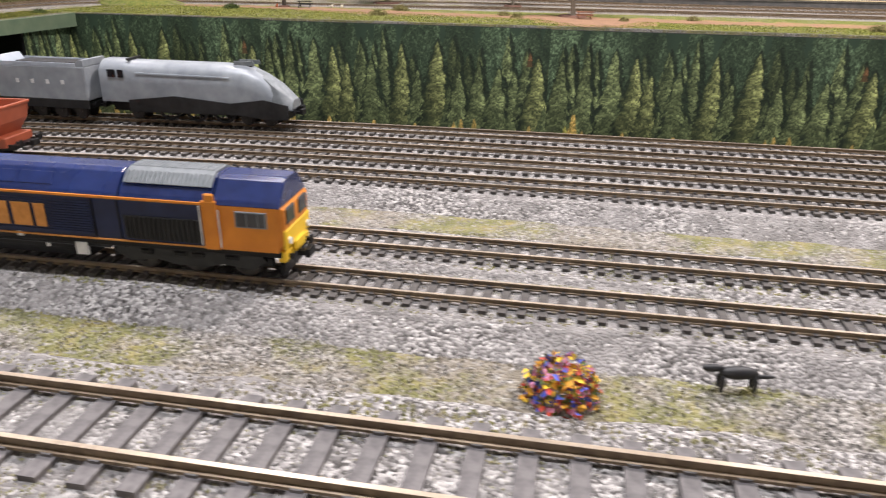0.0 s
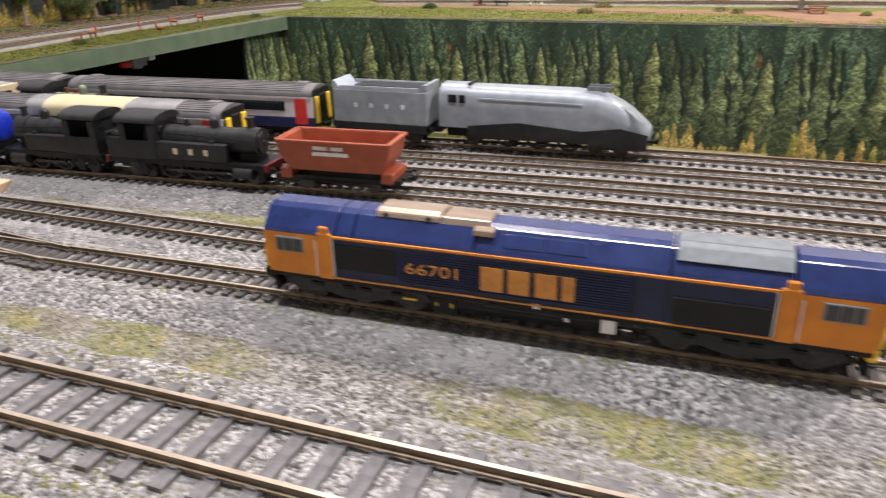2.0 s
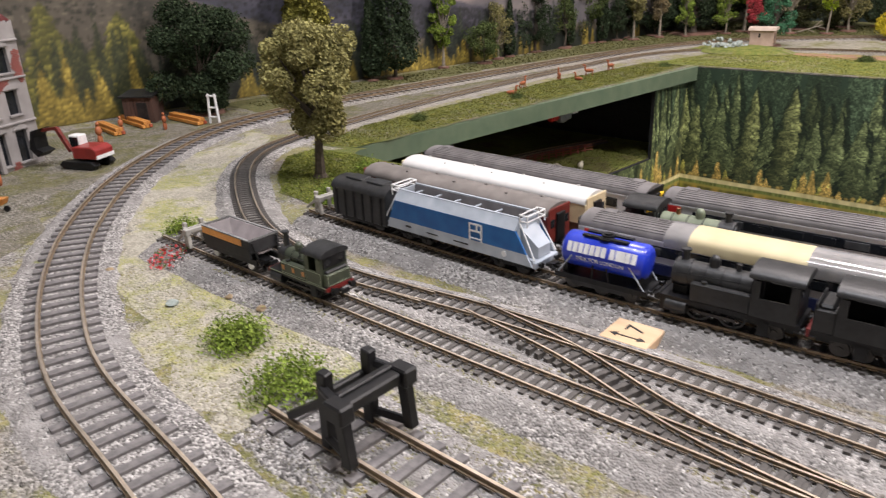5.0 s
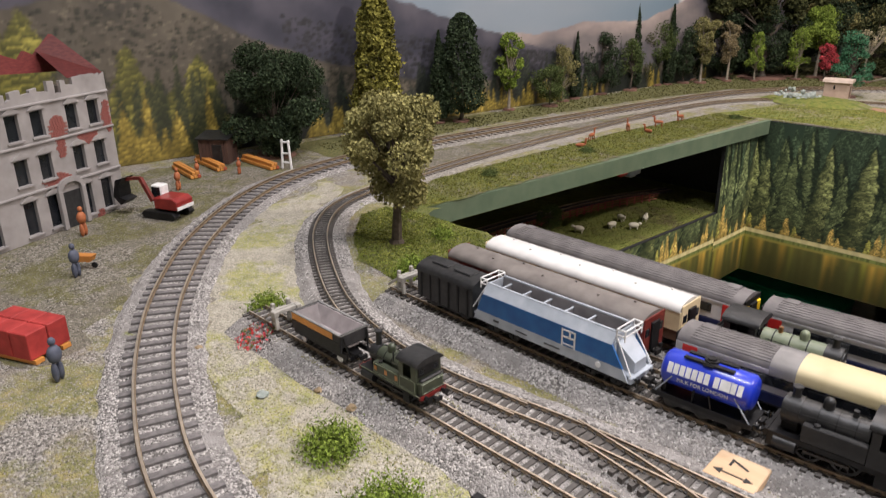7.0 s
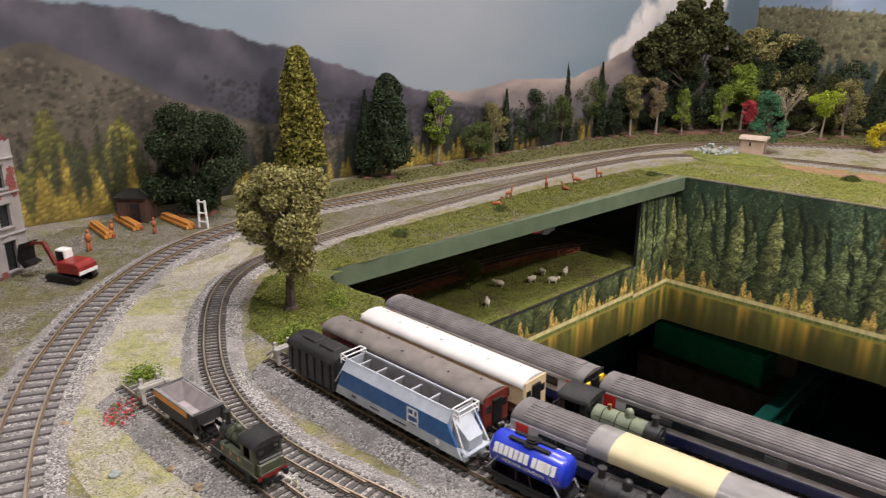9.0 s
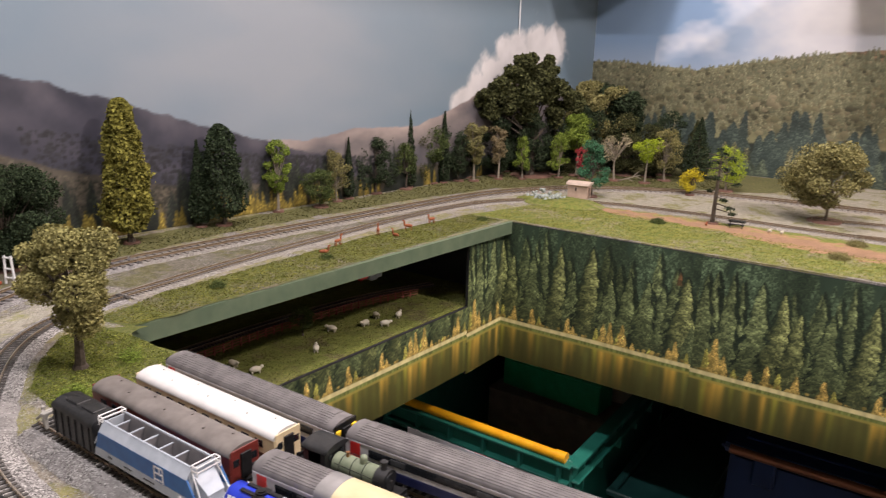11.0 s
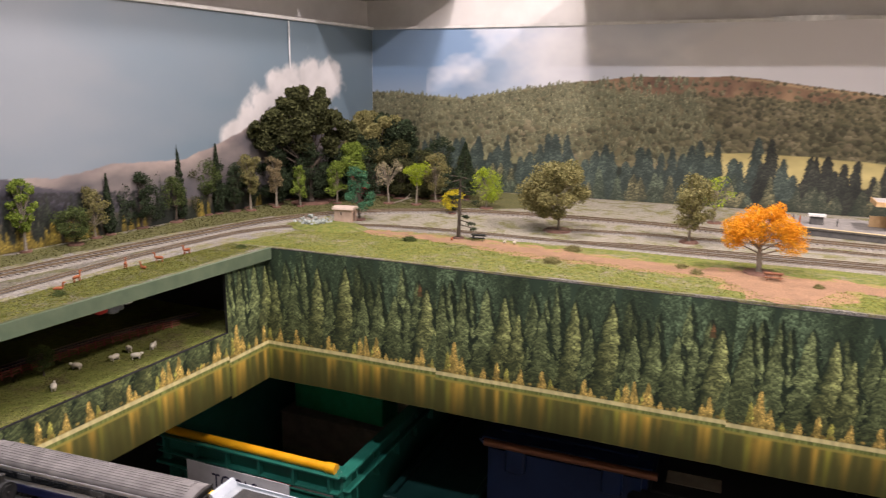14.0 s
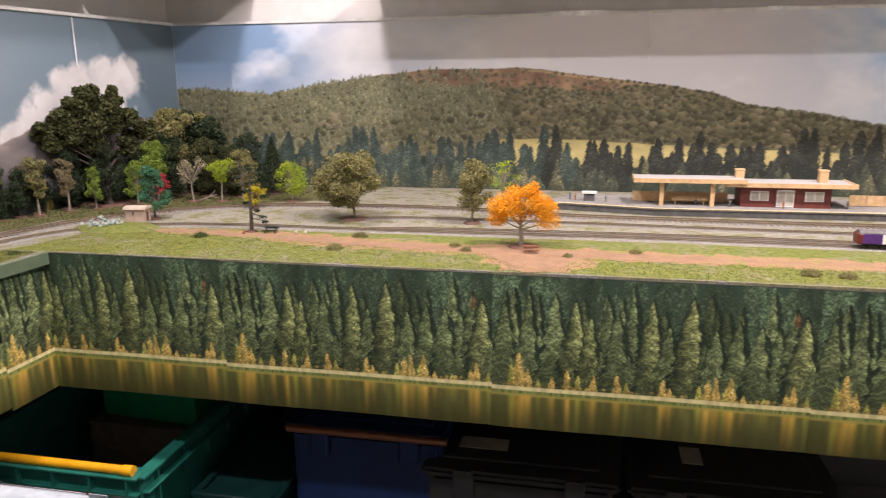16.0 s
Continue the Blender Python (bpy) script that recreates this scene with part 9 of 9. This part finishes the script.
M_STONE = mat("tan_stone", (0.22, 0.16, 0.09), (0.36, 0.27, 0.16), scale=160, rough=0.85, bump=0.5)
for x, y, k, mm in ((-0.561, 0.112, 0.0030, M_ROCK), (-0.546, 0.132, 0.0022, M_STONE), (-0.524, 0.134, 0.0028, M_STONE), (-0.622, 0.112, 0.0022, M_STONE)):
    bm = bmesh.new()
    bmesh.ops.create_icosphere(bm, subdivisions=2, radius=k)
    for v in bm.verts:
        v.co *= rnd.uniform(0.75, 1.15)
        v.co.z *= 0.55
    ob = part("stone", bm, mm)
    ob.matrix_basis = pose(x, y, k * 0.2, 0, 0, 70 * k * 1000)
    tagged(ob, "small rough stone lying on the sandy turf", "stone", "stones on the near board")


def picnic_table(x, y, turn, material, label):
    t = empty("picnic_table", pose(x, y, 0.0002, 0, 0, turn), label, "picnic table", "picnic tables")
    part("tabletop", boxes(*[(0, dy, 0.0088, 0.022, 0.0024, 0.0010) for dy in (-0.0028, 0, 0.0028)]), material, t)
    for s in (-1, 1):
        part("bench", boxes((0, s * 0.0085, 0.0052, 0.022, 0.0030, 0.0010)), material, t)
        part("leg", bars(((s * 0.008, -0.008, 0), (s * 0.008, 0.002, 0.009)), ((s * 0.008, 0.008, 0), (s * 0.008, -0.002, 0.009)), r=0.0006), material, t)


picnic_table(0.010, 1.012, 4, mat("red_brown_boards", (0.18, 0.07, 0.035), (0.28, 0.12, 0.06), scale=160, rough=0.7), "red-brown model picnic table under the orange tree")
picnic_table(-0.405, 1.078, 8, P_SOOT, "dark model picnic table beside the pine")
for k, (x, y) in enumerate(((-0.36, 1.07), (-0.345, 1.072), (-0.44, 1.055), (0.47, 0.965), (0.485, 0.968))):
    blob("figurine", [((0, 0, 0.0022), (0.0028, 0.0018, 0.0022)), ((0.0016, 0, 0.0046), (0.0012, 0.0011, 0.0012))], M_SHEEP if k != 2 else M_DEER, pose(x, y, 0.001, 0, 0, 40 * k), "plain small pale figurine on the turf", "figurine", "pale figurines")


# cream panes: the lit look of the station windows, put into the base colour
M_PANE = mat("pale_lit_pane", (0.42, 0.38, 0.32), (0.55, 0.5, 0.42), scale=120, rough=0.5)


def station():
    conc = mat("grey_platform", (0.2, 0.19, 0.18), (0.3, 0.285, 0.27), scale=120, rough=0.85)
    face = mat("dark_platform_face", (0.06, 0.06, 0.06), (0.11, 0.105, 0.1), scale=120, rough=0.85)
    pl = empty("platform", None, "grey model station platform with a pale edge", "platform", kind="structure")
    poly = [(-0.02, 1.345), (0.04, 1.353), (0.2, 1.318), (0.45, 1.322), (1.1, 1.33), (1.1, 1.46), (0.06, 1.46)]
    part("platform_top", prism(poly, 0.010, 0.013, axis="z"), conc, pl)
    part("platform_face", prism([(x, y + 0.001) for x, y in poly], 0.0, 0.010, axis="z"), face, pl)
    part("platform_edge", prism([(0.0, 1.350), (0.04, 1.3515), (0.2, 1.3165), (0.45, 1.3205), (1.1, 1.3285), (1.1, 1.334), (0.45, 1.3255), (0.2, 1.3215), (0.04, 1.357)], 0.0128, 0.0138, axis="z"), P_CREAM, pl)
    timber = mat("pale_timber", (0.5, 0.32, 0.15), (0.64, 0.44, 0.24), scale=140, rough=0.6)
    red = mat("dark_red_boards", (0.12, 0.025, 0.02), (0.17, 0.04, 0.03), scale=160, rough=0.6, stretch=(4, 1, 0.2))
    t = empty("station_building", pose(0.415, 1.385, 0.013), "dark red model station building with pale timber roof edges", "building")
    part("body", boxes((0.0, 0, 0.0185, 0.145, 0.055, 0.037)), red, t)
    part("roof", boxes((0.004, -0.004, 0.0395, 0.205, 0.075, 0.004)), M_BEAM, t)
    part("roof_edge", boxes((0.004, -0.042, 0.0400, 0.207, 0.002, 0.0075), (-0.099, -0.004, 0.04, 0.002, 0.075, 0.0075), (0.1075, -0.004, 0.04, 0.002, 0.075, 0.0075)), timber, t, "pale timber fascia")
    for x in (-0.072, 0.064):
        ch = part("chimney", boxes((x, 0.0, 0.051, 0.014, 0.014, 0.020), bevel=0.0006), timber, t)
        part("chimney_cap", boxes((x, 0, 0.0618, 0.016, 0.016, 0.0025), bevel=0.0005), timber, ch)
    for x, w, h, z in ((-0.042, 0.030, 0.017, 0.020), (0.046, 0.030, 0.017, 0.020), (0.0, 0.028, 0.030, 0.016)):
        f = part("window" if w > 0.029 else "door", boxes((x, -0.028, z, w, 0.0012, h), bevel=0.0003), P_WHITE, t, "white frame")
        for k in (-1, 1):
            part("pane", boxes((x + k * w * 0.24, -0.0288, z, w * 0.40, 0.0006, h * 0.8)), M_PANE, f)
    c = empty("canopy", pose(0.255, 1.372, 0.013), "open pale timber waiting shelter on the platform", "shelter")
    part("canopy_roof", boxes((0, 0, 0.046, 0.185, 0.062, 0.004)), M_BEAM, c)
    part("canopy_edge", boxes((0, -0.032, 0.0455, 0.187, 0.002, 0.0075), (-0.093, 0, 0.0455, 0.002, 0.062, 0.0075)), timber, c)
    for x in (-0.045, 0.040):
        part("post", boxes((x, -0.020, 0.022, 0.007, 0.007, 0.044)), timber, c)
    part("back_screen", boxes((-0.01, 0.022, 0.010, 0.165, 0.002, 0.018)), timber, c)
    bench = empty("bench", pose(0.26, 1.37, 0.013), "long pale timber platform bench", "bench")
    part("seat", boxes((0, 0, 0.008, 0.060, 0.008, 0.0015)), timber, bench)
    part("backrest", boxes((0, 0.004, 0.0115, 0.060, 0.0012, 0.006)), timber, bench)
    for x in (-0.024, 0.024):
        part("leg", boxes((x, 0, 0.0038, 0.002, 0.007, 0.0076)), timber, bench)
    f = empty("platform_fence", pose(0.60, 1.392, 0.013), "pale timber screen along the platform", "fence")
    for k in range(6):
        part("panel", boxes((-0.06 + 0.028 * k, 0, 0.010, 0.027, 0.002, 0.018)), timber, f)
    sign = empty("platform_box", pose(0.085, 1.385, 0.013), "small white and dark platform kiosk", "kiosk")
    part("body", boxes((0, 0, 0.007, 0.020, 0.012, 0.014)), face, sign)
    part("roof", boxes((0, 0, 0.0155, 0.026, 0.016, 0.003)), P_WHITE, sign)
    for k, (x, y) in enumerate(((0.115, 1.375), (0.05, 1.39), (0.06, 1.385), (0.325, 1.352), (0.270, 1.362), (0.41, 1.345), (0.515, 1.36))):
        ob = standing(x, y, (0, 0), (M_FIGG, M_FIGB, M_FIGO)[k % 3], k, 0.013, 20 * k)
        ob.location.z = 0.013


station()


def far_railcar():
    t = empty("purple_railcar", pose(0.515, 1.108, 0.0034, 0, 0, -1), "purple and white model railcar on the far line", "railcar")
    purple = mat("purple_paint", (0.06, 0.015, 0.13), (0.1, 0.03, 0.2), scale=150, rough=0.4)
    part("body", boxes((0, 0, 0.0125, 0.13, 0.0185, 0.014), bevel=0.0006), purple, t)
    part("roof", loft([(-0.065, arch(0.0093, 0.0195, 0.0198, 0.0042, 8)), (0.065, arch(0.0093, 0.0195, 0.0198, 0.0042, 8))]), P_ROOF, t, smooth=True)
    part("cab_end", boxes((-0.0635, 0, 0.0125, 0.008, 0.019, 0.0145), bevel=0.001), P_MAROON, t, "maroon cab end")
    part("side_door", boxes((-0.030, -0.0094, 0.0125, 0.012, 0.0006, 0.013), bevel=0.0002), P_WHITE, t, "white door panel")
    for k in range(6):
        part("window", boxes((-0.018 + 0.014 * k, -0.0094, 0.0150, 0.010, 0.0004, 0.0045)), P_GLASS, t)
    part("underframe", boxes((0, 0, 0.0042, 0.12, 0.012, 0.003)), P_BLACK, t)
    for e in (-1, 1):
        bogie(t, e * 0.045, 0.0085, 0.0030, (-0.0075, 0.0075))


far_railcar()
# cutting marks on the point motor below the end board
t = empty("point_motor", pose(-0.706, 0.640, -0.018), "grey point motor with red coils fixed below the board", "point motor")
part("frame", boxes((0, 0.010, -0.006, 0.012, 0.022, 0.011), (0, 0.010, -0.0125, 0.008, 0.010, 0.003), bevel=0.0006), P_GREYGRILLE, t)
part("coil", rods(((0, -0.006, -0.007), 0.0036, 0.010, "y"), ((0, -0.012, -0.007), 0.0026, 0.003, "y"), seg=14), P_RED, t, "red wire coil")
part("bracket", boxes((0.0, 0.030, -0.004, 0.010, 0.010, 0.007)), P_WHITE, t)


# ---- lattice fence on the lower deck ----
f = empty("fence", None, "low red-brown fence beside the lower line", "fence")
fp = smooth_path([(-0.825, 0.36), (-0.812, 0.47), (-0.806, 0.6), (-0.785, 0.73), (-0.755, 0.82)], 0.012)
M_FENCE = mat("red_brown_fence", (0.22, 0.06, 0.04), (0.32, 0.1, 0.07), scale=200, rough=0.8)
for (x, y, dx, dy), (x2, y2, _, _) in zip(fp, fp[1:]):
    part("post", boxes((x, y, -0.1005, 0.0014, 0.0014, 0.011)), M_FENCE, f)
    for z in (-0.103, -0.0995, -0.0965):
        part("rail", bars(((x, y, z), (x2, y2, z)), r=0.0007, seg=4), M_FENCE, f)


# ---- crates below the far board ----
P_CRATE = mat("green_crate_plastic", (0.012, 0.115, 0.085), (0.022, 0.16, 0.12), scale=30, rough=0.35)
P_BAR = mat("yellow_bar_plastic", (0.72, 0.33, 0.008), (0.84, 0.43, 0.015), scale=30, rough=0.35)


def tool_crate():
    t = empty("tool_crate", pose(-0.700, 1.085, -0.62), "green plastic tool crate with a yellow handle bar and paper label", "crate")
    W, D, H = 0.165, 0.215, 0.304
    part("base", boxes((0, 0, 0.004, 2 * W - 0.03, 2 * D - 0.03, 0.008)), P_CRATE, t)
    for s in (-1, 1):
        part("long_side", prism([(s * (W - 0.02), 0.0), (s * (W - 0.015), 0.0), (s * W, H), (s * (W - 0.006), H)], -D, D, axis="y"), P_CRATE, t)
        part("end_wall", prism([(s * (D - 0.02), 0.0), (s * (D - 0.015), 0.0), (s * D, H - 0.05), (s * (D - 0.006), H - 0.05)], -W + 0.004, W - 0.004), P_CRATE, t)
        part("end_panel", boxes((0, s * (D + 0.003), H - 0.016, 2 * W - 0.010, 0.005, 0.030), bevel=0.001), P_CRATE, t)
        part("end_lip", boxes((0, s * (D + 0.009), H - 0.0015, 2 * W + 0.012, 0.018, 0.004), bevel=0.001), P_CRATE, t)
        part("end_flange", boxes((0, s * (D + 0.008), H - 0.030, 2 * W + 0.004, 0.014, 0.004), bevel=0.001), P_CRATE, t)
        for k in range(6):
            part("panel_rib", boxes((-W + 0.012 + k * 0.0612, s * (D + 0.010), H - 0.016, 0.004, 0.012, 0.028)), P_CRATE, t)
        part("long_rim", boxes((s * (W + 0.006), 0, H - 0.002, 0.018, 2 * D + 0.02, 0.006), (s * (W + 0.010), 0, H - 0.028, 0.012, 2 * D + 0.01, 0.004), bevel=0.0015), P_CRATE, t)
        part("end_rim", boxes((0, s * (D + 0.006), H - 0.052, 2 * W + 0.02, 0.016, 0.006), (0, s * (D + 0.006), H - 0.085, 2 * W, 0.014, 0.005), bevel=0.0015), P_CRATE, t)
        for k in range(6):
            part("rib", boxes((s * (W + 0.002), -D + 0.035 + k * 0.072, H - 0.03, 0.010, 0.004, 0.06)), P_CRATE, t)
        for k in range(5):
            part("end_rib", boxes((-W + 0.03 + k * 0.068, s * (D + 0.004), H - 0.068, 0.004, 0.010, 0.032)), P_CRATE, t)
        for e in (-1, 1):
            part("corner_post", boxes((e * (W - 0.004), s * (D - 0.004), H - 0.03, 0.018, 0.018, 0.066), bevel=0.003), P_CRATE, t)
    bar = rods(((0, -D - 0.006, H + 0.006), 0.0068, 2 * W - 0.03, "x"), seg=16)
    part("handle_bar", bar, P_BAR, t, "yellow plastic handle bar", smooth=True)
    part("handle_knob", rods(((W - 0.012, -D - 0.006, H + 0.006), 0.0082, 0.016, "x"), seg=16), P_BAR, t, smooth=True)
    paper = part("paper_label", boxes((-0.009, -D - 0.0190, H - 0.0975, 0.192, 0.0008, 0.135)), mat("white_paper", (0.72, 0.71, 0.74), scale=40, rough=0.7), t, "white paper label")
    ink = mat("blue_black_ink", (0.02, 0.02, 0.06), scale=300, rough=0.6)
    lettering("handwriting", "TOOLS", 0.034, 0.0003, pose(-0.013, -D - 0.0195, H - 0.0555, 90, 0, 0), ink, paper, "handwritten word", 0.085)
    for k in range(7):
        part("print_block", boxes((-0.063 + k * 0.0165, -D - 0.0196, H - 0.0925, 0.0135, 0.0006, 0.028 if k in (0, 2, 4) else 0.021)), mat("blue_print", (0.02, 0.1, 0.4), scale=100) if k < 6 else P_RED, paper)
    return t


tool_crate()
for k, (x, y, low, top_, sx, sy, nm, m_) in enumerate(((-0.69, 1.19, -0.612, -0.385, 0.25, 0.15, "carton", mat("grey_brown_card", (0.17, 0.135, 0.10), (0.25, 0.205, 0.16), scale=60, rough=0.8)), (-0.70, 1.165, -0.381, -0.328, 0.20, 0.055, "green_box", mat("green_card", (0.02, 0.42, 0.19), scale=60, rough=0.5)), (-0.77, 1.235, -0.381, -0.312, 0.08, 0.03, "cardboard_box", mat("brown_card", (0.30, 0.20, 0.125), scale=60, rough=0.8)), (-0.595, 1.225, -0.381, -0.315, 0.05, 0.05, "paper_box", mat("pale_card", (0.48, 0.42, 0.34), scale=60, rough=0.8)), (-0.70, 1.01, -0.612, -0.47, 0.20, 0.12, "grey_carton", mat("grey_card", (0.1, 0.09, 0.08), (0.16, 0.15, 0.13), scale=60, rough=0.8)), (-0.735, 0.985, -0.466, -0.43, 0.04, 0.04, "red_tin", P_RED))):
    sz = top_ - low
    t = empty(nm, pose(x, y, low, 0, 0, (0, -4, 3, 2, 4, 20)[k]), "%s standing inside the green crate" % nm.replace("_", " "), "box")
    part("body", boxes((0, 0, sz / 2, sx, sy, sz), bevel=0.002), m_, t)
    part("lid", boxes((0, 0, sz + 0.002, sx + 0.002, sy + 0.002, 0.004), bevel=0.001), m_, t)


def storage_box(name, x, y, z, sx, sy, sz, colour, label, lid=True):
    t = empty(name, pose(x, y, z - sz), label, "box", "boxes below the layout")
    m_ = mat(name + "_plastic", *colour, scale=30, rough=0.35)
    part("tub", boxes((0, 0, sz / 2, sx, sy, sz), bevel=0.008, seg=2), m_, t)
    if not lid:
        part("rim", boxes((0, -sy / 2, sz, sx + 0.014, 0.012, 0.010), (0, sy / 2, sz, sx + 0.014, 0.012, 0.010), (-sx / 2, 0, sz, 0.012, sy, 0.010), (sx / 2, 0, sz, 0.012, sy, 0.010), bevel=0.002), m_, t)
        for k in range(5):
            part("rib", boxes((-sx / 2 + 0.015 + k * (sx - 0.03) / 4, -sy / 2 - 0.004, sz * 0.5, 0.004, 0.010, sz * 0.9)), m_, t)
    if lid:
        l = part("lid", boxes((0, 0, sz + 0.006, sx + 0.02, sy + 0.02, 0.014), bevel=0.005, seg=2), m_, t)
        part("lid_rib", boxes((0, 0, sz + 0.0145, sx * 0.86, sy * 0.86, 0.004), bevel=0.0015), m_, l)
        for s in (-1, 1):
            part("clip", boxes((s * sx * 0.3, -sy / 2 - 0.006, sz - 0.012, 0.03, 0.012, 0.05), bevel=0.003), m_, t)
    return t


storage_box("blue_crate", -0.24, 1.16, -0.30, 0.24, 0.30, 0.32, ((0.008, 0.024, 0.085), (0.014, 0.036, 0.12)), "blue plastic crate with a lid below the far board")
storage_box("dark_green_crate", -0.44, 1.14, -0.40, 0.13, 0.36, 0.21, ((0.006, 0.03, 0.028), (0.012, 0.05, 0.046)), "dark green plastic crate beside the tool crate", lid=False)
storage_box("black_box", 0.0, 1.17, -0.34, 0.27, 0.36, 0.28, ((0.022, 0.021, 0.021), (0.04, 0.037, 0.036)), "black lidded storage box with a pale rim")
storage_box("black_box", 0.30, 1.17, -0.34, 0.27, 0.36, 0.28, ((0.022, 0.021, 0.021), (0.04, 0.037, 0.036)), "black lidded storage box with a small paper label")
for x, y, w, d in ((-0.06, 1.06, 0.075, 0.035), (0.25, 1.08, 0.03, 0.05)):
    ob = part("paper_note", boxes((x, y, -0.3215, w, d, 0.0008)), mat("buff_paper", (0.42, 0.36, 0.26), scale=60, rough=0.8))
    tagged(ob, "small buff paper note stuck on a black lid", "label")
ob = part("copper_pipe", rods(((-0.23, 0.985, -0.285), 0.006, 0.25, "x"), seg=12), mat("dull_copper", (0.25, 0.1, 0.05), scale=60, rough=0.4, metal=0.6))
tagged(ob, "dull copper pipe lying along a crate edge", "pipe")
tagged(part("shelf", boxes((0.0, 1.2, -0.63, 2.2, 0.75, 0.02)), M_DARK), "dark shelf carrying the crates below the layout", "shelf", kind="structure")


# ---- loose chippings on the near board ----
def chippings(name, x0, x1, y0, y1, n, size, material, label, seed):
    rng = np.random.default_rng(seed)
    x, y = rng.uniform(x0, x1, n), rng.uniform(y0, y1, n)
    yb = np.interp(x, (-0.62, -0.4, -0.3, -0.2, -0.05, 0.2), (0.151, 0.154, 0.1555, 0.159, 0.1605, 0.1605))
    z = np.zeros(n)
    z[(np.abs(y - 0.0975) < 0.021) & (x > -0.455)] = 0.0012
    on = (np.abs(y - yb) < 0.0115) | (np.abs(y - 0.189) < 0.0115) & (x > -0.28)
    z[on] = RAISED + 0.0011
    ang = rng.uniform(0, 6.283, n)[:, None] + np.array([0, 1.57, 3.14, 4.71]) + rng.uniform(-0.5, 0.5, (n, 4))
    r = size * rng.uniform(0.35, 1.0, (n, 1)) * rng.uniform(0.6, 1.2, (n, 4))
    h = size * rng.uniform(0.0, 0.45, n)
    low = np.stack([x[:, None] + 1.25 * r * np.cos(ang), y[:, None] + 1.25 * r * np.sin(ang), np.repeat(z[:, None] - 0.00062, 4, 1)], 2)
    up = np.stack([x[:, None] + 0.45 * r * np.cos(ang + 0.3), y[:, None] + 0.45 * r * np.sin(ang + 0.3), z[:, None] - 0.0003 + h[:, None] * rng.uniform(0.6, 1.1, (n, 4))], 2)
    v = np.concatenate([low, up], 1).reshape(-1, 3)
    q = np.array([(4, 5, 6, 7), (0, 1, 5, 4), (1, 2, 6, 5), (2, 3, 7, 6), (3, 0, 4, 7)])
    f = (q[None] + 8 * np.arange(n)[:, None, None]).reshape(-1, 4)
    ob = raw(name, v.tolist(), f.tolist(), material)
    return tagged(ob, label, "chippings", kind="stuff")


chippings("loose_chippings", -0.62, 0.33, 0.0, 0.215, 110000, 0.00085, M_CHIPS, "loose pale stone chippings and moss between the tracks", 61)
